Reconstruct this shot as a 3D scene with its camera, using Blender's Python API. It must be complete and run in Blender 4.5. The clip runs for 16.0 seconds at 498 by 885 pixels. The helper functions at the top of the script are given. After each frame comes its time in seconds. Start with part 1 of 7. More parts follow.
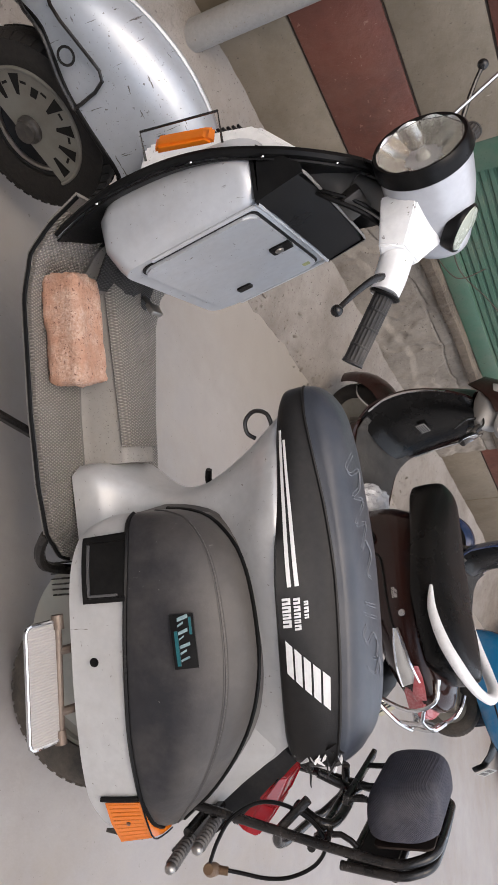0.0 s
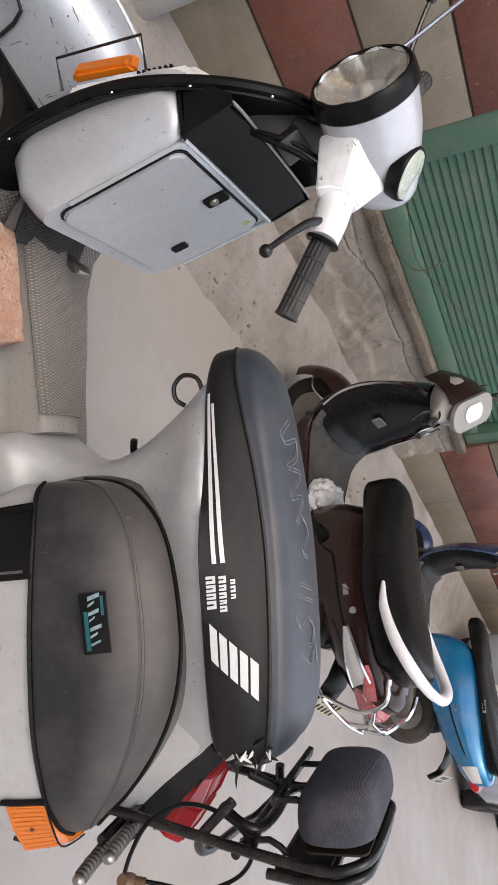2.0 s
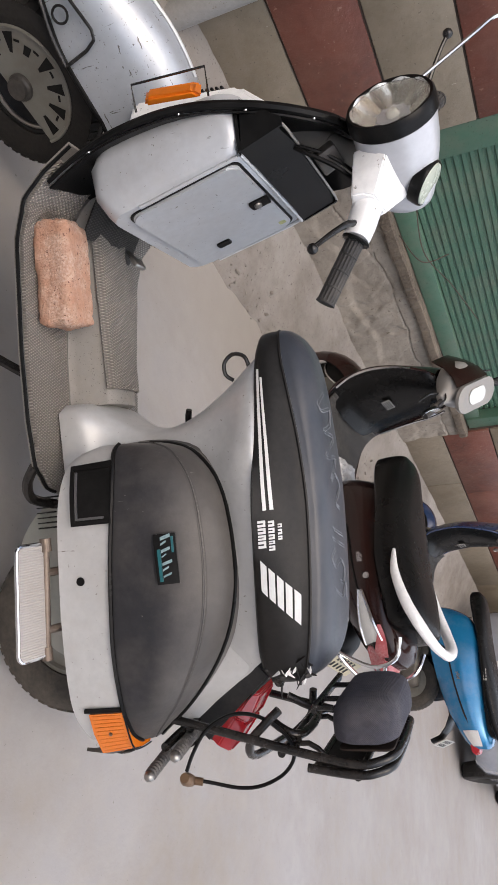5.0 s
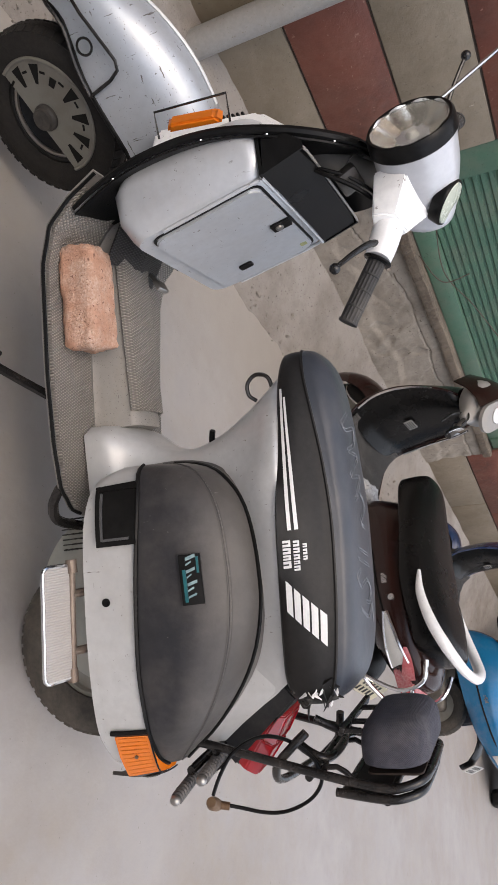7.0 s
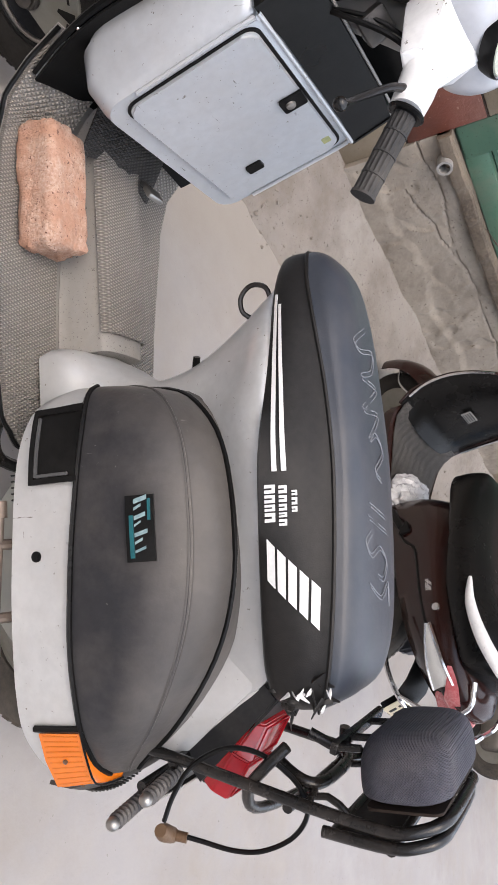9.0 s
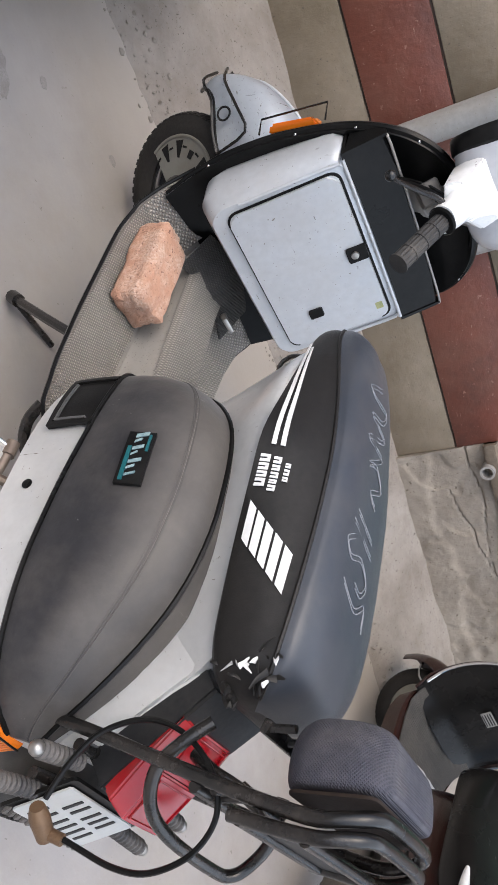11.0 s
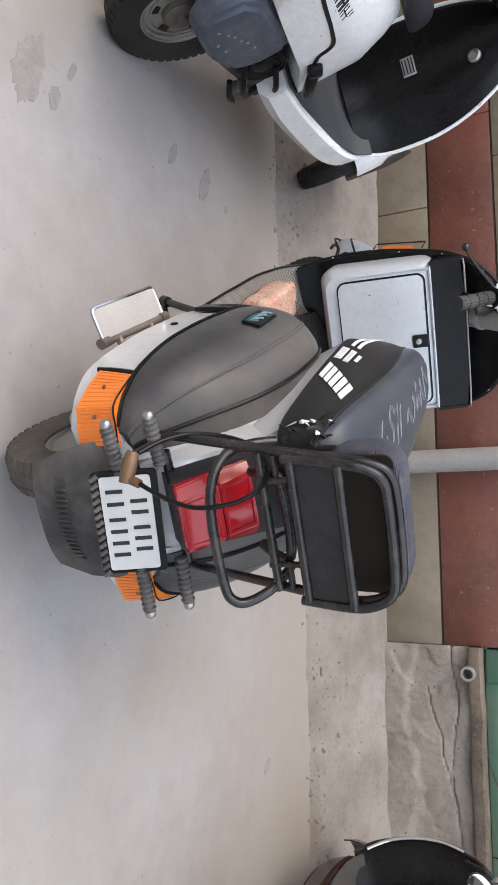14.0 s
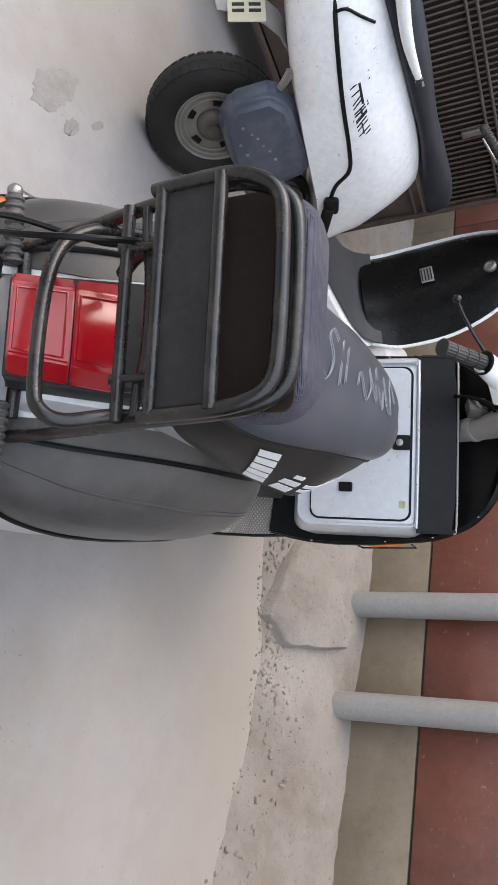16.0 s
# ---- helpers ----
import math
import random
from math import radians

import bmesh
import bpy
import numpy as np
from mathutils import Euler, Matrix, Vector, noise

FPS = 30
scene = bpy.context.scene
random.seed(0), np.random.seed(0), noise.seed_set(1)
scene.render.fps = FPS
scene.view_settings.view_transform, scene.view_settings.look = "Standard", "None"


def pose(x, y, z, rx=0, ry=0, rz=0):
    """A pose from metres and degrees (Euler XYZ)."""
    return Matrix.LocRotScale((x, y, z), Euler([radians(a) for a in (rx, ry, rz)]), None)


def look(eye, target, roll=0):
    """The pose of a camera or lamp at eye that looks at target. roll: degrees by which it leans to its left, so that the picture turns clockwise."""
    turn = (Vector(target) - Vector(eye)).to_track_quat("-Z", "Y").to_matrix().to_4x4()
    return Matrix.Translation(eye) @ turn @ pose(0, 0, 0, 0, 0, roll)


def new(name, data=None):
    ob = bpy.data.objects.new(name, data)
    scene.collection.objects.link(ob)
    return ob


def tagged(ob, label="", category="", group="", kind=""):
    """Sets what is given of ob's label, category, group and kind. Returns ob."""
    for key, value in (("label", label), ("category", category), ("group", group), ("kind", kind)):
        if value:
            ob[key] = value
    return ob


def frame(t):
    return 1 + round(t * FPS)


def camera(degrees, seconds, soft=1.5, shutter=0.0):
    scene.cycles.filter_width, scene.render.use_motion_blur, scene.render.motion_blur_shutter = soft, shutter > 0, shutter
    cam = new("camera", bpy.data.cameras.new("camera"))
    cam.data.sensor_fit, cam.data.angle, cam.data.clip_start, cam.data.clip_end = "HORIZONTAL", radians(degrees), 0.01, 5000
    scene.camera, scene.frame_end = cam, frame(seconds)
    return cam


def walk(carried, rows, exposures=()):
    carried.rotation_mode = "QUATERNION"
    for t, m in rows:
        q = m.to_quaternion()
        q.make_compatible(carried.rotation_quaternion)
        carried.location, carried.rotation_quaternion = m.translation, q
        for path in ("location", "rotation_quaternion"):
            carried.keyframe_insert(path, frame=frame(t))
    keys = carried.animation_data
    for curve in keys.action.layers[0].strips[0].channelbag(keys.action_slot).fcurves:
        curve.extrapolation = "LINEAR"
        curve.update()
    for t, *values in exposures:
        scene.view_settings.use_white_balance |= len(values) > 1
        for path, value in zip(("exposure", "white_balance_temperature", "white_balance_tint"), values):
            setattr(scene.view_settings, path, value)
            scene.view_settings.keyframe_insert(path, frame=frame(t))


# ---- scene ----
cam = camera(37.2, 16.0, 1.2)
PATH = [
    (0, (-0.684, -0.005, 1.371), (0.831, 0.967, 0.498), 81.2),
    (0.5, (-0.593, 0.0, 1.365), (0.95, 0.94, 0.506), 81.4),
    (1, (-0.531, -0.006, 1.348), (1.026, 0.913, 0.491), 82.3),
    (1.5, (-0.509, -0.015, 1.36), (1.003, 1.009, 0.545), 80.8),
    (2, (-0.511, -0.006, 1.369), (1.029, 1.0, 0.581), 81.8),
    (2.5, (-0.562, 0.029, 1.38), (1.001, 0.988, 0.581), 81.5),
    (3, (-0.638, 0.04, 1.368), (0.992, 0.819, 0.51), 83.7),
    (3.5, (-0.674, -0.006, 1.383), (0.962, 0.857, 0.624), 83.3),
    (4, (-0.698, -0.118, 1.38), (0.921, 0.789, 0.636), 83.6),
    (4.2, (-0.71, -0.149, 1.377), (0.879, 0.796, 0.615), 83.5),
    (6.3, (-0.715, -0.19, 1.374), (0.817, 0.82, 0.579), 81.2),
    (6.5, (-0.716, -0.183, 1.371), (0.81, 0.838, 0.577), 80.9),
    (7, (-0.714, -0.187, 1.37), (0.784, 0.844, 0.538), 80.7),
    (7.5, (-0.713, -0.2, 1.367), (0.754, 0.863, 0.519), 80.7),
    (8, (-0.675, -0.225, 1.365), (0.76, 0.851, 0.479), 80.3),
    (8.5, (-0.558, -0.199, 1.342), (0.864, 0.854, 0.411), 78.9),
    (9, (-0.284, -0.127, 1.318), (1.096, 0.938, 0.336), 81.7),
    (9.2, (-0.202, -0.126, 1.322), (1.145, 0.955, 0.315), 82.0),
    (11.3, (0.271, -0.678, 1.308), (0.721, 1.037, 0.383), 81.8),
    (11.5, (0.338, -0.761, 1.305), (0.731, 0.973, 0.389), 83.6),
    (12, (0.449, -0.934, 1.318), (0.627, 0.884, 0.504), 83.4),
    (12.5, (0.47, -1.032, 1.312), (0.518, 0.837, 0.599), 83.4),
    (12.6, (0.48, -1.038, 1.301), (0.532, 0.835, 0.601), 83.5),
    (13, (0.524, -1.15, 1.289), (0.528, 0.692, 0.51), 84.9),
    (13.2, (0.581, -1.174, 1.276), (0.554, 0.672, 0.507), 84.7),
    (13.5, (0.698, -1.163, 1.289), (0.559, 0.665, 0.488), 83.4),
    (13.6, (0.754, -1.178, 1.299), (0.52, 0.654, 0.532), 83.3),
    (14, (0.959, -1.123, 1.283), (0.708, 0.667, 0.426), 86.4),
    (14.5, (1.073, -0.935, 1.26), (0.577, 0.805, 0.408), 84.8),
    (15, (1.19, -0.73, 1.272), (0.498, 0.865, 0.478), 83.7),
    (15.3, (1.334, -0.651, 1.272), (0.467, 0.854, 0.505), 84.5),
    (15.5, (1.421, -0.556, 1.264), (0.376, 0.852, 0.529), 86.6),
    (15.8, (1.53, -0.475, 1.268), (0.465, 0.884, 0.505), 85.8),
    (16, (1.556, -0.406, 1.263), (0.479, 0.936, 0.457), 85.4),
]
walk(cam, [(t, look(eye, target, roll)) for t, eye, target, roll in PATH],
     [(0, -0.03, 6560, 10), (1.5, 0.0, 6600, 10), (4, 0.0, 6560, 10), (7, -0.04, 6580, 10), (8.4, 0.04, 6560, 10), (9, 0.33, 6460, 10), (11.3, 0.36, 6300, 8), (12.5, 0.39, 6320, 8), (14, 0.40, 6320, 8), (15, 0.42, 6320, 8), (15.5, 0.43, 6320, 8), (16, 0.42, 6320, 8)])

# light: an open, overcast yard
world = bpy.data.worlds.new("sky")
world.use_nodes = True
scene.world = world
sky = world.node_tree.nodes.new("ShaderNodeTexSky")
sky.sky_type, sky.sun_disc = "NISHITA", False
sky.sun_elevation, sky.sun_rotation = radians(55), radians(236)
sky.dust_density, sky.air_density = 4.0, 1.0
world.node_tree.links.new(sky.outputs[0], world.node_tree.nodes["Background"].inputs[0])
world.node_tree.nodes["Background"].inputs[1].default_value = 0.24
sun = new("sun", bpy.data.lights.new("sun", "SUN"))
sun.data.energy, sun.data.angle, sun.data.color = 1.95, radians(98), (1.0, 0.98, 0.96)
sun.matrix_world = look((4.6, -1.9, 6.4), (0.5, 0.6, 0))


# ---- materials ----
def material(name, base, rough=0.5, metal=0.0, second=None, scale=8.0, amount=0.5, bump=0.0, bump_scale=60.0,
             dirt=None, dirt_scale=3.0, dirt_amount=0.0, coat=0.0, transmission=0.0, vary=0.0, wear=None, wear_amount=0.0, fleck=None, fleck_scale=120.0, fleck_amount=0.5):
    m = bpy.data.materials.new(name)
    m.use_nodes = True
    nt = m.node_tree
    n, l = nt.nodes, nt.links
    b = n["Principled BSDF"]
    tc = n.new("ShaderNodeTexCoord")

    def noise_node(s, detail=5, rough_=0.6):
        t = n.new("ShaderNodeTexNoise")
        t.inputs["Scale"].default_value, t.inputs["Detail"].default_value, t.inputs["Roughness"].default_value = s, detail, rough_
        l.new(tc.outputs["Object"], t.inputs["Vector"])
        return t

    def ramp(sock, lo, hi):
        r = n.new("ShaderNodeMapRange")
        r.inputs["From Min"].default_value, r.inputs["From Max"].default_value = lo, hi
        l.new(sock, r.inputs["Value"])
        return r.outputs["Result"]

    def mix(fac, a, c):
        x = n.new("ShaderNodeMix")
        x.data_type = "RGBA"
        if isinstance(fac, float):
            x.inputs["Factor"].default_value = fac
        else:
            l.new(fac, x.inputs["Factor"])
        for s, v in (("A", a), ("B", c)):
            i = [k for k in x.inputs if k.name == s and k.type == "RGBA"][0]
            if isinstance(v, tuple):
                i.default_value = (*v, 1)
            else:
                l.new(v, i)
        return [k for k in x.outputs if k.type == "RGBA"][0]

    second = second or tuple(c * 0.82 for c in base)
    big = noise_node(scale)
    colour = mix(ramp(big.outputs["Fac"], 0.5 - 0.5 * (1.05 - amount), 0.5 + 0.5 * (1.05 - amount)), base, second)
    fine = noise_node(scale * 12, 3)
    colour = mix(ramp(fine.outputs["Fac"], 0.35, 0.75), colour, mix(0.14, base, (0.0, 0.0, 0.0)))
    if dirt:
        d = noise_node(dirt_scale, 8, 0.7)
        cut = n.new("ShaderNodeMath")
        cut.operation = "MULTIPLY"
        l.new(ramp(d.outputs["Fac"], 0.45, 0.75), cut.inputs[0])
        cut.inputs[1].default_value = dirt_amount
        colour = mix(cut.outputs[0], colour, dirt)
    if wear:
        lines = []
        for turn, stretch in ((20, (9.0, 0.9, 9.0)), (-35, (0.9, 9.0, 7.0)), (70, (7.0, 0.7, 0.7))):
            mp = n.new("ShaderNodeMapping")
            mp.inputs["Rotation"].default_value = (radians(turn * 0.5), radians(turn * 0.7), radians(turn))
            mp.inputs["Scale"].default_value = stretch
            l.new(tc.outputs["Object"], mp.inputs["Vector"])
            t = n.new("ShaderNodeTexNoise")
            t.inputs["Scale"].default_value, t.inputs["Detail"].default_value, t.inputs["Roughness"].default_value = 13, 4, 0.65
            l.new(mp.outputs["Vector"], t.inputs["Vector"])
            lines.append(ramp(t.outputs["Fac"], 0.705 - 0.02 * wear_amount, 0.725 - 0.02 * wear_amount))
        mx = lines[0]
        for o in lines[1:]:
            q = n.new("ShaderNodeMath")
            q.operation = "MAXIMUM"
            l.new(mx, q.inputs[0])
            l.new(o, q.inputs[1])
            mx = q.outputs[0]
        k = noise_node(9, 4, 0.6)
        mul = n.new("ShaderNodeMath")
        mul.operation = "MULTIPLY"
        l.new(mx, mul.inputs[0])
        l.new(ramp(k.outputs["Fac"], 0.56 - 0.10 * wear_amount, 0.60 - 0.10 * wear_amount), mul.inputs[1])
        colour = mix(mul.outputs[0], colour, wear)
    if fleck:
        bend = noise_node(fleck_scale * 1.3, 3, 0.7)
        bent = n.new("ShaderNodeVectorMath")
        bent.operation = "MULTIPLY_ADD"
        l.new(bend.outputs["Color"], bent.inputs[0])
        bent.inputs[1].default_value = (1.6 / fleck_scale,) * 3
        l.new(tc.outputs["Object"], bent.inputs[2])
        for size, cut in ((fleck_scale, 0.16), (fleck_scale * 2.7, 0.22)):
            v = n.new("ShaderNodeTexVoronoi")
            v.inputs["Scale"].default_value = size
            l.new(bent.outputs[0], v.inputs["Vector"])
            pick = n.new("ShaderNodeSeparateColor")
            l.new(v.outputs["Color"], pick.inputs["Color"])
            few = ramp(pick.outputs["Red"], 1 - 0.55 * fleck_amount, 1 - 0.5 * fleck_amount)
            dot = n.new("ShaderNodeMath")
            dot.operation = "MULTIPLY"
            l.new(ramp(v.outputs["Distance"], cut * 1.5, cut), dot.inputs[0])
            l.new(few, dot.inputs[1])
            colour = mix(dot.outputs[0], colour, fleck)
    if vary:
        oi = n.new("ShaderNodeObjectInfo")
        hs = n.new("ShaderNodeHueSaturation")
        l.new(ramp(oi.outputs["Random"], 0, 1), hs.inputs["Value"])
        hs.inputs["Value"].default_value = 1
        r = n.new("ShaderNodeMapRange")
        r.inputs["To Min"].default_value, r.inputs["To Max"].default_value = 1 - vary, 1 + vary
        l.new(oi.outputs["Random"], r.inputs["Value"])
        l.new(r.outputs["Result"], hs.inputs["Value"])
        l.new(colour, hs.inputs["Color"])
        colour = hs.outputs["Color"]
    l.new(colour, b.inputs["Base Color"])
    rr = n.new("ShaderNodeMapRange")
    rr.inputs["To Min"].default_value, rr.inputs["To Max"].default_value = max(rough - 0.08, 0.02), min(rough + 0.12, 1)
    l.new(big.outputs["Fac"], rr.inputs["Value"])
    l.new(rr.outputs["Result"], b.inputs["Roughness"])
    b.inputs["Metallic"].default_value = metal
    if max(base) < 0.035:
        b.inputs["Specular IOR Level"].default_value = 0.3
    b.inputs["Coat Weight"].default_value = coat
    b.inputs["Coat Roughness"].default_value = 0.12
    b.inputs["Transmission Weight"].default_value = transmission
    if bump:
        bt = noise_node(bump_scale, 6, 0.65)
        bn = n.new("ShaderNodeBump")
        bn.inputs["Strength"].default_value, bn.inputs["Distance"].default_value = bump, 0.01
        l.new(bt.outputs["Fac"], bn.inputs["Height"])
        l.new(bn.outputs["Normal"], b.inputs["Normal"])
    m.diffuse_color = (*base, 1)
    return m


def pattern(m, kind, scale, depth, tint=0.0):
    """Adds a woven or ribbed relief to a material; tint paints shade into its hollows."""
    nt = m.node_tree
    n, l = nt.nodes, nt.links
    b = n["Principled BSDF"]
    tc = n.new("ShaderNodeTexCoord")
    mp = n.new("ShaderNodeMapping")
    l.new(tc.outputs["Object"], mp.inputs["Vector"])
    waves = []
    dirs = {"diamond": (28, -28), "rib": (0,), "weave": (45, -45), "cross": (0, 90), "knit": (45, -45)}[kind]
    for a in dirs:
        mp = n.new("ShaderNodeMapping")
        mp.inputs["Rotation"].default_value = (radians(20), radians(20), radians(a)) if kind == "weave" else ((0, radians(a), 0) if kind == "knit" else (0, 0, radians(a)))
        l.new(tc.outputs["Object"], mp.inputs["Vector"])
        w = n.new("ShaderNodeTexWave")
        w.wave_type, w.bands_direction = "BANDS", "X"
        w.inputs["Scale"].default_value = scale
        l.new(mp.outputs["Vector"], w.inputs["Vector"])
        waves.append(w.outputs["Fac"])
    h = waves[0]
    if len(waves) > 1:
        mx = n.new("ShaderNodeMath")
        mx.operation = "MINIMUM" if kind == "diamond" else "MAXIMUM"
        l.new(waves[0], mx.inputs[0])
        l.new(waves[1], mx.inputs[1])
        h = mx.outputs[0]
    bn = n.new("ShaderNodeBump")
    bn.inputs["Strength"].default_value, bn.inputs["Distance"].default_value = 1.0, depth
    l.new(h, bn.inputs["Height"])
    l.new(bn.outputs["Normal"], b.inputs["Normal"])
    # groove shade goes into the base colour, following the relief's height
    if tint:
        old = b.inputs["Base Color"].links[0].from_socket
        x = n.new("ShaderNodeMix")
        x.data_type = "RGBA"
        x.blend_type = "MULTIPLY"
        mr = n.new("ShaderNodeMapRange")
        mr.inputs["To Min"].default_value = 1 - tint
        l.new(h, mr.inputs["Value"])
        x.inputs["Factor"].default_value = 1
        l.new(old, [k for k in x.inputs if k.name == "A" and k.type == "RGBA"][0])
        l.new(mr.outputs["Result"], [k for k in x.inputs if k.name == "B" and k.type == "RGBA"][0])
        l.new([k for k in x.outputs if k.type == "RGBA"][0], b.inputs["Base Color"])
    return m


DUST = (0.42, 0.37, 0.31)
SILVER = material("silver_paint", (0.56, 0.58, 0.605), 0.32, 0.25, (0.49, 0.505, 0.52), 4, 0.5, 0.02, 200, DUST, 5, 0.3, 0.4, wear=(0.12, 0.11, 0.10), wear_amount=0.9, fleck=(0.20, 0.18, 0.16), fleck_scale=90, fleck_amount=0.03)
SILVER_BEIGE = material("aged_silver_paint", (0.595, 0.605, 0.605), 0.30, 0.28, (0.53, 0.532, 0.525), 4, 0.5, 0.02, 200, DUST, 5, 0.3, 0.3, wear=(0.13, 0.11, 0.09), wear_amount=0.1, fleck=(0.20, 0.18, 0.16), fleck_scale=90, fleck_amount=0.03)
SILVER_WORN = material("scratched_silver_paint", (0.45, 0.485, 0.53), 0.3, 0.35, (0.39, 0.42, 0.455), 4, 0.5, 0.03, 200, DUST, 5, 0.3, 0.4, wear=(0.10, 0.09, 0.08), wear_amount=2.3, fleck=(0.20, 0.18, 0.16), fleck_scale=90, fleck_amount=0.03)
WHITE_PAINT = material("white_paint", (0.90, 0.905, 0.90), 0.28, 0.0, (0.87, 0.87, 0.86), 4, 0.5, 0.01, 200, DUST, 4, 0.05, 0.4, wear=(0.25, 0.23, 0.21), wear_amount=0.5, fleck=(0.20, 0.18, 0.16), fleck_scale=90, fleck_amount=0.03)
PALE_SILVER = material("pale_silver_paint", (0.56, 0.57, 0.60), 0.3, 0.15, (0.50, 0.51, 0.53), 4, 0.5, 0.02, 200, DUST, 5, 0.15, 0.4, wear=(0.2, 0.19, 0.18), wear_amount=0.3)
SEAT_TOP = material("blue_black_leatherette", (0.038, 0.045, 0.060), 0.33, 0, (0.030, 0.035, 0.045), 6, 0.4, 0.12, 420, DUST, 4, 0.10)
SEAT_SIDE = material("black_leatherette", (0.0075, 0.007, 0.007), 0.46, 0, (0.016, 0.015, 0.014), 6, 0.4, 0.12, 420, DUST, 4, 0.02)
COVER = material("dusty_black_vinyl", (0.021, 0.0215, 0.0245), 0.42, 0, (0.030, 0.0295, 0.033), 3, 0.7, 0.22, 9, DUST, 7, 0.08, wear=(0.13, 0.125, 0.12), wear_amount=0.4)
BLACK = material("black_plastic", (0.005, 0.005, 0.005), 0.28, 0, (0.009, 0.009, 0.009), 6, 0.5, 0.05, 200, DUST, 6, 0.012)
BLACK_TUBE = material("worn_black_enamel", (0.006, 0.006, 0.006), 0.24, 0.0, (0.012, 0.011, 0.010), 14, 0.4, 0.08, 150, (0.16, 0.13, 0.11), 12, 0.22)
RUBBER = material("grey_dusty_rubber", (0.028, 0.028, 0.029), 0.6, 0, (0.05, 0.047, 0.043), 8, 0.5, 0.15, 120, DUST, 6, 0.25)
TYRE = material("tyre_rubber", (0.014, 0.0135, 0.013), 0.6, 0, (0.026, 0.023, 0.020), 7, 0.5, 0.2, 90, DUST, 5, 0.03)
TYRE_DUSTY = material("dusty_tyre_rubber", (0.036, 0.034, 0.031), 0.75, 0, (0.065, 0.055, 0.044), 7, 0.5, 0.2, 90, (0.30, 0.25, 0.19), 5, 0.30)
MAT = pattern(material("grey_rubber_mat", (0.53, 0.485, 0.43), 0.7, 0, (0.43, 0.39, 0.34), 3, 0.6, 0, 60, (0.48, 0.43, 0.37), 4, 0.5), "diamond", 50, 0.005, 0.58)
MAT_DARK = pattern(material("dark_rubber_mat", (0.09, 0.085, 0.08), 0.7, 0, (0.13, 0.12, 0.11), 3, 0.6, 0, 60, DUST, 4, 0.3), "diamond", 56, 0.005, 0.6)
FLOOR_METAL = material("dusty_grey_metal", (0.30, 0.285, 0.265), 0.6, 0.1, (0.17, 0.155, 0.14), 5, 0.5, 0.05, 150, DUST, 5, 0.5, fleck=(0.08, 0.07, 0.06), fleck_scale=120, fleck_amount=0.3)
STEEL = material("dull_steel", (0.42, 0.41, 0.39), 0.35, 0.9, (0.33, 0.31, 0.28), 10, 0.5, 0.05, 160, (0.20, 0.13, 0.08), 8, 0.35)
CHROME = material("chrome", (0.75, 0.75, 0.76), 0.12, 1.0, (0.66, 0.66, 0.66), 8, 0.5)
RIM_GREY = material("olive_grey_wheel_paint", (0.27, 0.265, 0.235), 0.5, 0.3, (0.20, 0.195, 0.17), 8, 0.5, 0.1, 120, (0.16, 0.12, 0.08), 9, 0.5)
AMBER = material("amber_lens", (0.72, 0.19, 0.012), 0.18, 0, (0.62, 0.14, 0.010), 10, 0.4, coat=0.6)
RED = material("red_lens", (0.36, 0.004, 0.010), 0.2, 0, (0.28, 0.003, 0.008), 10, 0.4, 0.05, 40, DUST, 5, 0.06, coat=0.3)
for dusty, weight in ((COVER, 0.18), (SEAT_SIDE, 0.06), (SEAT_TOP, 0.08)):
    shader = dusty.node_tree.nodes["Principled BSDF"]
    shader.inputs["Sheen Weight"].default_value, shader.inputs["Sheen Roughness"].default_value = weight, 0.45
    shader.inputs["Sheen Tint"].default_value = (0.75, 0.72, 0.68, 1)


def tint_upward(m, most):
    """Blends a pale tan, in blotches, into the faces that look up."""
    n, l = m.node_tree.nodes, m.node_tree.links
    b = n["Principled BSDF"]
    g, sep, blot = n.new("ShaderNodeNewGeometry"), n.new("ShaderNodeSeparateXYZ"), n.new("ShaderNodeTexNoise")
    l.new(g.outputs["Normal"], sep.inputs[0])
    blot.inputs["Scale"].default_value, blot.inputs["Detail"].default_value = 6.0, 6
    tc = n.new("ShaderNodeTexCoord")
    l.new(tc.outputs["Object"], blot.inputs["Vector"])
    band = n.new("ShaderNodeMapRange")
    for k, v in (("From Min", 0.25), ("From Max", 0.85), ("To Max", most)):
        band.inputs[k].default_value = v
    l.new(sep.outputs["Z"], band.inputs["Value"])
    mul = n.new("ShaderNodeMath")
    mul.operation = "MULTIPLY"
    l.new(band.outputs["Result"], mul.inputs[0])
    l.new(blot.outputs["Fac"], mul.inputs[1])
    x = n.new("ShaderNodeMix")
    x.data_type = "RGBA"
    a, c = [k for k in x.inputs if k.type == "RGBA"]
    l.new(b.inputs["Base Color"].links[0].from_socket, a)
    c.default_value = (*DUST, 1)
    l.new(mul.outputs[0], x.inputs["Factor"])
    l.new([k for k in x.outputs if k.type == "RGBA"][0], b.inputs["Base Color"])


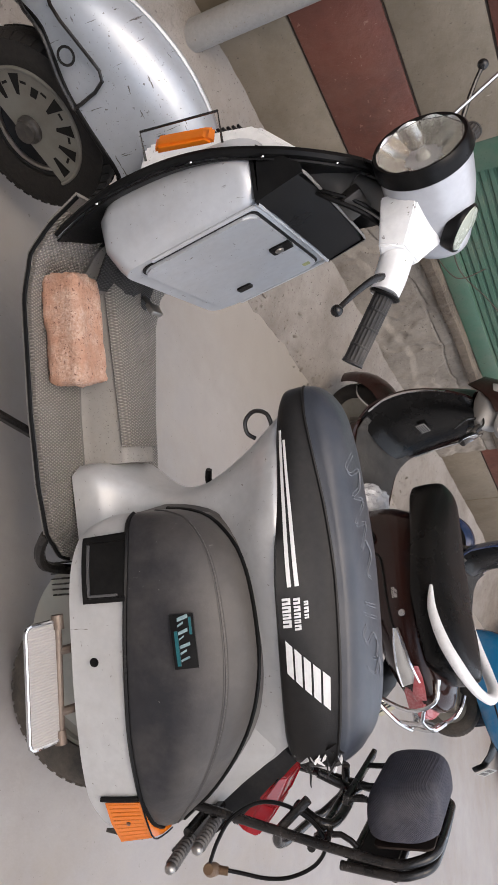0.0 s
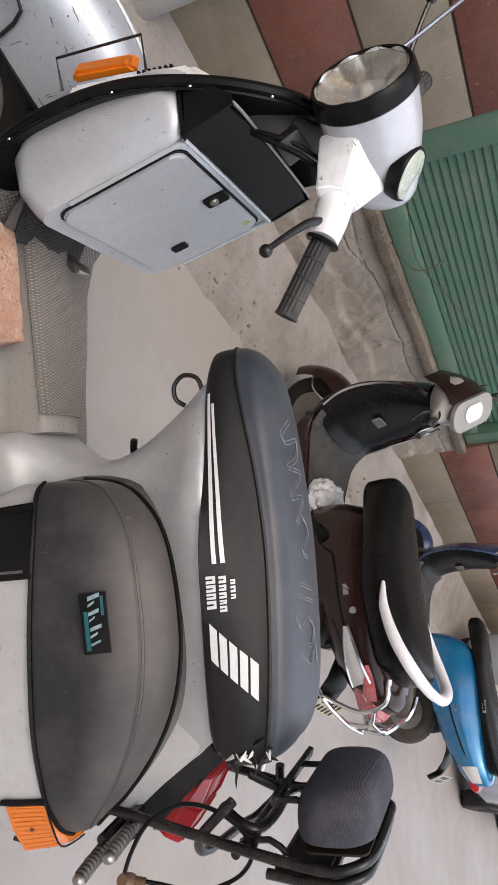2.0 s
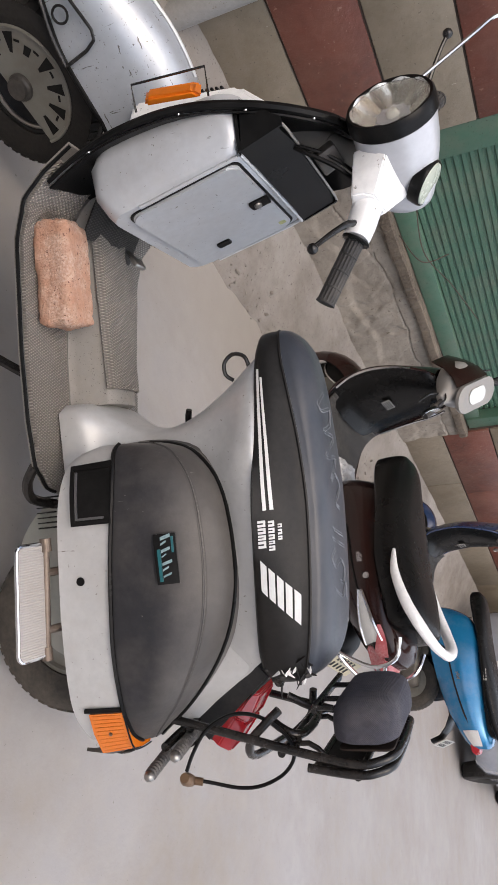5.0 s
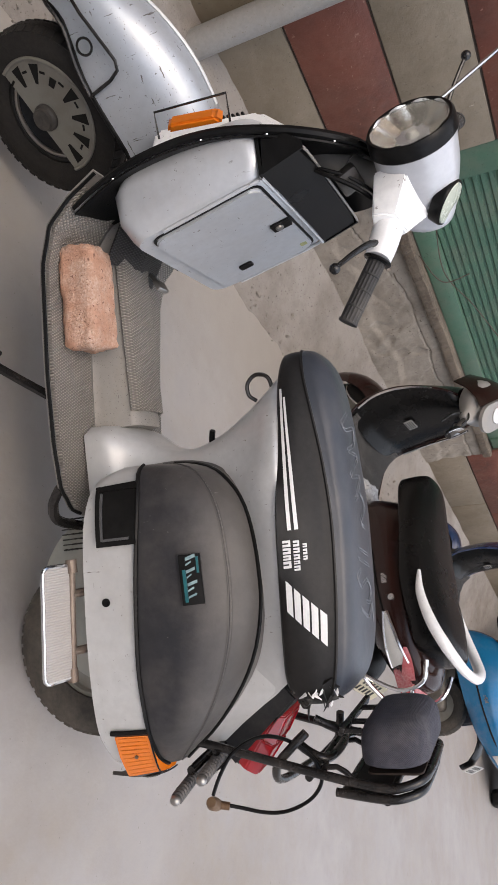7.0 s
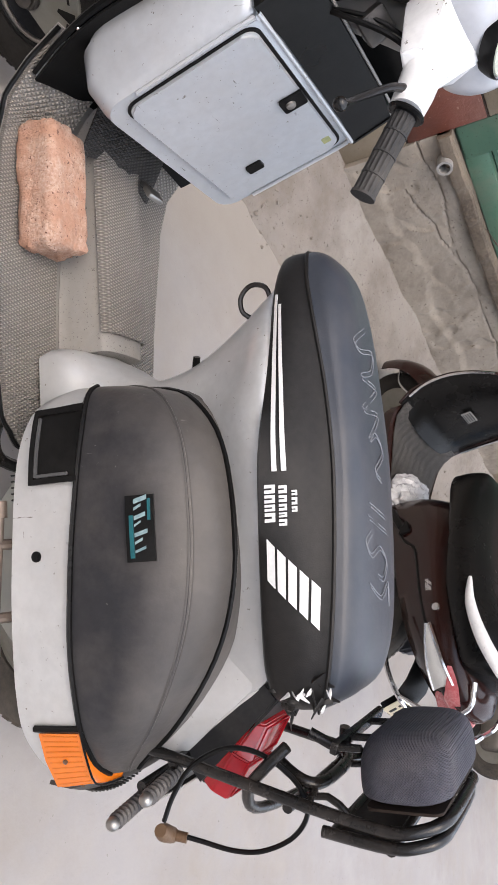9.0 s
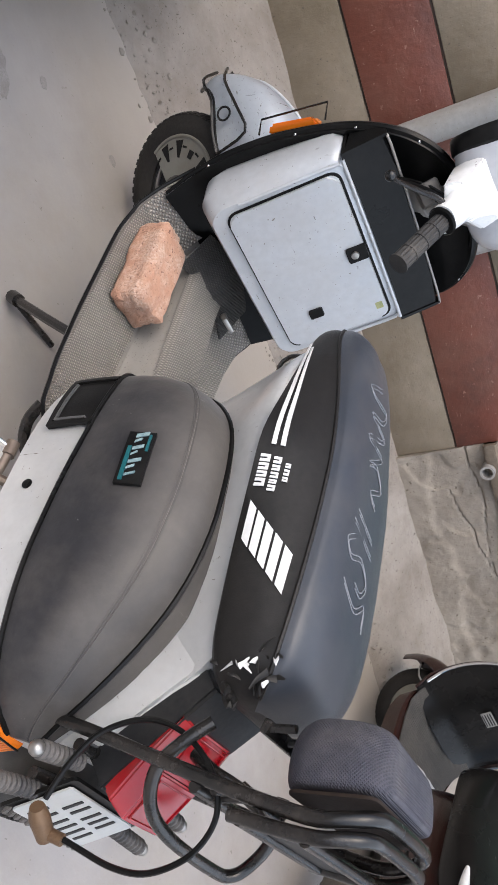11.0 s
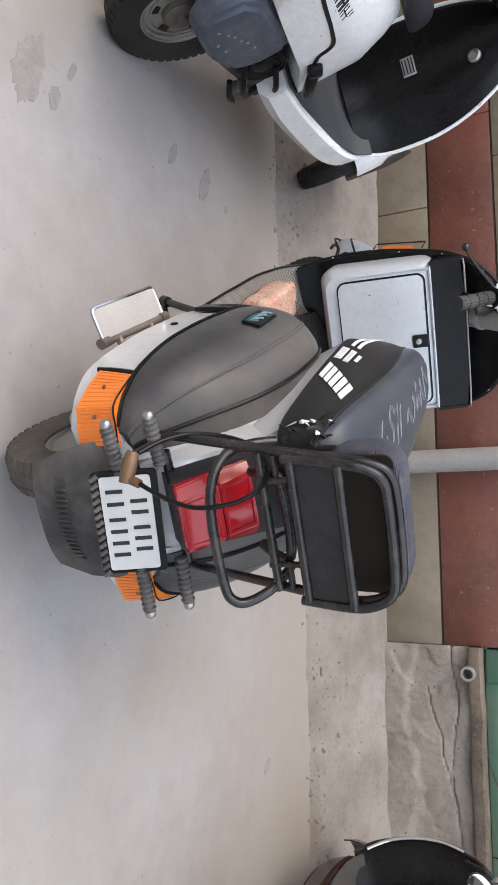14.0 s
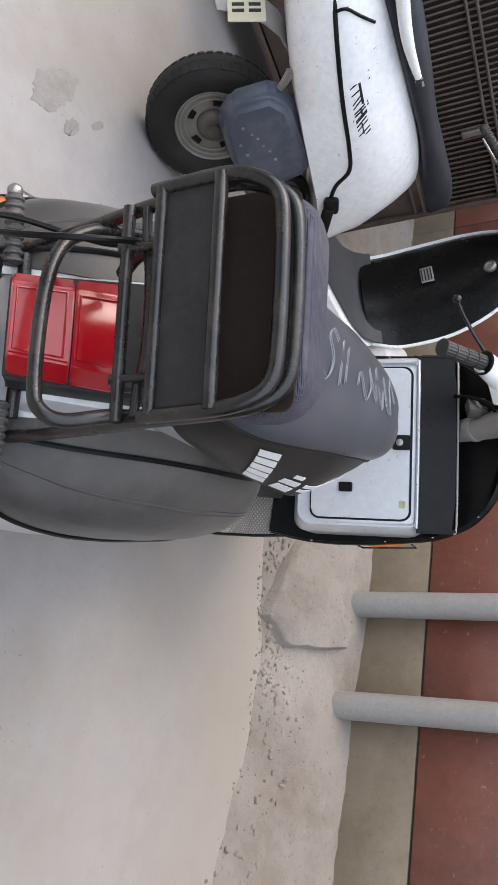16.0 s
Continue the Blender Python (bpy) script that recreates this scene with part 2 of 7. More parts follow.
# the cover is paler on its upward faces
tint_upward(COVER, 0.28)
for dark in (BLACK,):
    dark.node_tree.nodes["Principled BSDF"].inputs["Specular IOR Level"].default_value = 0.16
BLACK_TUBE.node_tree.nodes["Principled BSDF"].inputs["Specular IOR Level"].default_value = 0.5
WHITE_VINYL = material("white_vinyl", (0.74, 0.74, 0.73), 0.5, 0, (0.66, 0.66, 0.64), 12, 0.4)
PLATE = material("number_plate_white", (0.50, 0.51, 0.50), 0.45, 0, (0.40, 0.41, 0.40), 10, 0.5, 0, 60, DUST, 8, 0.4)
INK = material("black_lettering", (0.02, 0.02, 0.02), 0.5)
TEAL = material("teal_badge", (0.02, 0.16, 0.18), 0.3, 0.2, (0.012, 0.04, 0.05), 30, 0.6)
LENS = material("clear_lamp_glass", (0.62, 0.62, 0.60), 0.12, 0.0, (0.70, 0.70, 0.66), 20, 0.5, coat=0.8)
REFLECTOR = material("lamp_reflector", (0.95, 0.94, 0.90), 0.10, 0.85, (0.88, 0.86, 0.78), 60, 0.7, 0.1, 50)
DIAL = material("pale_dial", (0.62, 0.66, 0.56), 0.25, 0, (0.52, 0.56, 0.47), 12, 0.4, coat=0.5)
BRICK = material("red_clay_brick", (0.60, 0.335, 0.225), 0.9, 0, (0.72, 0.53, 0.42), 16, 0.85, 1.0, 110, (0.30, 0.12, 0.07), 22, 0.42, fleck=(0.22, 0.11, 0.075), fleck_scale=70, fleck_amount=0.45)
CLOTH = pattern(material("navy_knit_cloth", (0.055, 0.055, 0.075), 0.9, 0, (0.09, 0.09, 0.11), 5, 0.5, 0, 60, DUST, 5, 0.15), "knit", 105, 0.0016, 0.25)
RUST_BRASS = material("rusty_brass", (0.20, 0.125, 0.07), 0.5, 0.5, (0.12, 0.07, 0.04), 20, 0.6, 0.2, 100)
COIL = material("wound_grey_rubber", (0.040, 0.040, 0.043), 0.5, 0, (0.085, 0.078, 0.073), 30, 0.8, 0.3, 130, DUST, 8, 0.3)
DARK_BROWN = material("dark_brown_board", (0.017, 0.010, 0.007), 0.8, 0, (0.025, 0.016, 0.011), 9, 0.5, 0.1, 120)
GREY_PLASTIC = material("dusty_grey_plastic", (0.30, 0.29, 0.275), 0.5, 0.1, (0.24, 0.23, 0.215), 5, 0.5, 0.04, 150, DUST, 5, 0.45)
SLATE = material("charcoal_sheet", (0.014, 0.0145, 0.016), 0.5, 0, (0.026, 0.026, 0.026), 9, 0.5, 0.05, 160, DUST, 8, 0.05)


# ---- mesh helpers ----
def part(name, bm, mat, parent=None, label="", m=None, sharp=38, **tags):
    bmesh.ops.recalc_face_normals(bm, faces=bm.faces)
    me = bpy.data.meshes.new(name)
    bm.to_mesh(me)
    bm.free()
    me.polygons.foreach_set("use_smooth", [True] * len(me.polygons))
    me.set_sharp_from_angle(angle=radians(sharp))
    for k in (mat if isinstance(mat, (list, tuple)) else [mat]):
        me.materials.append(k)
    ob = new(name, me)
    ob.parent = parent
    if m is not None:
        ob.matrix_basis = m
    return tagged(ob, label, **tags)


def thing(name, m, label, category, group=""):
    ob = new(name)
    ob.empty_display_size = 0.2
    ob.matrix_basis = m
    return tagged(ob, label, category, group)


def crom(pts, n=6, closed=False):
    """A smooth line through the points."""
    p = [np.array(q, float) for q in pts]
    k = len(p)
    out = []
    for i in range(k if closed else k - 1):
        a, b, c, d = (p[(i + j) % k] if closed else p[min(max(i + j, 0), k - 1)] for j in (-1, 0, 1, 2))
        for s in range(n):
            t = s / n
            out.append(0.5 * (2 * b + (c - a) * t + (2 * a - 5 * b + 4 * c - d) * t * t + (3 * b - a - 3 * c + d) * t ** 3))
    if not closed:
        out.append(p[-1])
    return out


def loft(bm, rings, cap=True, closed=True):
    vs = [[bm.verts.new(tuple(p)) for p in r] for r in rings]
    k = len(rings[0])
    for a, b in zip(vs, vs[1:]):
        for i in range(k if closed else k - 1):
            j = (i + 1) % k
            try:
                bm.faces.new((a[i], a[j], b[j], b[i]))
            except ValueError:
                pass
    if cap and closed:
        bm.faces.new(vs[0][::-1])
        bm.faces.new(vs[-1])
    return vs


def tube(bm, pts, r, seg=10, n=6, closed=False, flat=1.0):
    """A round bar along a smooth line; r may be a list, one for each point given."""
    line = crom(pts, n, closed) if n > 1 else [np.array(q, float) for q in pts]
    rad = [r] * len(line) if not isinstance(r, (list, tuple)) else [float(q) for q in np.interp(np.linspace(0, 1, len(line)), np.linspace(0, 1, len(r)), r)]
    rings, up = [], None
    for i, p in enumerate(line):
        a = line[i - 1] if (i or closed) else p
        c = line[(i + 1) % len(line)] if (i + 1 < len(line) or closed) else p
        t = Vector(c - a).normalized()
        if up is None:
            up = Vector((0, 0, 1)) if abs(t.z) < 0.9 else Vector((0, 1, 0))
        side = t.cross(up).normalized()
        up = side.cross(t).normalized()
        rings.append([Vector(p) + rad[i] * (math.cos(q) * side + flat * math.sin(q) * up) for q in (2 * math.pi * k / seg for k in range(seg))])
    if closed:
        vs = loft(bm, rings, cap=False)
        for i in range(seg):
            j = (i + 1) % seg
            bm.faces.new((vs[-1][i], vs[-1][j], vs[0][j], vs[0][i]))
    else:
        loft(bm, rings)
    return bm


def lathe(bm, profile, m=Matrix(), seg=32, cap=True):
    """Turns (radius, height) pairs round the z axis of m."""
    rings = [[m @ Vector((r * math.cos(a), r * math.sin(a), h)) for a in (2 * math.pi * k / seg for k in range(seg))] for r, h in profile]
    loft(bm, rings, cap=cap)
    return bm


def rbox(bm, x, y, z, bevel=0.005, m=Matrix(), seg=2):
    """A box x, y, z long about the origin of m, with rounded edges."""
    made = bmesh.ops.create_cube(bm, size=1, matrix=m @ Matrix.Diagonal((x, y, z, 1)))
    if bevel:
        edges = list({e for v in made["verts"] for e in v.link_edges})
        bmesh.ops.bevel(bm, geom=edges, offset=bevel, segments=seg, affect="EDGES", profile=0.5)
    return bm


def slab(bm, outline, thick, m=Matrix(), bevel=0.0):
    """An outline in the xy plane of m, given thickness along its z."""
    lo = [bm.verts.new(m @ Vector((x, y, 0))) for x, y in outline]
    hi = [bm.verts.new(m @ Vector((x, y, thick))) for x, y in outline]
    k = len(outline)
    faces = [bm.faces.new(lo[::-1]), bm.faces.new(hi)]
    for i in range(k):
        j = (i + 1) % k
        faces.append(bm.faces.new((lo[i], lo[j], hi[j], hi[i])))
    if bevel:
        bmesh.ops.bevel(bm, geom=[e for e in faces[1].edges], offset=bevel, segments=2, affect="EDGES", profile=0.5)
    return bm


def rounded(w, h, r, n=5, cx=0.0, cy=0.0):
    """The outline of a rounded rectangle."""
    out = []
    for sx, sy, a0 in ((1, 1, 0), (-1, 1, 90), (-1, -1, 180), (1, -1, 270)):
        for k in range(n + 1):
            a = radians(a0 + 90 * k / n)
            out.append((cx + sx * (w / 2 - r) + r * math.cos(a), cy + sy * (h / 2 - r) + r * math.sin(a)))
    return out


def shell(bm, grid, thick, toward=None):
    """A sheet from rows of points, given thickness along its normals, or towards a direction."""
    n, k = len(grid), len(grid[0])
    g = [[Vector(tuple(p)) for p in r] for r in grid]
    nor = []
    for i in range(n):
        row = []
        for j in range(k):
            a = g[min(i + 1, n - 1)][j] - g[max(i - 1, 0)][j]
            b = g[i][min(j + 1, k - 1)] - g[i][max(j - 1, 0)]
            row.append(a.cross(b).normalized())
        nor.append(row)
    total = sum((v for r in nor for v in r), Vector())
    sign = -1 if toward is not None and total.dot(Vector(toward)) < 0 else 1
    lo = [[bm.verts.new(p) for p in r] for r in g]
    hi = [[bm.verts.new(p + sign * thick * v) for p, v in zip(r, q)] for r, q in zip(g, nor)]
    for i in range(n - 1):
        for j in range(k - 1):
            bm.faces.new((lo[i][j], lo[i][j + 1], lo[i + 1][j + 1], lo[i + 1][j]))
            bm.faces.new((hi[i][j], hi[i + 1][j], hi[i + 1][j + 1], hi[i][j + 1]))
    for i in range(n - 1):
        bm.faces.new((lo[i][0], lo[i + 1][0], hi[i + 1][0], hi[i][0]))
        bm.faces.new((lo[i][-1], hi[i][-1], hi[i + 1][-1], lo[i + 1][-1]))
    for j in range(k - 1):
        bm.faces.new((lo[0][j], hi[0][j], hi[0][j + 1], lo[0][j + 1]))
        bm.faces.new((lo[-1][j], lo[-1][j + 1], hi[-1][j + 1], hi[-1][j]))
    return bm


def tyre_profile(radius, width):
    """The section of a tyre about its axle, as (radius, height) pairs, closed on the rim."""
    w, rim = width / 2, radius - width * 0.95
    return [(rim, -w * 0.7), (rim + width * 0.25, -w * 0.95), (radius - width * 0.35, -w), (radius - width * 0.12, -w * 0.82), (radius - 0.004, -w * 0.45), (radius, 0),
            (radius - 0.004, w * 0.45), (radius - width * 0.12, w * 0.82), (radius - width * 0.35, w), (rim + width * 0.25, w * 0.95), (rim, w * 0.7)]


def tread(bm, radius, width, m, count=46):
    """Blocks of tread round a tyre."""
    for k in range(count):
        a = 2 * math.pi * k / count
        for s, off in ((-1, 0.0), (1, 0.5), (0, 0.25)):
            b = a + off * 2 * math.pi / count
            rr = radius - (0.0045 if s else 0.0015) - 0.0042
            q = m @ Matrix.Rotation(b, 4, "Z") @ Matrix.Translation((rr, 0, s * width * 0.31)) @ Matrix.Rotation(radians(-24 * s), 4, "Y")
            rbox(bm, 0.008, 2 * math.pi * radius / count * 0.62, width * 0.25, 0, q)


def wheel(parent, m, radius, width, rim_r, rim_mat, name="wheel", slots=0, dish=0.012, hub_r=0.03, hub_mat=None, tyre_mat=None):
    tyre_mat = tyre_mat or TYRE
    """A wheel about the z axis of m, its face towards +z."""
    hub = part(name, lathe(bmesh.new(), [(0.0, -width * 0.3), (rim_r, -width * 0.3), (rim_r, width * 0.28), (rim_r - 0.012, width * 0.30), (rim_r - 0.018, width * 0.22),
                                         (rim_r * 0.55, width * 0.22 + dish), (0.0, width * 0.22 + dish)], Matrix(), 40), rim_mat, parent, m=m)
    bm = bmesh.new()
    tread(bm, radius, width, Matrix())
    tread_bm = bm
    part("tyre", lathe(bmesh.new(), tyre_profile(radius, width) + [tyre_profile(radius, width)[0]], Matrix(), 48, False), tyre_mat, hub, "dusty black ribbed tyre")
    part("tread", tread_bm, tyre_mat, hub, kind="stuff")
    part("hub", lathe(bmesh.new(), [(0, 0), (hub_r, 0), (hub_r, 0.018), (hub_r * 0.8, 0.026), (hub_r * 0.45, 0.028), (hub_r * 0.4, 0.038), (0, 0.038)], Matrix.Translation((0, 0, width * 0.22 + dish - 0.002)), 20), hub_mat or rim_mat, hub)
    # black slabs laid on the rim give the shade of slot openings
    for k in range(slots):
        a = 2 * math.pi * k / slots
        bm = bmesh.new()
        o = [(rim_r * 0.58, -0.009), (rim_r * 0.88, -0.015), (rim_r * 0.88, 0.015), (rim_r * 0.58, 0.009)]
        slab(bm, o, 0.0015, Matrix.Rotation(a, 4, "Z") @ Matrix.Translation((0, 0, width * 0.22 + dish * 0.5 + 0.0012)))
        part("slot", bm, BLACK, hub)
    return hub
# ---- the yard ----
CONCRETE = material("smooth_concrete", (0.352, 0.336, 0.330), 0.6, 0, (0.300, 0.272, 0.240), 0.8, 0.75, 0.16, 38, (0.215, 0.178, 0.145), 1.7, 0.55, fleck=(0.19, 0.17, 0.15), fleck_scale=55, fleck_amount=0.025)
RAMP = material("rough_concrete", (0.275, 0.248, 0.222), 0.85, 0, (0.205, 0.177, 0.150), 1.3, 0.8, 0.8, 30, (0.115, 0.090, 0.068), 3.2, 0.75, fleck=(0.10, 0.085, 0.07), fleck_scale=45, fleck_amount=0.25)
RISER = material("broken_plaster", (0.320, 0.280, 0.232), 0.9, 0, (0.235, 0.205, 0.170), 3.4, 0.9, 0.8, 24, (0.120, 0.096, 0.072), 6, 0.65, fleck=(0.12, 0.10, 0.075), fleck_scale=30, fleck_amount=0.2)
SILL = material("brown_sill_plaster", (0.185, 0.148, 0.110), 0.85, 0, (0.085, 0.066, 0.050), 5, 0.85, 1.0, 34, (0.10, 0.08, 0.06), 6, 0.6)
TAN = material("tan_stone_slab", (0.216, 0.178, 0.130), 0.5, 0, (0.158, 0.125, 0.084), 1.6, 0.9, 0.35, 26, (0.100, 0.078, 0.046), 3.0, 0.7, vary=0.10, fleck=(0.10, 0.08, 0.06), fleck_scale=60, fleck_amount=0.15, wear=(0.34, 0.295, 0.24), wear_amount=0.3)
REDSTONE = material("red_stone_slab", (0.146, 0.046, 0.029), 0.42, 0, (0.082, 0.029, 0.020), 2.0, 0.9, 0.45, 24, (0.20, 0.105, 0.073), 5, 0.45, vary=0.12, fleck=(0.24, 0.13, 0.095), fleck_scale=34, fleck_amount=0.08, wear=(0.30, 0.20, 0.15), wear_amount=0.7)
GREEN = material("green_shutter_paint", (0.080, 0.165, 0.112), 0.45, 0.1, (0.060, 0.128, 0.088), 3, 0.6, 0.06, 120, (0.20, 0.18, 0.14), 5, 0.45, fleck=(0.03, 0.045, 0.035), fleck_scale=80, fleck_amount=0.15)
PIPE = material("grey_pipe_paint", (0.285, 0.277, 0.266), 0.5, 0, (0.30, 0.29, 0.272), 5, 0.5, 0.08, 90, (0.22, 0.19, 0.16), 6, 0.5, fleck=(0.2, 0.17, 0.14), fleck_scale=70, fleck_amount=0.15)
GROUT = material("dark_joint", (0.085, 0.062, 0.048), 0.9)
PLASTER = material("grey_plaster", (0.45, 0.43, 0.40), 0.85, 0, (0.37, 0.35, 0.32), 1.2, 0.6, 0.3, 22, (0.28, 0.26, 0.24), 2, 0.4)
SPOT = material("oil_stain", (0.235, 0.218, 0.203), 0.55, 0, (0.32, 0.30, 0.285), 22, 0.8)
GRIT = material("grit", (0.28, 0.25, 0.215), 0.95, 0, (0.17, 0.145, 0.12), 20, 0.6)
WALL_Y = 2.7


def sheet_noise(x, y, s, seed=0.0):
    return noise.noise(Vector((x * s, y * s, seed)))


def tint_to_apron(m, tint, start, full, most):
    """Mixes a brown tint into a floor material, stronger towards the apron."""
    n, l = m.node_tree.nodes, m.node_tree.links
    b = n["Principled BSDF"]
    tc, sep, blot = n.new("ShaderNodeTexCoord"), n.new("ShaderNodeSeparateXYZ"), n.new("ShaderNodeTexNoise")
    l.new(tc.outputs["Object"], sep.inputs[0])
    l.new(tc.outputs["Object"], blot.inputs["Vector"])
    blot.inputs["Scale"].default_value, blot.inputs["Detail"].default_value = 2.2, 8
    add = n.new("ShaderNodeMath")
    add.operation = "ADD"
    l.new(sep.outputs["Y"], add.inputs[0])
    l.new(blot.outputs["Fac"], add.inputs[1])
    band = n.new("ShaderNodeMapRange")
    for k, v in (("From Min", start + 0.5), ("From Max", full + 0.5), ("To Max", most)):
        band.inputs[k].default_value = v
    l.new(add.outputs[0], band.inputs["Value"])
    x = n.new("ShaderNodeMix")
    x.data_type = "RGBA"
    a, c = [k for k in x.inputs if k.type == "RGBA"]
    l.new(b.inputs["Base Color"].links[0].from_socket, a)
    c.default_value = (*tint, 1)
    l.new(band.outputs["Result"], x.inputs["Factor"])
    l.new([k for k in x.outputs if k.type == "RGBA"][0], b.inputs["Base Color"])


tint_to_apron(CONCRETE, (0.285, 0.250, 0.212), 1.0, 2.0, 0.7)
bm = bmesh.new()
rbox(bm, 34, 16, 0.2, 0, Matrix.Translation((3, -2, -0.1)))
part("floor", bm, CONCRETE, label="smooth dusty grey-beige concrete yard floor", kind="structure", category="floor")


def ramp_edge(x):
    return 1.84 + 0.34 * min(max((x + 0.25) / 0.75, 0), 1) + 0.05 * sheet_noise(x, 0, 1.7, 9) + 0.03 * sheet_noise(x, 0, 6, 2) + 0.018 * sheet_noise(x, 0, 21, 4)


def ramp_height(x, y):
    e = ramp_edge(x)
    u = (y - e) / (WALL_Y + 0.05 - e)
    return -0.006 + (0.011 * min(u / 0.04, 1) if u > 0 else 0) + 0.25 * max(u, 0) ** 0.9 + (0.014 * sheet_noise(x, y, 3, 5) + 0.007 * sheet_noise(x, y, 14, 6) + 0.004 * sheet_noise(x, y, 37, 3)) * min(max(u, 0) * 5, 1)


bm = bmesh.new()
grid = []
for i in range(401):
    x = -4.5 + 19.5 * i / 400
    e = ramp_edge(x)
    grid.append([Vector((x, y, ramp_height(x, y))) for y in [e - 0.02 + (WALL_Y + 0.07 - e) * k / 34 for k in range(35)]] + [Vector((x, WALL_Y + 0.05, -0.08)), Vector((x, e - 0.02, -0.08))])
loft(bm, grid, cap=True, closed=True)
part("ramp", bm, RAMP, label="rough sloping concrete apron with a broken edge along the wall", kind="structure", category="ramp")

# grit and lumps of concrete along the edge of the apron
rng = random.Random(7)
bm = bmesh.new()
for k in range(1100):
    x = rng.uniform(-1.6, 4.2) if k % 3 else rng.gauss(0.45, 0.25)
    y = ramp_edge(x) + rng.gauss(0.03, 0.035) + 0.16 * rng.random() ** 2 * (k % 2)
    s = abs(rng.gauss(0, 0.0042)) + 0.0014 + (0.006 if k % 60 == 0 else 0)
    q = pose(x, y, ramp_height(x, y) + s * 0.3 if y > ramp_edge(x) else s * 0.3, rng.uniform(0, 360), rng.uniform(0, 360), 0) @ Matrix.Diagonal((s * rng.uniform(0.7, 1.6), s, s * 0.7, 1))
    bmesh.ops.create_icosphere(bm, subdivisions=1, radius=1, matrix=q)
part("grit", bm, GRIT, label="loose grit and crumbs of concrete along the apron", sharp=20, category="grit", kind="stuff")

# the wall: bands of stone slabs either side of the shutter
BANDS = [(0.18, 0.52), (0.52, 0.855), (0.855, 1.19), (1.19, 1.53), (1.53, 1.87), (1.87, 2.21), (2.21, 2.55), (2.55, 2.9), (2.9, 3.24), (3.24, 3.58), (3.58, 3.92), (3.92, 4.5)]
SHUT_X0, SHUT_X1, SHUT_Z = 1.50, 4.10, 0.70


def block(bm, x0, y0, z0, x1, y1, z1, bevel=0.0):
    return rbox(bm, x1 - x0, y1 - y0, z1 - z0, bevel, Matrix.Translation(((x0 + x1) / 2, (y0 + y1) / 2, (z0 + z1) / 2)))


bm = bmesh.new()
block(bm, -4.5, WALL_Y + 0.012, 0, SHUT_X0, WALL_Y + 0.25, 4.5)
block(bm, SHUT_X1, WALL_Y + 0.012, 0, 15, WALL_Y + 0.25, 4.5)
block(bm, SHUT_X0, WALL_Y + 0.03, 2.6, SHUT_X1, WALL_Y + 0.25, 4.5)
wall = part("wall_north", bm, GROUT, label="wall faced with bands of tan and red stone slabs", kind="structure", category="wall")
bm = bmesh.new()
g = []
for i in range(421):
    x = SHUT_X0 + (SHUT_X1 - SHUT_X0) * i / 420
    def face(z):
        chip = max(0.0, min(1.0, (sheet_noise(x, z, 4.6, 11) + 0.35 * sheet_noise(x, z, 13, 8)) * 9 - 0.8))
        low = max(0.0, min(1.0, (0.37 + 0.05 * sheet_noise(x, 0, 3, 6) + 0.025 * sheet_noise(x, 0, 13, 2) - z) * 30))
        line = 0.56 + 0.035 * sheet_noise(x, 0, 3.1, 1) + 0.01 * sheet_noise(x, 0, 14, 5)
        crack = math.exp(-((z - line) / 0.005) ** 2) + 0.8 * math.exp(-((z - 0.50 - 0.22 * (x - 2.0) - 0.02 * sheet_noise(x, 0, 7, 5)) / 0.005) ** 2) * (abs(x - 2.0) < 0.3)
        rough = 0.0016 * sheet_noise(x, z, 24, 4) + 0.003 * sheet_noise(x, z, 19, 3) * chip
        return WALL_Y - 0.008 + 0.007 * chip - 0.012 * low + 0.012 * min(crack, 1.0) + rough
    g.append([Vector((x, face(z), z)) for z in [0.05 + (SHUT_Z - 0.05) * k / 72 for k in range(73)]] + [Vector((x, WALL_Y + 0.3, SHUT_Z)), Vector((x, WALL_Y + 0.3, 0.05))])
loft(bm, g)
part("plinth", bm, RISER, label="crumbling plaster plinth under the shutter", kind="structure", category="plinth")

for x0, x1, lo in ((-4.5, SHUT_X0, -0.15), (SHUT_X1, 15, 0.4)):
    for b, (z0, z1) in enumerate(BANDS):
        cuts = [c for c in (-3.4, -2.6, (-0.79, -1.25, -1.0, -0.16)[b % 4], 4.9 + 0.2 * (b % 3), 5.8, 7.4, 9.2, 10.6) if x0 + 0.2 < c < x1 - 0.2]
        ends = [x0, *cuts, x1]
        for a, c in zip(ends, ends[1:]):
            bm = bmesh.new()
            block(bm, a + 0.002, WALL_Y + 0.004 * sheet_noise(a, z0, 3, 1), z0 + 0.005, c - 0.002, WALL_Y + 0.03, z1 - 0.005, 0.004)
            part("slab", bm, TAN if b % 2 == 0 else REDSTONE, wall)

# the green shutter with its frame
shutter = thing("roller_shutter", pose(0, 0, 0), "closed green-painted corrugated steel shutter above a plinth", "shutter")
bm = bmesh.new()
pitch, depth = 0.038, 0.011
rows = []
z = SHUT_Z + 0.10
prof = []
while z < 2.62:
    for dz, dy in ((0, 0), (0.013, 0), (0.018, -depth), (0.032, -depth)):
        prof.append((z + dz, WALL_Y + 0.115 + dy))
    z += pitch
rows = [[Vector((x, y, zz)) for zz, y in prof] for x in (SHUT_X0 + 0.16, SHUT_X1 - 0.12)]
shell(bm, rows, 0.004)
part("curtain", bm, GREEN, shutter, sharp=20)
bm = bmesh.new()
block(bm, SHUT_X0 + 0.01, WALL_Y + 0.02, SHUT_Z + 0.02, SHUT_X0 + 0.17, WALL_Y + 0.10, 2.62, 0.004)
part("frame", bm, GREEN, shutter)
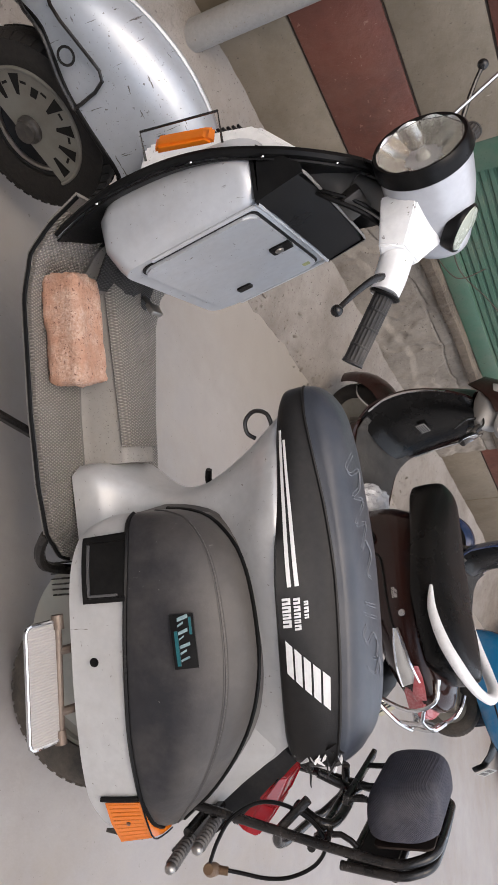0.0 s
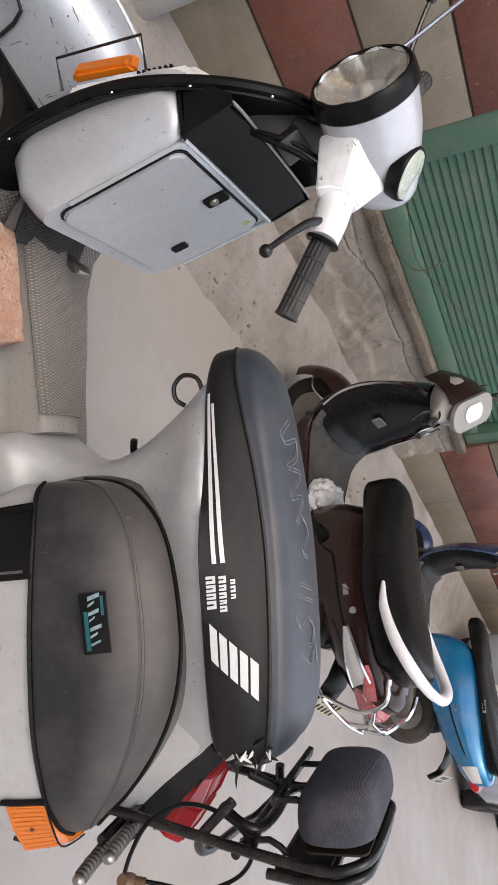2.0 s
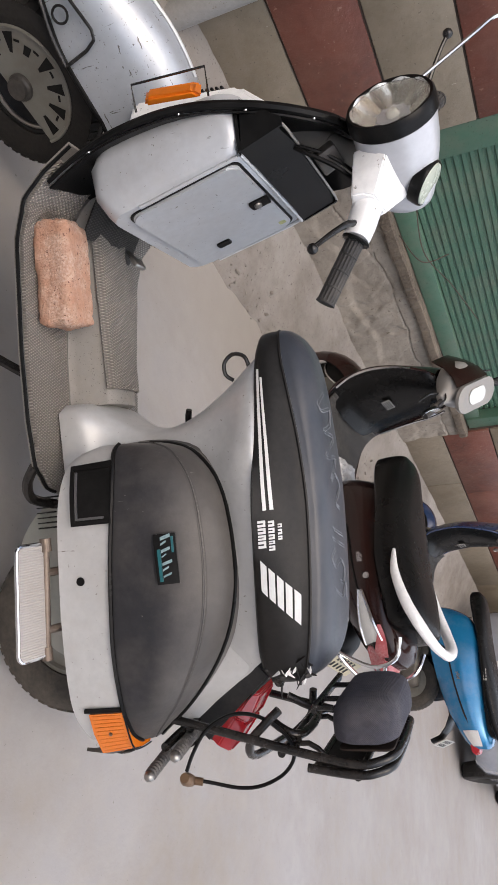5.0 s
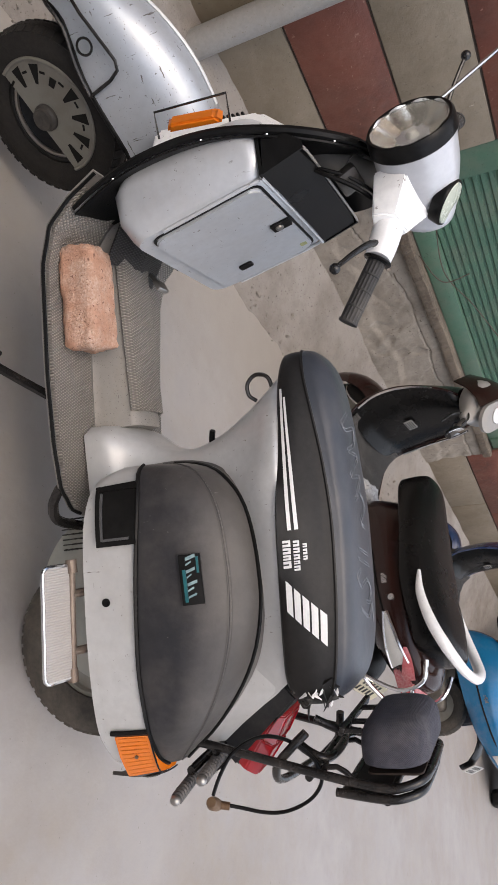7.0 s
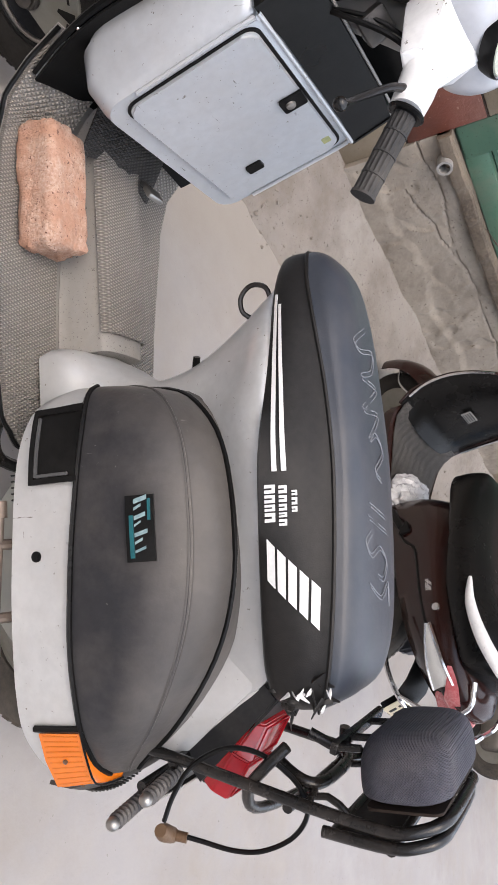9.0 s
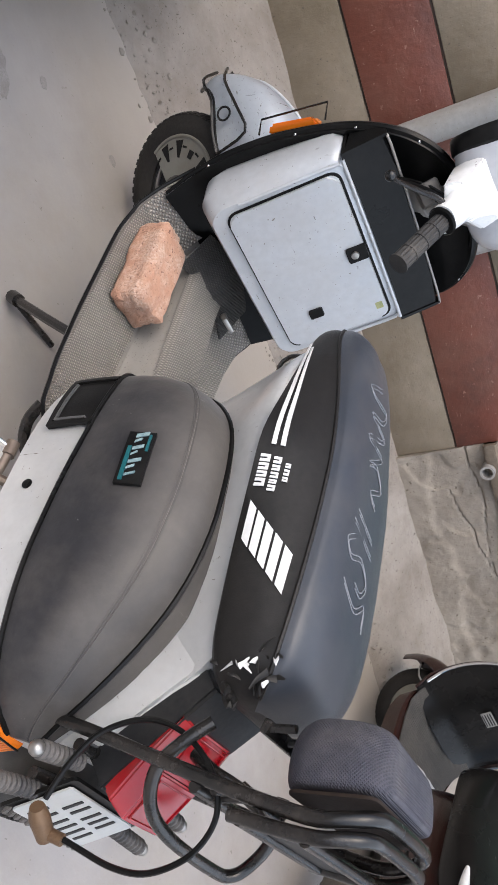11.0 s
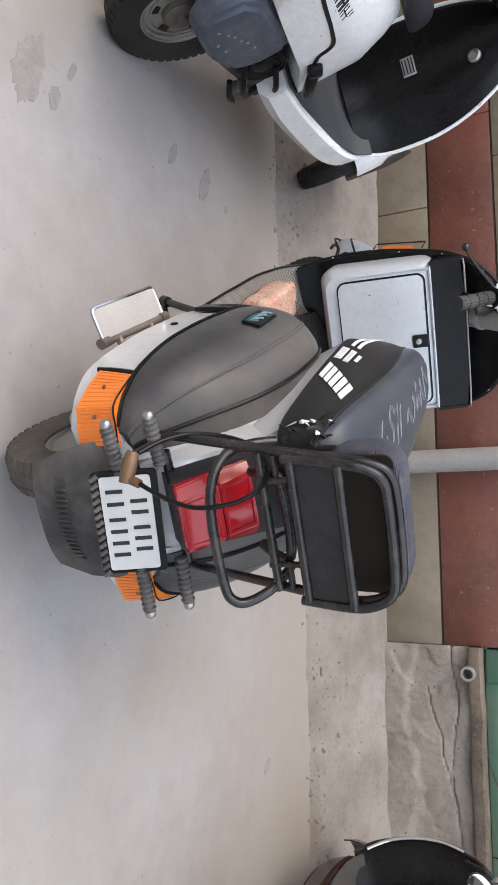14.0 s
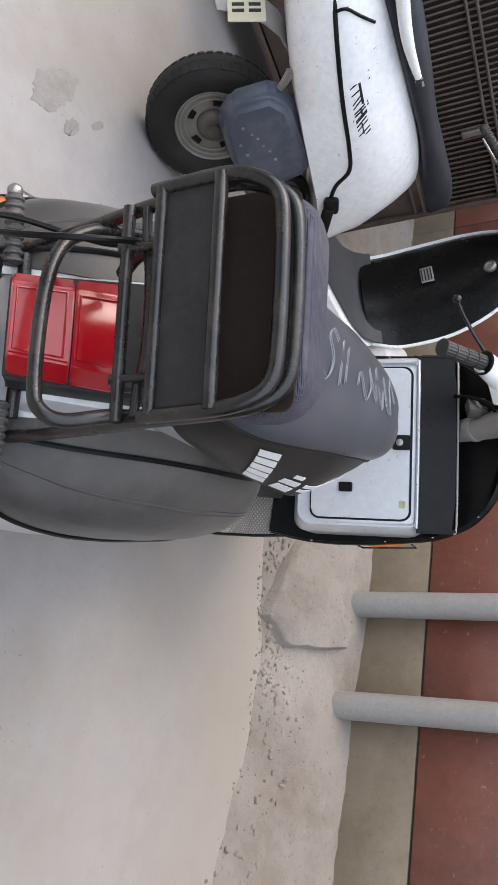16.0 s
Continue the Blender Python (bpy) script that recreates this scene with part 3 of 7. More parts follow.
bm = bmesh.new()
block(bm, SHUT_X1 - 0.13, WALL_Y + 0.02, SHUT_Z + 0.02, SHUT_X1 - 0.01, WALL_Y + 0.10, 2.62, 0.004)
part("frame", bm, GREEN, shutter)
bm = bmesh.new()
block(bm, SHUT_X0 + 0.02, WALL_Y + 0.035, SHUT_Z + 0.01, SHUT_X1 - 0.02, WALL_Y + 0.115, SHUT_Z + 0.11, 0.004)
part("bottom_rail", bm, GREEN, shutter)
g = []
for i in range(401):
    x = SHUT_X0 + (SHUT_X1 - SHUT_X0) * i / 400
    d = 0.010 * sheet_noise(x, 0, 9, 7) + 0.014 * sheet_noise(x, 0, 3.1, 2) + 0.005 * sheet_noise(x, 0, 31, 5)
    g.append([Vector((x, WALL_Y + y + d, z + 0.4 * d)) for y, z in ((0.06, SHUT_Z - 0.06), (-0.035, SHUT_Z - 0.055), (-0.042, SHUT_Z - 0.04), (-0.040, SHUT_Z - 0.004), (-0.030, SHUT_Z + 0.006), (0.06, SHUT_Z + 0.008))])
bm = bmesh.new()
loft(bm, g)
part("shutter_sill", bm, SILL, label="brown plaster sill under the shutter", kind="structure", category="sill")
bm = bmesh.new()
lathe(bm, [(0.03, 0), (0.034, 0), (0.034, 0.10), (0.024, 0.10), (0.024, 0.02), (0, 0.02)], pose(1.62, WALL_Y + 0.03, 0.645, 90, 0, 0), 20)
tagged(part("drain_pipe", bm, PIPE), "short grey drain pipe stub out of the plinth", "pipe")

for x, clamp in ((0.124, 0), (0.587, 0.95)):
    p = thing("pipe", pose(x, WALL_Y - 0.075, 0.18), "grey-painted upright round pipe standing before the slab wall", "pipe", "pipes on the wall")
    part("tube", lathe(bmesh.new(), [(0.058, 0), (0.058, 2.8), (0.05, 2.8), (0, 2.8)], Matrix(), 28), PIPE, p)
    if clamp:
        part("clamp", lathe(bmesh.new(), [(0.058, -0.016), (0.066, -0.014), (0.066, 0.014), (0.058, 0.016)], Matrix.Translation((0, 0, clamp - 0.18)), 28), STEEL, p, "dull steel pipe clamp")

# unseen plain walls added to close the yard; the west one's height sets side light
for nm, a in (("wall_south", (-4.5, -9.2, 0, 15, -9.0, 3.6)), ("wall_west", (-3.4, -9.2, 0, -3.2, 2.95, 2.5)), ("wall_east", (15.0, -9.2, 0, 15.2, 2.95, 3.0))):
    bm = bmesh.new()
    block(bm, *a)
    part(nm, bm, PLASTER, label="unseen plain grey plaster wall added to close the yard", kind="structure", category="wall")

# stains on the floor
for x, y, a, b in ((-0.34, 0.41, 0.035, 0.012), (-0.25, 0.24, 0.11, 0.05), (-0.22, 0.34, 0.04, 0.02), (-0.35, 1.18, 0.075, 0.03), (-0.36, 0.95, 0.05, 0.02), (1.88, 1.72, 0.035, 0.02), (-0.32, 1.35, 0.02, 0.012), (-0.09, 1.55, 0.02, 0.012)):
    o = [(a * math.cos(q) * (1 + 0.45 * sheet_noise(math.cos(q) * 2, math.sin(q) * 2, x * 7)), b * math.sin(q) * (1 + 0.45 * sheet_noise(math.cos(q) * 2, math.sin(q) * 2, y * 5 + 9))) for q in (2 * math.pi * k / 40 for k in range(40))]
    bm = slab(bmesh.new(), o, 0.0012, pose(x, y, 0.0003, 0, 0, 70 * x))
    tagged(part("stain", bm, SPOT), "dark oil stain soaked into the concrete floor", "stain", "stains on the floor")

# loose wires hanging before the shutter
for pts in ([(1.75, WALL_Y - 0.06, 0.86), (2.1, WALL_Y - 0.10, 0.82), (2.45, WALL_Y - 0.05, 0.90), (2.8, WALL_Y - 0.03, 0.98)], [(2.0, WALL_Y - 0.05, 0.72), (2.15, WALL_Y - 0.12, 0.80), (2.2, WALL_Y - 0.06, 0.93)]):
    bm = tube(bmesh.new(), pts, 0.003, 6, 8)
    tagged(part("wire", bm, GROUT), "thin brown wire hanging before the green shutter", "wire", "wires at the shutter")

# a low patch of concrete spread over the apron
patch_outline = [(0.05, 2.16), (0.02, 2.30), (0.14, 2.44), (0.285, 2.58), (0.37, 2.56), (0.44, 2.40), (0.49, 2.25), (0.42, 2.10), (0.22, 2.10)]
rings = []
for f, h in ((1.0, -0.006), (0.965, 0.030), (0.93, 0.040), (0.55, 0.050), (0.02, 0.052)):
    rings.append([Vector((0.27 + (x - 0.27) * f + 0.01 * sheet_noise(x, y, 20, 3), 2.30 + (y - 2.30) * f, 0)) for x, y in [Vector(a).lerp(Vector(b), k / 4) for a, b in zip(patch_outline, patch_outline[1:] + patch_outline[:1]) for k in range(4)]])
    for v in rings[-1]:
        v.z = max(ramp_height(v.x, v.y), 0.0) + h + 0.003 * sheet_noise(v.x, v.y, 30, 8)
bm = bmesh.new()
loft(bm, rings)
part("concrete_patch", bm, RAMP, label="low patch of concrete spread over the apron", kind="structure", category="concrete")
OILED = material("oily_dark_steel", (0.10, 0.095, 0.09), 0.45, 0.6, (0.06, 0.055, 0.05), 12, 0.5, 0.1, 120, DUST, 8, 0.3)
# ---- the silver scooter on its stand ----
scooter = thing("scooter", pose(0.3123, 1.1203, -0.0015, 3.5, 0, 119), "silver-grey old scooter with black cowl covers, wheel turned aside", "scooter", "parked scooters")


def mirrored(pts):
    return [(x, -y, z) for x, y, z in pts]


# rear body under the seat
bm = bmesh.new()
rings = []
for z, xf, wf, wr, xr in crom([(0.30, -0.40, 0.15, 0.15, -1.12), (0.345, -0.405, 0.145, 0.14, -1.12), (0.39, -0.43, 0.115, 0.12, -1.13), (0.44, -0.465, 0.095, 0.115, -1.14), (0.50, -0.487, 0.085, 0.115, -1.13), (0.56, -0.482, 0.085, 0.12, -1.11), (0.62, -0.46, 0.085, 0.13, -1.08),
                               (0.69, -0.417, 0.085, 0.150, -1.04), (0.735, -0.38, 0.08, 0.165, -1.01), (0.765, -0.355, 0.07, 0.165, -1.03), (0.775, -0.37, 0.05, 0.15, -1.0)], 3):
    half = []
    for k in range(15):
        u = k / 14
        x = xf + (xr - xf) * (u ** 1.6)
        w = wf * min(1, (u / 0.12)) ** 0.5 if u < 0.12 else wf + (wr - wf) * min((u - 0.12) / 0.35, 1) - (0.05 * max(0, (u - 0.7) / 0.3) ** 1.5)
        half.append((x, w))
    rings.append([Vector((x, w, z)) for x, w in half] + [Vector((x, -w, z)) for x, w in half[::-1]])
loft(bm, rings)
bmesh.ops.remove_doubles(bm, verts=bm.verts, dist=0.0005)
part("rear_body", bm, SILVER_BEIGE, scooter, sharp=60)

# cowls
ARCH = [(-0.526, 0.50), (-0.533, 0.56), (-0.557, 0.622), (-0.622, 0.672), (-0.71, 0.692), (-0.80, 0.695), (-0.87, 0.687), (-0.94, 0.664), (-1.01, 0.625), (-1.08, 0.566), (-1.14, 0.497), (-1.168, 0.462)]
LOWER = [(-0.526, 0.445), (-0.545, 0.398), (-0.58, 0.374), (-0.65, 0.360), (-0.80, 0.350), (-0.92, 0.342), (-1.02, 0.336), (-1.10, 0.334), (-1.168, 0.342)]
SWELL = [(-0.526, 0.108), (-0.540, 0.128), (-0.567, 0.147), (-0.61, 0.160), (-0.66, 0.168), (-0.74, 0.172), (-0.86, 0.172), (-0.95, 0.166), (-1.02, 0.158), (-1.08, 0.144), (-1.124, 0.119), (-1.15, 0.098), (-1.168, 0.070)]
SEAM = [(-0.526, 0.484), (-0.58, 0.491), (-0.64, 0.490), (-0.74, 0.478), (-0.86, 0.466), (-0.97, 0.456), (-1.08, 0.449), (-1.13, 0.444), (-1.168, 0.440)]
XS = [-0.526 - 0.642 * (0.5 - 0.5 * math.cos(math.pi * k / 36)) for k in range(37)]


def curve_at(table, x):
    line = crom(table, 8)
    return float(np.interp(-x, [-p[0] for p in line], [p[1] for p in line]))


def cowl_point(x, v, side, lift=0.0):
    """A point of the cowl: v from 0 at its foot to 1 at its crest."""
    zt, zb, b = curve_at(ARCH, x), curve_at(LOWER, x), curve_at(SWELL, x)
    a = v * math.pi / 2
    y = 0.112 + (b + lift) * max(math.cos(a), 0) ** 0.55
    z = zb + (zt - zb + lift) * math.sin(a)
    return Vector((x, side * y, z))


GREY_EDGE = material("worn_grey_edge", (0.10, 0.10, 0.10), 0.45, 0, (0.05, 0.05, 0.05), 30, 0.7)
BADGE_PALE = material("pale_teal_lettering", (0.34, 0.46, 0.48), 0.4, 0.1, (0.06, 0.14, 0.16), 90, 0.7)
for side in (1, -1):
    bm = bmesh.new()
    rings = []
    for x in XS:
        ring = [cowl_point(x, k / 16, side) for k in range(17)]
        zb = curve_at(LOWER, x)
        rings.append([Vector((x, side * 0.11, zb + 0.004)), Vector((x, ring[0].y - side * 0.012, zb - 0.006))] + ring + [Vector((x, side * 0.10, ring[-1].z))])
    loft(bm, rings)
    cowl = part("cowl", bm, SILVER_BEIGE, scooter, "silver engine-side cowl" if side < 0 else "silver side cowl", sharp=50)
    # the black cover
    bm = bmesh.new()
    grid = []
    for x in XS:
        zt, zb = curve_at(ARCH, x), curve_at(LOWER, x)
        seam = curve_at(SEAM, x)
        f = min(max((seam - zb) / (zt - zb), 0.02), 0.97)
        v0 = math.asin(f) / (math.pi / 2)
        row = []
        for k in range(13):
            v = v0 + (1.0 - v0) * k / 12
            p = cowl_point(x, v, side, 0.006)
            p += Vector((0, side * (0.003 * sheet_noise(x, v, 9, 2) + 0.010 * math.sin(math.pi * min(max((v - v0) / (0.72 - v0 + 1e-6), 0), 1)) ** 0.7 * min(1, (x + 1.168) / 0.08, (-0.526 - x) / 0.05)), 0.002 * sheet_noise(x, v, 13, 7) + (0.004 * sheet_noise(x * 1.2, v * 3, 22, 4) * max(0, (-x - 0.98) / 0.18))))
            row.append(p)
        grid.append(row)
    low = [r[0] for r in grid]
    top = [r[11] for r in grid]
    loft(bm, [[*r, r[-1] * 0.985 + Vector((0, 0, r[-1].z * 0.015 - 0.006)), Vector((r[6].x, r[6].y - side * 0.03, r[6].z - 0.02)), r[0] - Vector((0, side * 0.012, 0))] for r in grid])
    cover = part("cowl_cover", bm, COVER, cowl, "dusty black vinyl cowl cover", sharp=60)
    bm = bmesh.new()
    tube(bm, [p + Vector((0, side * 0.002, 0)) for p in low[1:-1:2]], 0.0045, 6, 2)
    tube(bm, [p + Vector((0, side * 0.001, 0.001)) for p in top[1:-1:2]], 0.0048, 6, 2)
    part("piping", bm, BLACK, cowl, "black edge piping")
    bm = tube(bmesh.new(), [r[7].lerp(r[8], 0.2) - Vector((0, side * 0.0008, 0.0008)) for r in grid[1:-1]], 0.0026, 6, 1)
    part("welt", bm, COVER, cover, "raised seam welt")
    bm = bmesh.new()
    for mixed in (0.0, 0.4):
        seamline = [r[7].lerp(r[8], mixed) for r in grid]
        for k in range(2, 34):
            for j in range(5):
                p, q = seamline[k].lerp(seamline[k + 1], j / 5), seamline[k].lerp(seamline[k + 1], j / 5 + 0.15)
                tube(bm, [p + Vector((0, side * 0.0004, 0.0004)), q + Vector((0, side * 0.0004, 0.0004))], 0.0009, 4, 1)
    part("stitching", bm, material("grey_thread", (0.10, 0.095, 0.09), 0.9), cowl, kind="stuff")
    if side > 0:
        # vent, hole, badge and rear indicator
        def on_cowl(x, z, lift):
            zt, zb = curve_at(ARCH, x), curve_at(LOWER, x)
            f = min(max((z - zb) / (zt - zb), 0.0), 1)
            return cowl_point(x, math.asin(f) / (math.pi / 2), side, lift)

        def patch(name, x0, x1, z0, z1, lift, mat, label="", skew=0.0, nx=6, nz=5):
            bm = bmesh.new()
            shell(bm, [[on_cowl(x0 + (x1 - x0) * i / nx + skew * j / nz, z0 + (z1 - z0) * j / nz, lift) for j in range(nz + 1)] for i in range(nx + 1)], 0.006)
            return part(name, bm, mat, cowl, label)

        vent = patch("vent", -0.566, -0.690, 0.398, 0.488, 0.004, BLACK, "black plastic air intake with a recessed pane", skew=0.004)
        for x0, x1, z0, z1 in ((-0.566, -0.690, 0.398, 0.407), (-0.566, -0.576, 0.402, 0.488), (-0.681, -0.690, 0.402, 0.486)):
            patch("vent_rim", x0, x1, z0, z1, 0.0085, BLACK)
        patch("vent_sill", -0.58, -0.678, 0.4085, 0.4125, 0.0085, GREY_EDGE, "worn grey lower edge")
        patch("vent_sill", -0.674, -0.679, 0.412, 0.470, 0.0085, GREY_EDGE, "worn grey lower edge")
        patch("badge", -0.722, -0.822, 0.566, 0.606, 0.0185, BLACK, "small black and teal maker's badge")
        patch("badge_stripe", -0.752, -0.816, 0.571, 0.577, 0.0205, TEAL)
        patch("badge_stripe", -0.728, -0.760, 0.597, 0.601, 0.0205, TEAL)
        for k, (w, h) in enumerate(((0.007, 0.018), (0.004, 0.010), (0.006, 0.016), (0.003, 0.009), (0.006, 0.018), (0.004, 0.011), (0.004, 0.015))):
            patch("badge_mark", -0.728 - 0.0128 * k, -0.728 - 0.0128 * k - w, 0.578, 0.578 + h, 0.0205, BADGE_PALE, skew=0.006, nx=1, nz=1)
        c = on_cowl(-0.804, 0.402, 0.001)
        part("hole", lathe(bmesh.new(), [(0.0, -0.006), (0.009, -0.006), (0.009, 0.0015), (0.007, 0.0022), (0, 0.0018)], Matrix.Translation(c) @ pose(0, 0, 0, -82, 0, 0), 16), BLACK, cowl)
    # rear indicator
    bm = bmesh.new()
    HI = [(-1.084, 0.251, 0.448), (-1.125, 0.238, 0.447), (-1.168, 0.214, 0.444), (-1.177, 0.178, 0.446), (-1.180, 0.142, 0.444)]
    LO = [(-1.084, 0.262, 0.374), (-1.13, 0.245, 0.371), (-1.180, 0.217, 0.370), (-1.187, 0.175, 0.366), (-1.188, 0.135, 0.362)]
    prism = []
    for (xh, yh, zh), (xl, yl, zl) in zip(HI, LO):
        prism.append([(xh * 0.5 - 0.545, side * 0.11, zh), (xh, side * yh, zh), (xl, side * yl, zl), (xl * 0.5 - 0.545, side * 0.11, zl)])
    loft(bm, prism)
    bmesh.ops.bevel(bm, geom=[e_ for e_ in bm.edges if e_.calc_face_angle(0) > 0.6], offset=0.003, segments=2, affect="EDGES")
    ind = part("rear_indicator", bm, AMBER, scooter, "amber ribbed turn indicator")
    bm = tube(bmesh.new(), [(-1.077, side * 0.262, 0.366), (-1.077, side * 0.258, 0.41), (-1.077, side * 0.250, 0.456)], 0.0055, 6, 3)
    tube(bm, [(x - 0.001, side * (y + 0.001), z + 0.003) for x, y, z in HI], 0.0018, 6, 3)
    part("surround", bm, BLACK, ind)
    bm = bmesh.new()
    for k in range(20):
        u = k / 19 * 3.8 + 0.1
        i, f = int(u), u - int(u)
        top_, low_ = Vector(HI[i]).lerp(Vector(HI[min(i + 1, 4)]), f), Vector(LO[i]).lerp(Vector(LO[min(i + 1, 4)]), f)
        a_, b_ = low_.lerp(top_, 0.08), low_.lerp(top_, 0.92)
        tube(bm, [(a_.x, side * a_.y, a_.z), (b_.x, side * b_.y, b_.z)], 0.0013, 5, 1)
    part("ribs", bm, AMBER, ind)
    for u in (1.05, 2.5):
        i, f = int(u), u - int(u)
        c_ = Vector(HI[i]).lerp(Vector(HI[i + 1]), f).lerp(Vector(LO[i]).lerp(Vector(LO[i + 1]), f), 0.5)
        part("screw", lathe(bmesh.new(), [(0, -0.002), (0.004, -0.002), (0.004, 0.002), (0, 0.003)], Matrix.Translation((c_.x - 0.001, side * (c_.y + 0.001), c_.z)) @ Vector((-0.5, side, 0)).to_track_quat("Z", "Y").to_matrix().to_4x4(), 10), RUST_BRASS, ind)

# seat
bm = bmesh.new()
SEAT = [(-0.308, 0.015, 0.800, 0.015, 0.815, 0.822), (-0.318, 0.055, 0.785, 0.050, 0.818, 0.845), (-0.345, 0.078, 0.777, 0.070, 0.822, 0.868), (-0.385, 0.096, 0.772, 0.084, 0.826, 0.884), (-0.46, 0.124, 0.770, 0.100, 0.838, 0.893), (-0.56, 0.158, 0.766, 0.108, 0.850, 0.896),
        (-0.67, 0.190, 0.760, 0.116, 0.856, 0.897), (-0.76, 0.182, 0.750, 0.120, 0.853, 0.893), (-0.86, 0.166, 0.738, 0.126, 0.846, 0.886), (-0.95, 0.146, 0.726, 0.128, 0.835, 0.876), (-1.01, 0.130, 0.720, 0.122, 0.822, 0.862), (-1.05, 0.112, 0.724, 0.106, 0.806, 0.84), (-1.072, 0.08, 0.735, 0.08, 0.785, 0.80), (-1.08, 0.05, 0.75, 0.05, 0.765, 0.775)]
LINE = crom(SEAT, 4)


def seat_ring(x, wl, zl, wr, zr, zt):
    left = [(wl * 0.93, zl - 0.004), (wl, zl + 0.004)] + [(wl + (wr - wl) * s + 0.012 * math.sin(math.pi * s) * min(1, (zr - zl) * 12), zl + (zr - zl) * s) for s in (0.2, 0.4, 0.6, 0.8, 1.0)]
    over = [(wr * math.cos(a) ** 0.8, zr + 0.002 + (zt - zr) * math.sin(a) ** 0.8) for a in (math.pi / 2 * k / 8 for k in range(1, 8))]
    half = left + over
    return [Vector((x, y, z)) for y, z in half] + [Vector((x, 0, zt))] + [Vector((x, -y, z)) for y, z in half[::-1]]


rings = [seat_ring(*s) for s in LINE]
loft(bm, rings)
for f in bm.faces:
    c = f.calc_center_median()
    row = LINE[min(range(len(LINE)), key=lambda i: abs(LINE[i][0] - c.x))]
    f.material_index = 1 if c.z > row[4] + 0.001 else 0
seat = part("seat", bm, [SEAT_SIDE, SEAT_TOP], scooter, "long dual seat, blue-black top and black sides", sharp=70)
bm = bmesh.new()
for s in (1, -1):
    tube(bm, [Vector((r[0], s * (r[3] + 0.001), r[4] + 0.001)) for r in LINE[2:-4]], 0.0035, 6, 1)
part("piping", bm, SEAT_SIDE, seat)


def seat_side(x, s, lift):
    row = [float(np.interp(-x, [-r[0] for r in LINE], [r[i] for r in LINE])) for i in range(6)]
    _, wl, zl, wr, zr, zt = row
    return Vector((x, wl + (wr - wl) * s + 0.012 * math.sin(math.pi * s) + lift, zl + (zr - zl) * s))


def seat_patch(name, a, b, s0, s1, mat, lift=0.002, slant=0.0, n=8):
    for m in (1, -1):
        bm = bmesh.new()
        shell(bm, [[seat_side(a + (b - a) * i / n + slant * j / 3, s0[0] + (s0[1] - s0[0]) * i / n + ((s1[0] + (s1[1] - s1[0]) * i / n) - (s0[0] + (s0[1] - s0[0]) * i / n)) * j / 3, lift) * 1 for j in range(4)] for i in range(n + 1)], 0.0015)
        if m < 0:
            for v in bm.verts:
                v.co.y = -v.co.y
        part(name, bm, mat, seat)


seat_patch("stripe", -0.40, -0.70, (0.10, 0.24), (0.18, 0.31), WHITE_VINYL, n=14)
seat_patch("stripe", -0.42, -0.70, (0.24, 0.37), (0.31, 0.44), WHITE_VINYL, n=14)
for k in range(5):
    a = 0.15 + 0.148 * k
    seat_patch("stripe", -0.801 - 0.0165 * k, -0.864 - 0.0165 * k, (a, a), (a + 0.113, a + 0.113), WHITE_VINYL, slant=-0.0135, n=4)
# the maker's words, as plain bars
for x0, s0, s1, widths, gap in ((-0.730, 0.50, 0.57, (0.008, 0.011, 0.008), 0.003), (-0.722, 0.33, 0.44, (0.012, 0.010, 0.010, 0.007, 0.010), 0.003), (-0.720, 0.13, 0.28, (0.013, 0.012, 0.010, 0.014), 0.0025)):
    x = x0
    for w in widths:
        seat_patch("letter_bar", x, x - w * 0.38, (s0, s0), (s1, s1), WHITE_VINYL, n=1)
        seat_patch("letter_bar", x - w * 0.62, x - w, (s0, s0), (s1, s1), WHITE_VINYL, n=1)
        seat_patch("letter_bar", x - w * 0.3, x - w * 0.7, (s0 + (s1 - s0) * 0.7, s0 + (s1 - s0) * 0.7), (s1, s1), WHITE_VINYL, n=1)
        x -= w + gap
# embroidered swirls on the top


def seat_top(x, y, lift=0.0015):
    row = [float(np.interp(-x, [-r[0] for r in LINE], [r[i] for r in LINE])) for i in range(6)]
    _, wl, zl, wr, zr, zt = row
    c = min(abs(y) / wr, 0.99) ** (1 / 0.8)
    return Vector((x, y, zr + 0.002 + (zt - zr) * math.sin(math.acos(c)) ** 0.8 + lift))


THREAD = material("faded_grey_thread", (0.19, 0.20, 0.22), 0.7)
script = [(-0.46, 0.02), (-0.485, 0.05), (-0.50, 0.04), (-0.495, 0.0), (-0.53, 0.012), (-0.545, 0.045), (-0.56, 0.0), (-0.60, 0.05), (-0.605, 0.005), (-0.65, 0.042), (-0.64, 0.02), (-0.67, 0.0), (-0.70, 0.03), (-0.715, 0.012)]
letter = [(-0.80, 0.050), (-0.815, 0.062), (-0.835, 0.050), (-0.825, 0.025), (-0.85, 0.0), (-0.875, 0.012), (-0.87, 0.03)]
slashes = [[(-0.775, 0.055), (-0.80, 0.0)], [(-0.755, 0.05), (-0.775, 0.005)], [(-0.88, 0.055), (-0.905, 0.02), (-0.885, -0.005), (-0.92, -0.01)]]
for pts in [script, letter, *slashes]:
    for d in (0.0, 0.007):
        part("embroidery", tube(bmesh.new(), [seat_top(x - d, y * 1.45 - 0.012 - d * 0.6, 0.0002) for x, y in pts], 0.0013, 5, 5), THREAD, seat, "faded embroidered swirl")
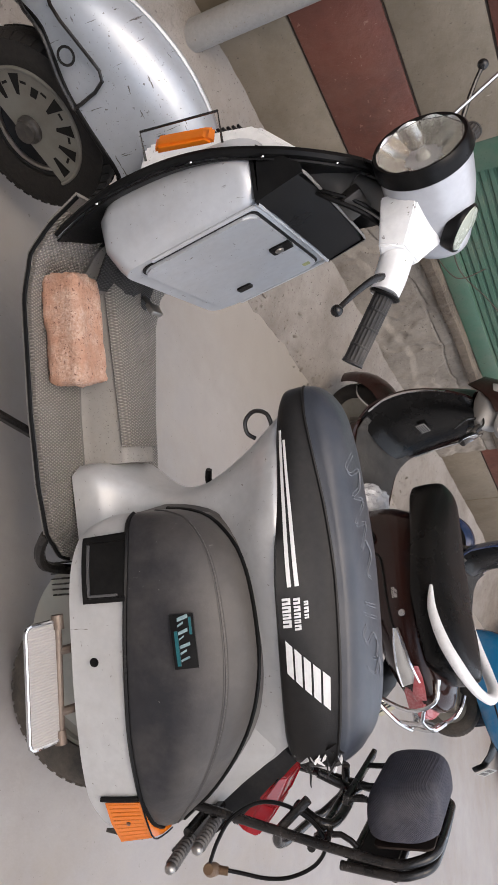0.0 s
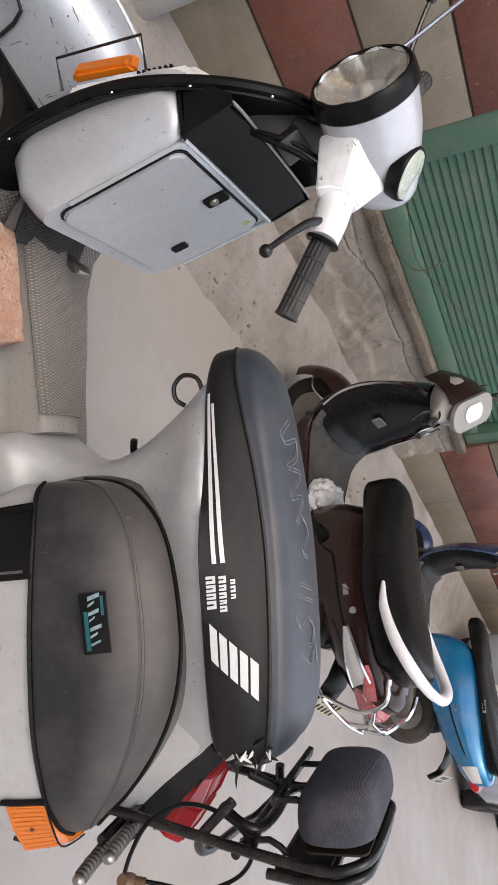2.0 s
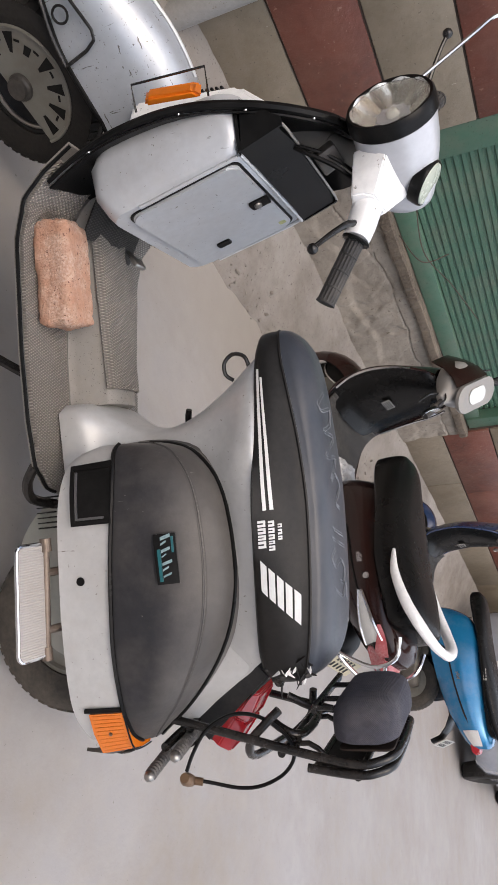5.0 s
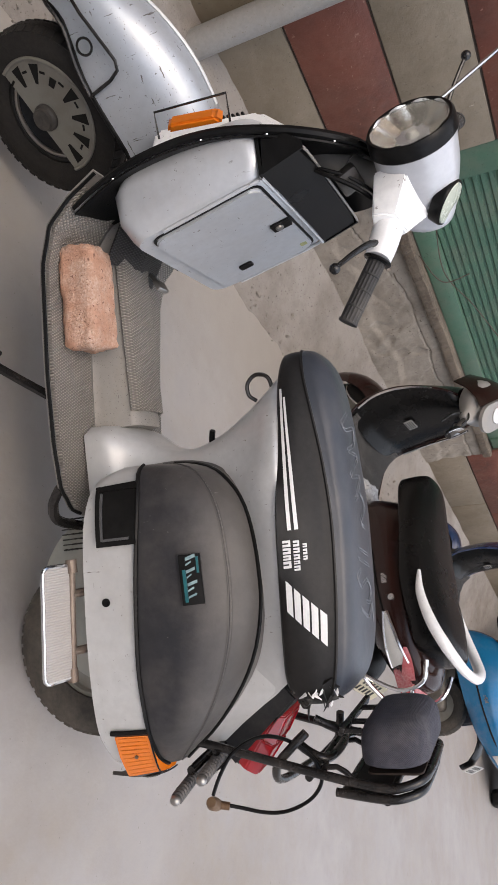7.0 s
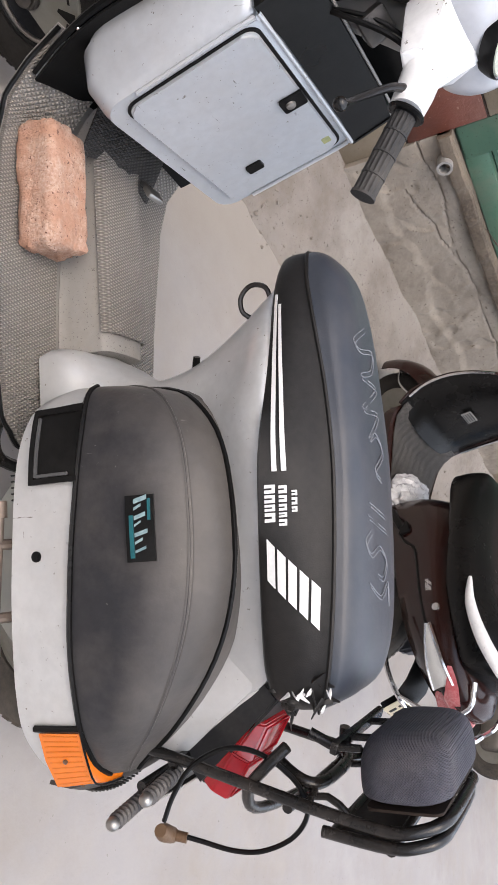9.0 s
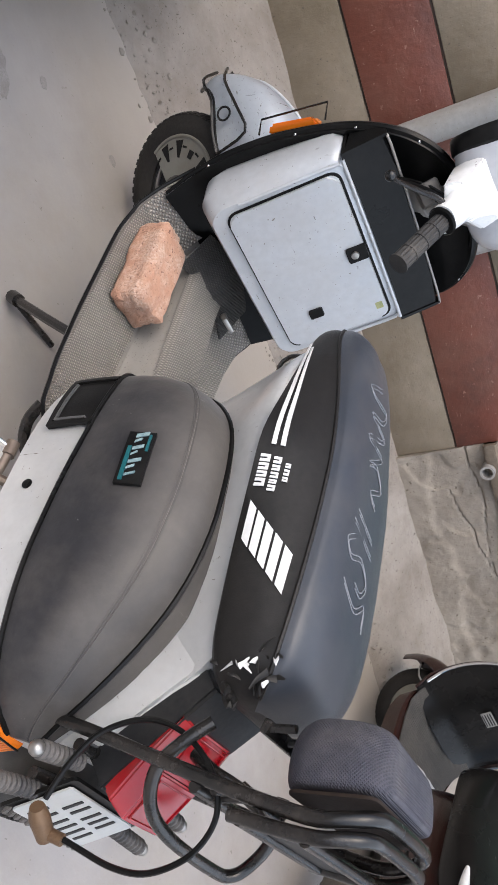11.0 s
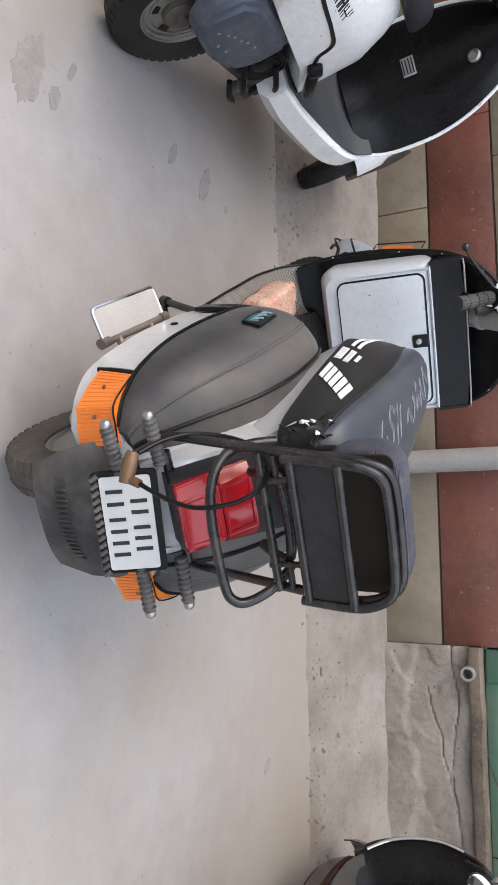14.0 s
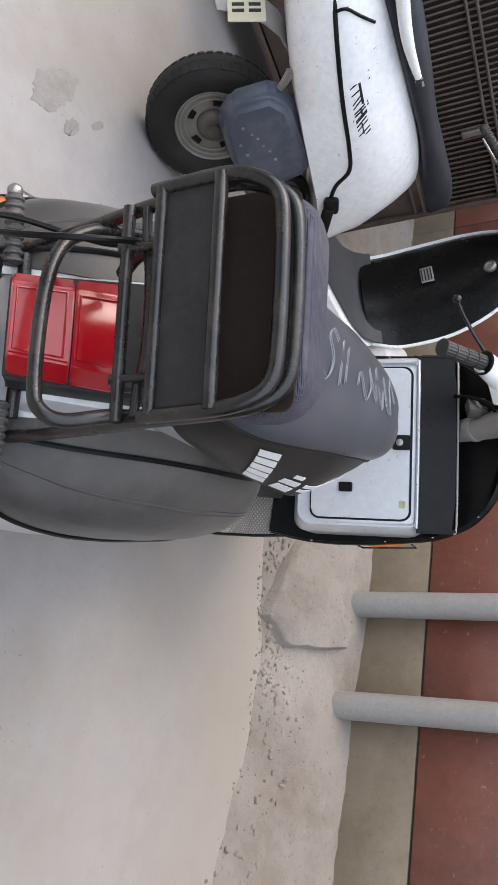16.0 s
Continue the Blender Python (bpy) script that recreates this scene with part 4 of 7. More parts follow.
# torn rear corner
bm = bmesh.new()
bmesh.ops.create_icosphere(bm, subdivisions=3, radius=1)
for v in bm.verts:
    k = 1 + 0.35 * noise.noise(v.co * 2.7) + 0.2 * noise.noise(v.co * 7)
    v.co = Vector((v.co.x * 0.024, v.co.y * 0.036, v.co.z * 0.016)) * k + Vector((-1.058, 0.07, 0.738))
part("torn_cloth", bm, SEAT_SIDE, seat, "dark torn cloth hanging out of the seat", sharp=30)
rng = random.Random(3)
for k in range(22):
    p = Vector((rng.uniform(-1.075, -0.985), rng.uniform(0.095, 0.125), rng.uniform(0.735, 0.82)))
    d = Vector((rng.uniform(-0.03, 0.02), rng.uniform(0.002, 0.016), rng.uniform(-0.02, 0.03)))
    bm = tube(bmesh.new(), [p, p + d * 0.5 + Vector((0, 0.004, 0)), p + d], [0.006, 0.004, 0.0015], 5, 3, flat=0.4)
    part("torn_vinyl", bm, SEAT_SIDE, seat, "torn black vinyl")
for k in range(13):
    p = Vector((rng.uniform(-1.07, -0.985), rng.uniform(0.106, 0.128), rng.uniform(0.75, 0.825)))
    bm = tube(bmesh.new(), [p, p + Vector((rng.uniform(-0.012, 0.004), 0.006, rng.uniform(-0.012, 0.012))), p + Vector((rng.uniform(-0.022, 0.008), 0.001, rng.uniform(-0.022, 0.022)))], [0.002, 0.005, 0.001], 5, 2, flat=0.4)
    part("torn_foam", bm, WHITE_VINYL, seat, "pale foam showing through the tear")

# floorboard and mats
def floor_z(x):
    return float(np.interp(x, [-0.62, -0.55, -0.30, -0.05, 0.03, 0.08, 0.12], [0.278, 0.280, 0.292, 0.318, 0.345, 0.40, 0.47]))


def half_width(x):
    return float(np.interp(x, [-0.62, -0.60, -0.55, -0.45, -0.1, 0.05, 0.12], [0.13, 0.19, 0.226, 0.243, 0.262, 0.262, 0.255]))


fx = [-0.62, -0.61, -0.60, -0.575, -0.55, -0.50, -0.45, -0.38, -0.30, -0.2, -0.1, -0.05, 0.0, 0.03, 0.055, 0.08, 0.10, 0.12]
bm = bmesh.new()
shell(bm, [[Vector((x, half_width(x) * (k / 6 - 1), floor_z(x))) for k in range(13)] for x in fx], 0.012, (0, 0, -1))
board = part("floorboard", bm, FLOOR_METAL, scooter, sharp=50)
bm = bmesh.new()
for s in (1, -1):
    tube(bm, [(x, s * (half_width(x) + 0.001), floor_z(x) - 0.002) for x in fx[1:]], 0.0045, 8, 2)
part("edge_strip", bm, BLACK, board, "black edge strip")
for s in (1, -1):
    bm = bmesh.new()
    xs = [x for x in fx if -0.60 <= x <= 0.10]
    shell(bm, [[Vector((x, s * (0.098 + (half_width(x) - 0.004 - 0.098) * k / 5), floor_z(x) + 0.002)) for k in range(6)] for x in xs], 0.008, (0, 0, 1))
    part("mat", bm, MAT, board, "grey diamond-pattern rubber mat", sharp=50)
# centre tunnel with its own mat
tx = [-0.415, -0.38, -0.30, -0.2, -0.1, -0.03, 0.02, 0.06, 0.10]


def tunnel(x, w, lift):
    t = 0.40 + lift + 0.03 * max(0, (x + 0.05) / 0.15) ** 2
    return [Vector((x, y, z)) for y, z in ((-w - 0.012, floor_z(x) + 0.002), (-w, floor_z(x) + 0.02), (-w * 0.97, t - 0.018), (-w * 0.8, t - 0.004), (-w * 0.4, t), (0, t + 0.001), (w * 0.4, t), (w * 0.8, t - 0.004), (w * 0.97, t - 0.018), (w, floor_z(x) + 0.02), (w + 0.012, floor_z(x) + 0.002))]


bm = bmesh.new()
loft(bm, [tunnel(x, 0.068, -0.004) for x in tx])
part("tunnel", bm, FLOOR_METAL, board, sharp=50)
bm = bmesh.new()
shell(bm, [tunnel(x, 0.070, 0.003)[2:9] for x in tx[1:-2]], 0.006, (0, 0, 1))
part("mat", bm, MAT, board, "grey diamond-pattern rubber mat")
bm = bmesh.new()
shell(bm, [[Vector((x, y, max(floor_z(x), 0.40) + (x + 0.02) * 0.6 - 0.35 * abs(y) + 0.012)) for y in (-0.15, -0.1, -0.05, 0, 0.05, 0.10)] for x in (-0.02, 0.02, 0.05, 0.08)], 0.006, (0, 0, 1))
part("mat", bm, MAT_DARK, board, "dark rubber mat up to the shield")
bm = bmesh.new()
rbox(bm, 0.03, 0.05, 0.014, 0.004, pose(-0.045, -0.085, 0.425, 0, 25, 0))
tube(bm, [(-0.045, -0.085, 0.425), (0.0, -0.09, 0.39), (0.03, -0.09, 0.34)], 0.006, 8, 3)
part("brake_pedal", bm, STEEL, board)
# hook below the seat and the fuel tap
bm = tube(bmesh.new(), [(-0.385, 0.03, 0.735), (-0.355, 0.035, 0.728), (-0.345, 0.035, 0.700), (-0.362, 0.035, 0.678), (-0.388, 0.03, 0.676), (-0.402, 0.02, 0.69)], 0.0048, 8, 4)
part("bag_hook", bm, BLACK_TUBE, scooter)
bm = tube(bmesh.new(), [(-0.49, 0.0, 0.56), (-0.475, 0.02, 0.566), (-0.455, 0.03, 0.575)], [0.009, 0.008, 0.007], 8, 3)
part("fuel_tap", bm, BLACK, scooter)

# leg shield
SHIELD = [(0.40, 0.248, 0.06), (0.477, 0.264, 0.085), (0.56, 0.270, 0.108), (0.657, 0.268, 0.121), (0.727, 0.262, 0.123), (0.787, 0.256, 0.117), (0.848, 0.249, 0.104), (0.911, 0.232, 0.09), (0.972, 0.200, 0.076), (1.02, 0.145, 0.070), (1.045, 0.075, 0.066), (1.052, 0.0, 0.064)]
SL = crom(SHIELD, 4)
bm = bmesh.new()
shell(bm, [[Vector((x + 0.045 * (1 - (k / 7 - 1) ** 2), w * (k / 7 - 1), z)) for k in range(15)] for z, w, x in SL[:-1]], 0.006)
shield = part("leg_shield", bm, SILVER_WORN, scooter, "silver leg shield with scratched paint", sharp=50)
bm = bmesh.new()
rim = [(x, w, z) for z, w, x in SHIELD]
tube(bm, rim + mirrored(rim[:-1])[::-1], [0.005, 0.009, 0.010, 0.0105, 0.010, 0.0105, 0.010, 0.009, 0.005], 8, 5)
part("shield_trim", bm, BLACK, shield, "black rubber beading round the shield")
for z, w, x in (SL[6], SL[16], SL[25], SL[33]):
    for s in (1, -1):
        bm = lathe(bmesh.new(), [(0, 0), (0.004, 0), (0.003, 0.0025), (0, 0.003)], Matrix.Translation((x - 0.010, s * w, z)) @ pose(0, 0, 0, 0, -90, 0), 10)
        part("screw", bm, CHROME, shield)
# horn cover and front indicators
bm = bmesh.new()
loft(bm, [[(0.15, -0.105, 0.50), (0.15, 0.105, 0.50), (0.12, 0.105, 0.93), (0.12, -0.105, 0.93)], [(0.275, -0.085, 0.54), (0.275, 0.085, 0.54), (0.245, 0.075, 0.80), (0.245, -0.075, 0.80)], [(0.29, -0.07, 0.60), (0.29, 0.07, 0.60), (0.285, 0.065, 0.72), (0.285, -0.065, 0.72)]][:2])
bmesh.ops.bevel(bm, geom=list(bm.edges), offset=0.012, segments=3, affect="EDGES")
horn = part("horn_cover", bm, WHITE_PAINT, scooter, "pale horn cover on the shield's front")
bm = bmesh.new()
for k in range(7):
    rbox(bm, 0.006, 0.10, 0.006, 0.001, pose(0.2735 - 0.0014 * k, 0.0, 0.68 + 0.012 * k, 0, -6, 0))
part("grille", bm, BLACK, horn)
for s in (1, -1):
    bm = bmesh.new()
    loft(bm, [[(0.16, s * 0.262, 0.655), (0.20, s * 0.245, 0.655), (0.19, s * 0.235, 0.78), (0.15, s * 0.252, 0.78)], [(0.165, s * 0.285, 0.668), (0.193, s * 0.27, 0.668), (0.184, s * 0.26, 0.768), (0.156, s * 0.276, 0.768)]])
    bmesh.ops.bevel(bm, geom=list(bm.edges), offset=0.006, segments=2, affect="EDGES")
    for v in bm.verts:
        v.co.x -= 0.013
    fi = part("front_indicator", bm, AMBER, scooter, "amber front turn indicator in a wire guard")
    bm = bmesh.new()
    for q in ([(0.135, 0.278, 0.642), (0.190, 0.284, 0.640), (0.184, 0.277, 0.800), (0.128, 0.268, 0.798)],):
        tube(bm, [(x, s * y, z) for x, y, z in q], 0.0025, 6, 1)
    part("guard", bm, BLACK_TUBE, fi, "black wire guard")

# glove box
def gl_ring(x0, w, z0, z1, r, tilt):
    return [Vector((x0 - tilt * (z1 - z) / (z1 - z0), y, z)) for y, z in rounded(w, z1 - z0, r, 5, 0, (z0 + z1) / 2)]


bm = bmesh.new()
loft(bm, [gl_ring(0.150, 0.470, 0.50, 0.84, 0.06, 0.02), gl_ring(0.112, 0.490, 0.49, 0.848, 0.06, 0.03), gl_ring(0.100, 0.500, 0.485, 0.85, 0.055, 0.035), gl_ring(0.052, 0.485, 0.495, 0.845, 0.035, 0.05), gl_ring(0.028, 0.466, 0.515, 0.842, 0.04, 0.065), gl_ring(0.020, 0.450, 0.525, 0.838, 0.04, 0.07)])
glove = part("glovebox", bm, SILVER, scooter, "silver glovebox behind the shield", sharp=50)


def face_x(z, lift=0.0):
    return 0.020 - 0.07 * (0.838 - z) / 0.313 - lift


def on_face(outline, lift, thick):
    bm = bmesh.new()
    a = [bm.verts.new((face_x(z, lift), y, z)) for y, z in outline]
    b = [bm.verts.new((face_x(z, lift + thick), y, z)) for y, z in outline]
    bm.faces.new(a)
    bm.faces.new(b[::-1])
    for i in range(len(a)):
        j = (i + 1) % len(a)
        bm.faces.new((a[i], a[j], b[j], b[i]))
    return bm


part("door_gap", on_face(rounded(0.419, 0.263, 0.026, 5, 0, 0.690), 0.0005, 0.0025), BLACK, glove)
bm = on_face(rounded(0.408, 0.252, 0.022, 5, 0, 0.690), 0.001, 0.009)
bmesh.ops.bevel(bm, geom=[e for e in bm.edges if all(abs(v.co.x - face_x(v.co.z, 0.010)) < 0.0005 for v in e.verts)], offset=0.004, segments=2, affect="EDGES")
door = part("glovebox_door", bm, SILVER, glove, "silver glovebox door with scratches")
part("lip", tube(bmesh.new(), [(face_x(z, 0.004), y, z) for y, z in ((0.222, 0.60), (0.222, 0.80), (0.215, 0.83), (0.19, 0.836), (-0.19, 0.836), (-0.215, 0.83), (-0.222, 0.80), (-0.222, 0.60))], 0.0045, 8, 2), SILVER, glove)
bm = on_face(rounded(0.040, 0.046, 0.005, 3, 0.0, 0.797), 0.009, 0.006)
part("lock", bm, BLACK, glove, "black lock plate")
part("key_cylinder", lathe(bmesh.new(), [(0, 0), (0.010, 0), (0.009, 0.004), (0, 0.005)], Matrix.Translation((face_x(0.79, 0.015), 0, 0.792)) @ pose(0, 0, 0, 0, -78, 0), 16), STEEL, glove)
part("latch", on_face(rounded(0.026, 0.034, 0.004, 3, -0.122, 0.655), 0.009, 0.006), BLACK, glove, "small black latch")
part("sticker", on_face(rounded(0.020, 0.017, 0.003, 3, -0.165, 0.800), 0.0095, 0.001), material("worn_sticker", (0.45, 0.42, 0.18), 0.5, 0, (0.2, 0.25, 0.12), 40, 0.7), glove, "worn green and yellow sticker")
# open tray above
bm = bmesh.new()
prof = [(0.015, 0.843), (0.045, 0.930), (0.052, 0.932), (0.058, 0.926), (0.035, 0.85), (0.11, 0.85), (0.11, 0.842)]
loft(bm, [[Vector((x, y, z - (0.0 if abs(y) < 0.2 else 0.008))) for x, z in prof] for y in (-0.238, -0.225, -0.15, 0, 0.15, 0.225, 0.238)])
tray = part("tray", bm, BLACK, scooter, "open black plastic tray above the glovebox", sharp=40)
part("tray_edge", tube(bmesh.new(), [(0.049, -0.236, 0.926), (0.049, -0.21, 0.933), (0.049, 0.0, 0.934), (0.049, 0.21, 0.933), (0.049, 0.236, 0.926)], 0.003, 6, 3), GREY_PLASTIC, tray, "worn grey upper edge")
for s in (1, -1):
    bm = bmesh.new()
    slab(bm, [(0.015, 0.843), (0.045, 0.932), (0.062, 0.93), (0.12, 0.85)], 0.006, Matrix(((1, 0, 0, 0), (0, 0, 1, s * 0.234), (0, 1, 0, 0), (0, 0, 0, 1))))
    part("tray_cheek", bm, BLACK, tray)
bm = bmesh.new()
shell(bm, [[Vector((x - 0.012 + 0.035 * (1 - (k / 7 - 1) ** 2), w * 1.0 * (k / 7 - 1), z)) for k in range(15)] for z, w, x in SL[0:-3]], 0.004, (-1, 0, 0))
part("shield_lining", bm, BLACK, shield, "black lining inside the shield")

# steering: everything turns left about the raked column
STEER = 42
head = pose(-0.075, 0.025, 1.09, 0, 0, STEER)


def hp(name, bm, mat, label="", parent=None):
    return part(name, bm, mat, parent or scooter, label, m=head if parent is None else None)


bm = bmesh.new()
tube(bm, [(0.05, -0.012, 0.0), (0.098, -0.060, -0.08), (0.147, -0.108, -0.17), (0.170, -0.135, -0.25)], [0.040, 0.034, 0.030, 0.030], 20, 3)
tube(bm, [(0.113, -0.074, -0.108), (0.118, -0.079, -0.118)], 0.0365, 20, 1)
hp("column", bm, GREY_PLASTIC, "dusty grey steering column casing")
bm = rbox(bmesh.new(), 0.05, 0.035, 0.05, 0.006, pose(0.115, -0.015, -0.105, 20, 15, 10), 2)
hp("cable_bracket", bm, OILED, "oily cable bracket below the headset")
bm = bmesh.new()
tube(bm, [(0.06, 0.02, -0.05), (0.105, 0.015, -0.09), (0.155, 0.0, -0.16), (0.185, -0.05, -0.22)], 0.005, 6, 4)
tube(bm, [(0.07, 0.00, -0.05), (0.125, 0.0, -0.10), (0.17, -0.01, -0.18), (0.195, -0.06, -0.24)], 0.004, 6, 4)
hp("cable", bm, BLACK, "black control cables")
LAMP = Matrix.Translation((0.0044, -0.024, 0.003)) @ pose(0, 0, 0, 0, 0, 12) @ pose(0, 0, 0, 0, 3, 0) @ Matrix.Diagonal((1.0, 1.05, 1.05, 1))
bm = bmesh.new()
rings = []
for x, w, z0, z1 in crom([(-0.040, 0.022, 0.02, 0.066), (-0.034, 0.036, 0.0, 0.078), (-0.012, 0.050, -0.026, 0.090), (0.03, 0.062, -0.038, 0.103), (0.09, 0.074, -0.037, 0.120), (0.155, 0.080, -0.034, 0.128), (0.170, 0.0815, -0.034, 0.129)], 3):
    c, hgt = (z0 + z1) / 2, (z1 - z0) / 2
    rings.append([LAMP @ Vector((x, w * math.copysign(abs(math.cos(a)) ** 0.9, math.cos(a)), c + hgt * math.copysign(abs(math.sin(a)) ** 0.9, math.sin(a)))) for a in (2 * math.pi * k / 28 for k in range(28))])
loft(bm, rings)
hd = hp("headset", bm, PALE_SILVER, "silver-white headset casing")
FACE = LAMP @ pose(0.150, 0, 0.048, 0, 90, 0)
bm = bmesh.new()
lathe(bm, [(0.074, 0.010), (0.0835, 0.016), (0.0862, 0.019), (0.0855, 0.034), (0.0845, 0.046), (0.081, 0.051), (0.076, 0.050), (0.074, 0.010)], FACE, 48)
hp("lamp_rim", bm, BLACK, "black headlamp rim", hd)
bm = bmesh.new()
rings = []
for r, h in ((0.010, 0.012), (0.030, 0.017), (0.052, 0.027), (0.068, 0.037), (0.0755, 0.045)):
    rings.append([FACE @ Vector((r * math.cos(a), r * math.sin(a), h + 0.007 * abs(math.cos(5 * a)) * (r / 0.075))) for a in (2 * math.pi * k / 60 for k in range(60))])
loft(bm, rings, cap=False)
ref = hp("reflector", bm, REFLECTOR, "faceted bright reflector", hd)
bm = lathe(bmesh.new(), [(0.0, 0.0), (0.012, 0.0), (0.013, 0.02), (0.008, 0.028), (0, 0.029)], FACE @ Matrix.Translation((0, 0, 0.004)), 16)
part("bulb", bm, LENS, ref, "pale lamp bulb")
bm = lathe(bmesh.new(), [(0.0, 0.050), (0.05, 0.0485), (0.0755, 0.045), (0.0755, 0.047), (0.05, 0.0505), (0.0, 0.052)], FACE, 48)
GLASS = material("lamp_glass", (0.95, 0.95, 0.92), 0.04, 0, (0.93, 0.93, 0.9), 20, 0.3, transmission=1.0)
ob = hp("lamp_glass", bm, GLASS, "clear round lamp glass", hd)
ob.visible_shadow = False
DM = Matrix.Translation((0.031, 0.016, 0.077)) @ Vector((-0.48, 0.39, 0.79)).to_track_quat("Z", "Y").to_matrix().to_4x4()
bm = lathe(bmesh.new(), [(0.0, -0.008), (0.057, -0.008), (0.0585, 0.010), (0.058, 0.015), (0.0555, 0.018), (0.054, 0.010), (0.0, 0.010)], DM @ Matrix.Diagonal((1.0, 0.82, 1, 1)), 36)
sp = hp("speedometer", bm, BLACK, "", hd)
bm = lathe(bmesh.new(), [(0.0, 0.0), (0.054, 0.0), (0.051, 0.006), (0.0, 0.011)], DM @ Matrix.Diagonal((1.0, 0.82, 1, 1)) @ Matrix.Translation((0, 0, 0.0125)), 36)
part("dial", bm, DIAL, sp, "pale faded speedometer glass")
BAR_AXIS, BAR_MID = Vector((-0.30, 0.825, -0.475)).normalized(), Vector((0.157, 0.071, 0.024))


def flip(p):
    """The other end of the turned handlebar."""
    p = Vector(p)
    return p - 2 * (p - BAR_MID).dot(BAR_AXIS) * BAR_AXIS


for s in (1, -1):
    def q(*p):
        return [Vector(v) if s > 0 else flip(v) for v in p]
    bm = bmesh.new()
    loft(bm, [q((0.020, 0.048, 0.047), (0.150, 0.066, 0.036), (0.146, 0.060, 0.0), (0.135, 0.046, -0.042), (0.030, 0.045, -0.050), (0.0, 0.048, 0.0)),
              q((0.020, 0.076, 0.026), (0.112, 0.100, 0.016), (0.114, 0.100, -0.014), (0.110, 0.092, -0.047), (0.030, 0.080, -0.054), (0.006, 0.075, -0.010)),
              q((0.016, 0.101, 0.003), (0.070, 0.134, -0.008), (0.081, 0.137, -0.028), (0.083, 0.135, -0.052), (0.030, 0.114, -0.060), (0.010, 0.101, -0.020))])
    bmesh.ops.bevel(bm, geom=list(bm.edges), offset=0.003, segments=2, affect="EDGES")
    hp("bar_fairing", bm, WHITE_PAINT, "white faceted handlebar fairing", hd)
    bm = bmesh.new()
    off = Vector((0, 0, 0)) if s > 0 else Vector((-0.035, -0.10, -0.036))
    ends = q((0.045, 0.110, -0.028), (0.024, 0.145, -0.043), (0.008, 0.176, -0.057))
    tube(bm, [ends[0], ends[1] + off * 0.5, ends[2] + off], [0.031, 0.030, 0.027], 18, 4)
    sw = hp("switch_housing", bm, WHITE_PAINT, "pale switch housing on the handlebar", hd)
    bm = bmesh.new()
    a, b = np.array((0.007, 0.174, -0.056)), np.array((-0.071, 0.263, -0.131))
    side_v = Vector(b - a).cross(Vector((0, 0, 1))).normalized()
    up_v = side_v.cross(Vector(b - a)).normalized()
    rings = []
    for u, d in ((0, 0.003), (0.03, 0.003), (0.035, 0.0), (0.24, 0.0), (0.245, 0.0022), (0.265, 0.0022), (0.27, 0.0), (0.49, 0.0), (0.495, 0.0022), (0.515, 0.0022), (0.52, 0.0), (0.74, 0.0), (0.745, 0.0022), (0.765, 0.0022), (0.77, 0.0), (0.965, 0.0), (0.97, 0.003), (1.0, 0.003)):
        p = a + (b - a) * u
        ring = []
        for k in range(48):
            an = 2 * math.pi * k / 48
            r = 0.0172 + d + (0.0016 if k % 3 == 0 and d == 0 else 0)
            o = p + np.array(r * (math.cos(an) * side_v + math.sin(an) * up_v))
            ring.append(Vector(o) if s > 0 else flip(o) + off)
        rings.append(ring)
    loft(bm, rings)
    part("grip_flange", lathe(bmesh.new(), [(0.0, 0.0), (0.029, 0.0), (0.030, 0.003), (0.027, 0.006), (0.0, 0.006)], Matrix.Translation(q(a)[0] + off) @ (q(b)[0] - q(a)[0]).to_track_quat("Z", "Y").to_matrix().to_4x4(), 24), BLACK, sw)
    hp("grip", bm, RUBBER, "ribbed dark grey rubber grip", hd)
    bm = bmesh.new()
    tube(bm, q((0.025, 0.150, -0.040), (0.048, 0.185, -0.060), (0.058, 0.23, -0.083), (0.066, 0.28, -0.103), (0.071, 0.309, -0.111)), [0.009, 0.007, 0.006, 0.005, 0.005], 8, 4, flat=0.8)
    bmesh.ops.create_uvsphere(bm, u_segments=12, v_segments=8, radius=0.0105, matrix=Matrix.Translation(q((0.072, 0.313, -0.112))[0]))
    hp("lever", bm, BLACK_TUBE, "black brake lever with ball end", hd)
bm = tube(bmesh.new(), [(0.190, -0.040, 0.060), (0.199, -0.113, 0.115), (0.214, -0.237, 0.211), (0.221, -0.300, 0.260), (0.212, -0.318, 0.290), (0.20, -0.325, 0.34)], 0.0045, 8, 5)
hp("mirror_stem", bm, CHROME, "chrome mirror stem", hd)

# front wheel with a broken slotted cap, and mudguard
WC = Matrix.Translation((0.425, 0.055, 0.250)) @ pose(0, 0, 0, 0, 0, 38)
axle = Matrix.Translation((0.418, 0.055, 0.232)) @ pose(0, 0, 0, 0, 0, 43) @ pose(0, 0, 0, -106, 0, 0) @ Matrix.Translation((0.006, -0.018, -0.016))
fwheel = wheel(scooter, axle, 0.210, 0.090, 0.128, SLATE, "front_wheel", slots=0, dish=-0.03, hub_r=0.03, hub_mat=RIM_GREY)
bm = bmesh.new()
cut = radians(107)
arc = [cut + math.acos(0.22) + (2 * math.pi - 2 * math.acos(0.22)) * k / 60 for k in range(61)]
CAP = Matrix.Translation((0, 0, 0.036))
RO = 0.143
rim_line = [(RO * math.cos(a), RO * math.sin(a)) for a in arc]
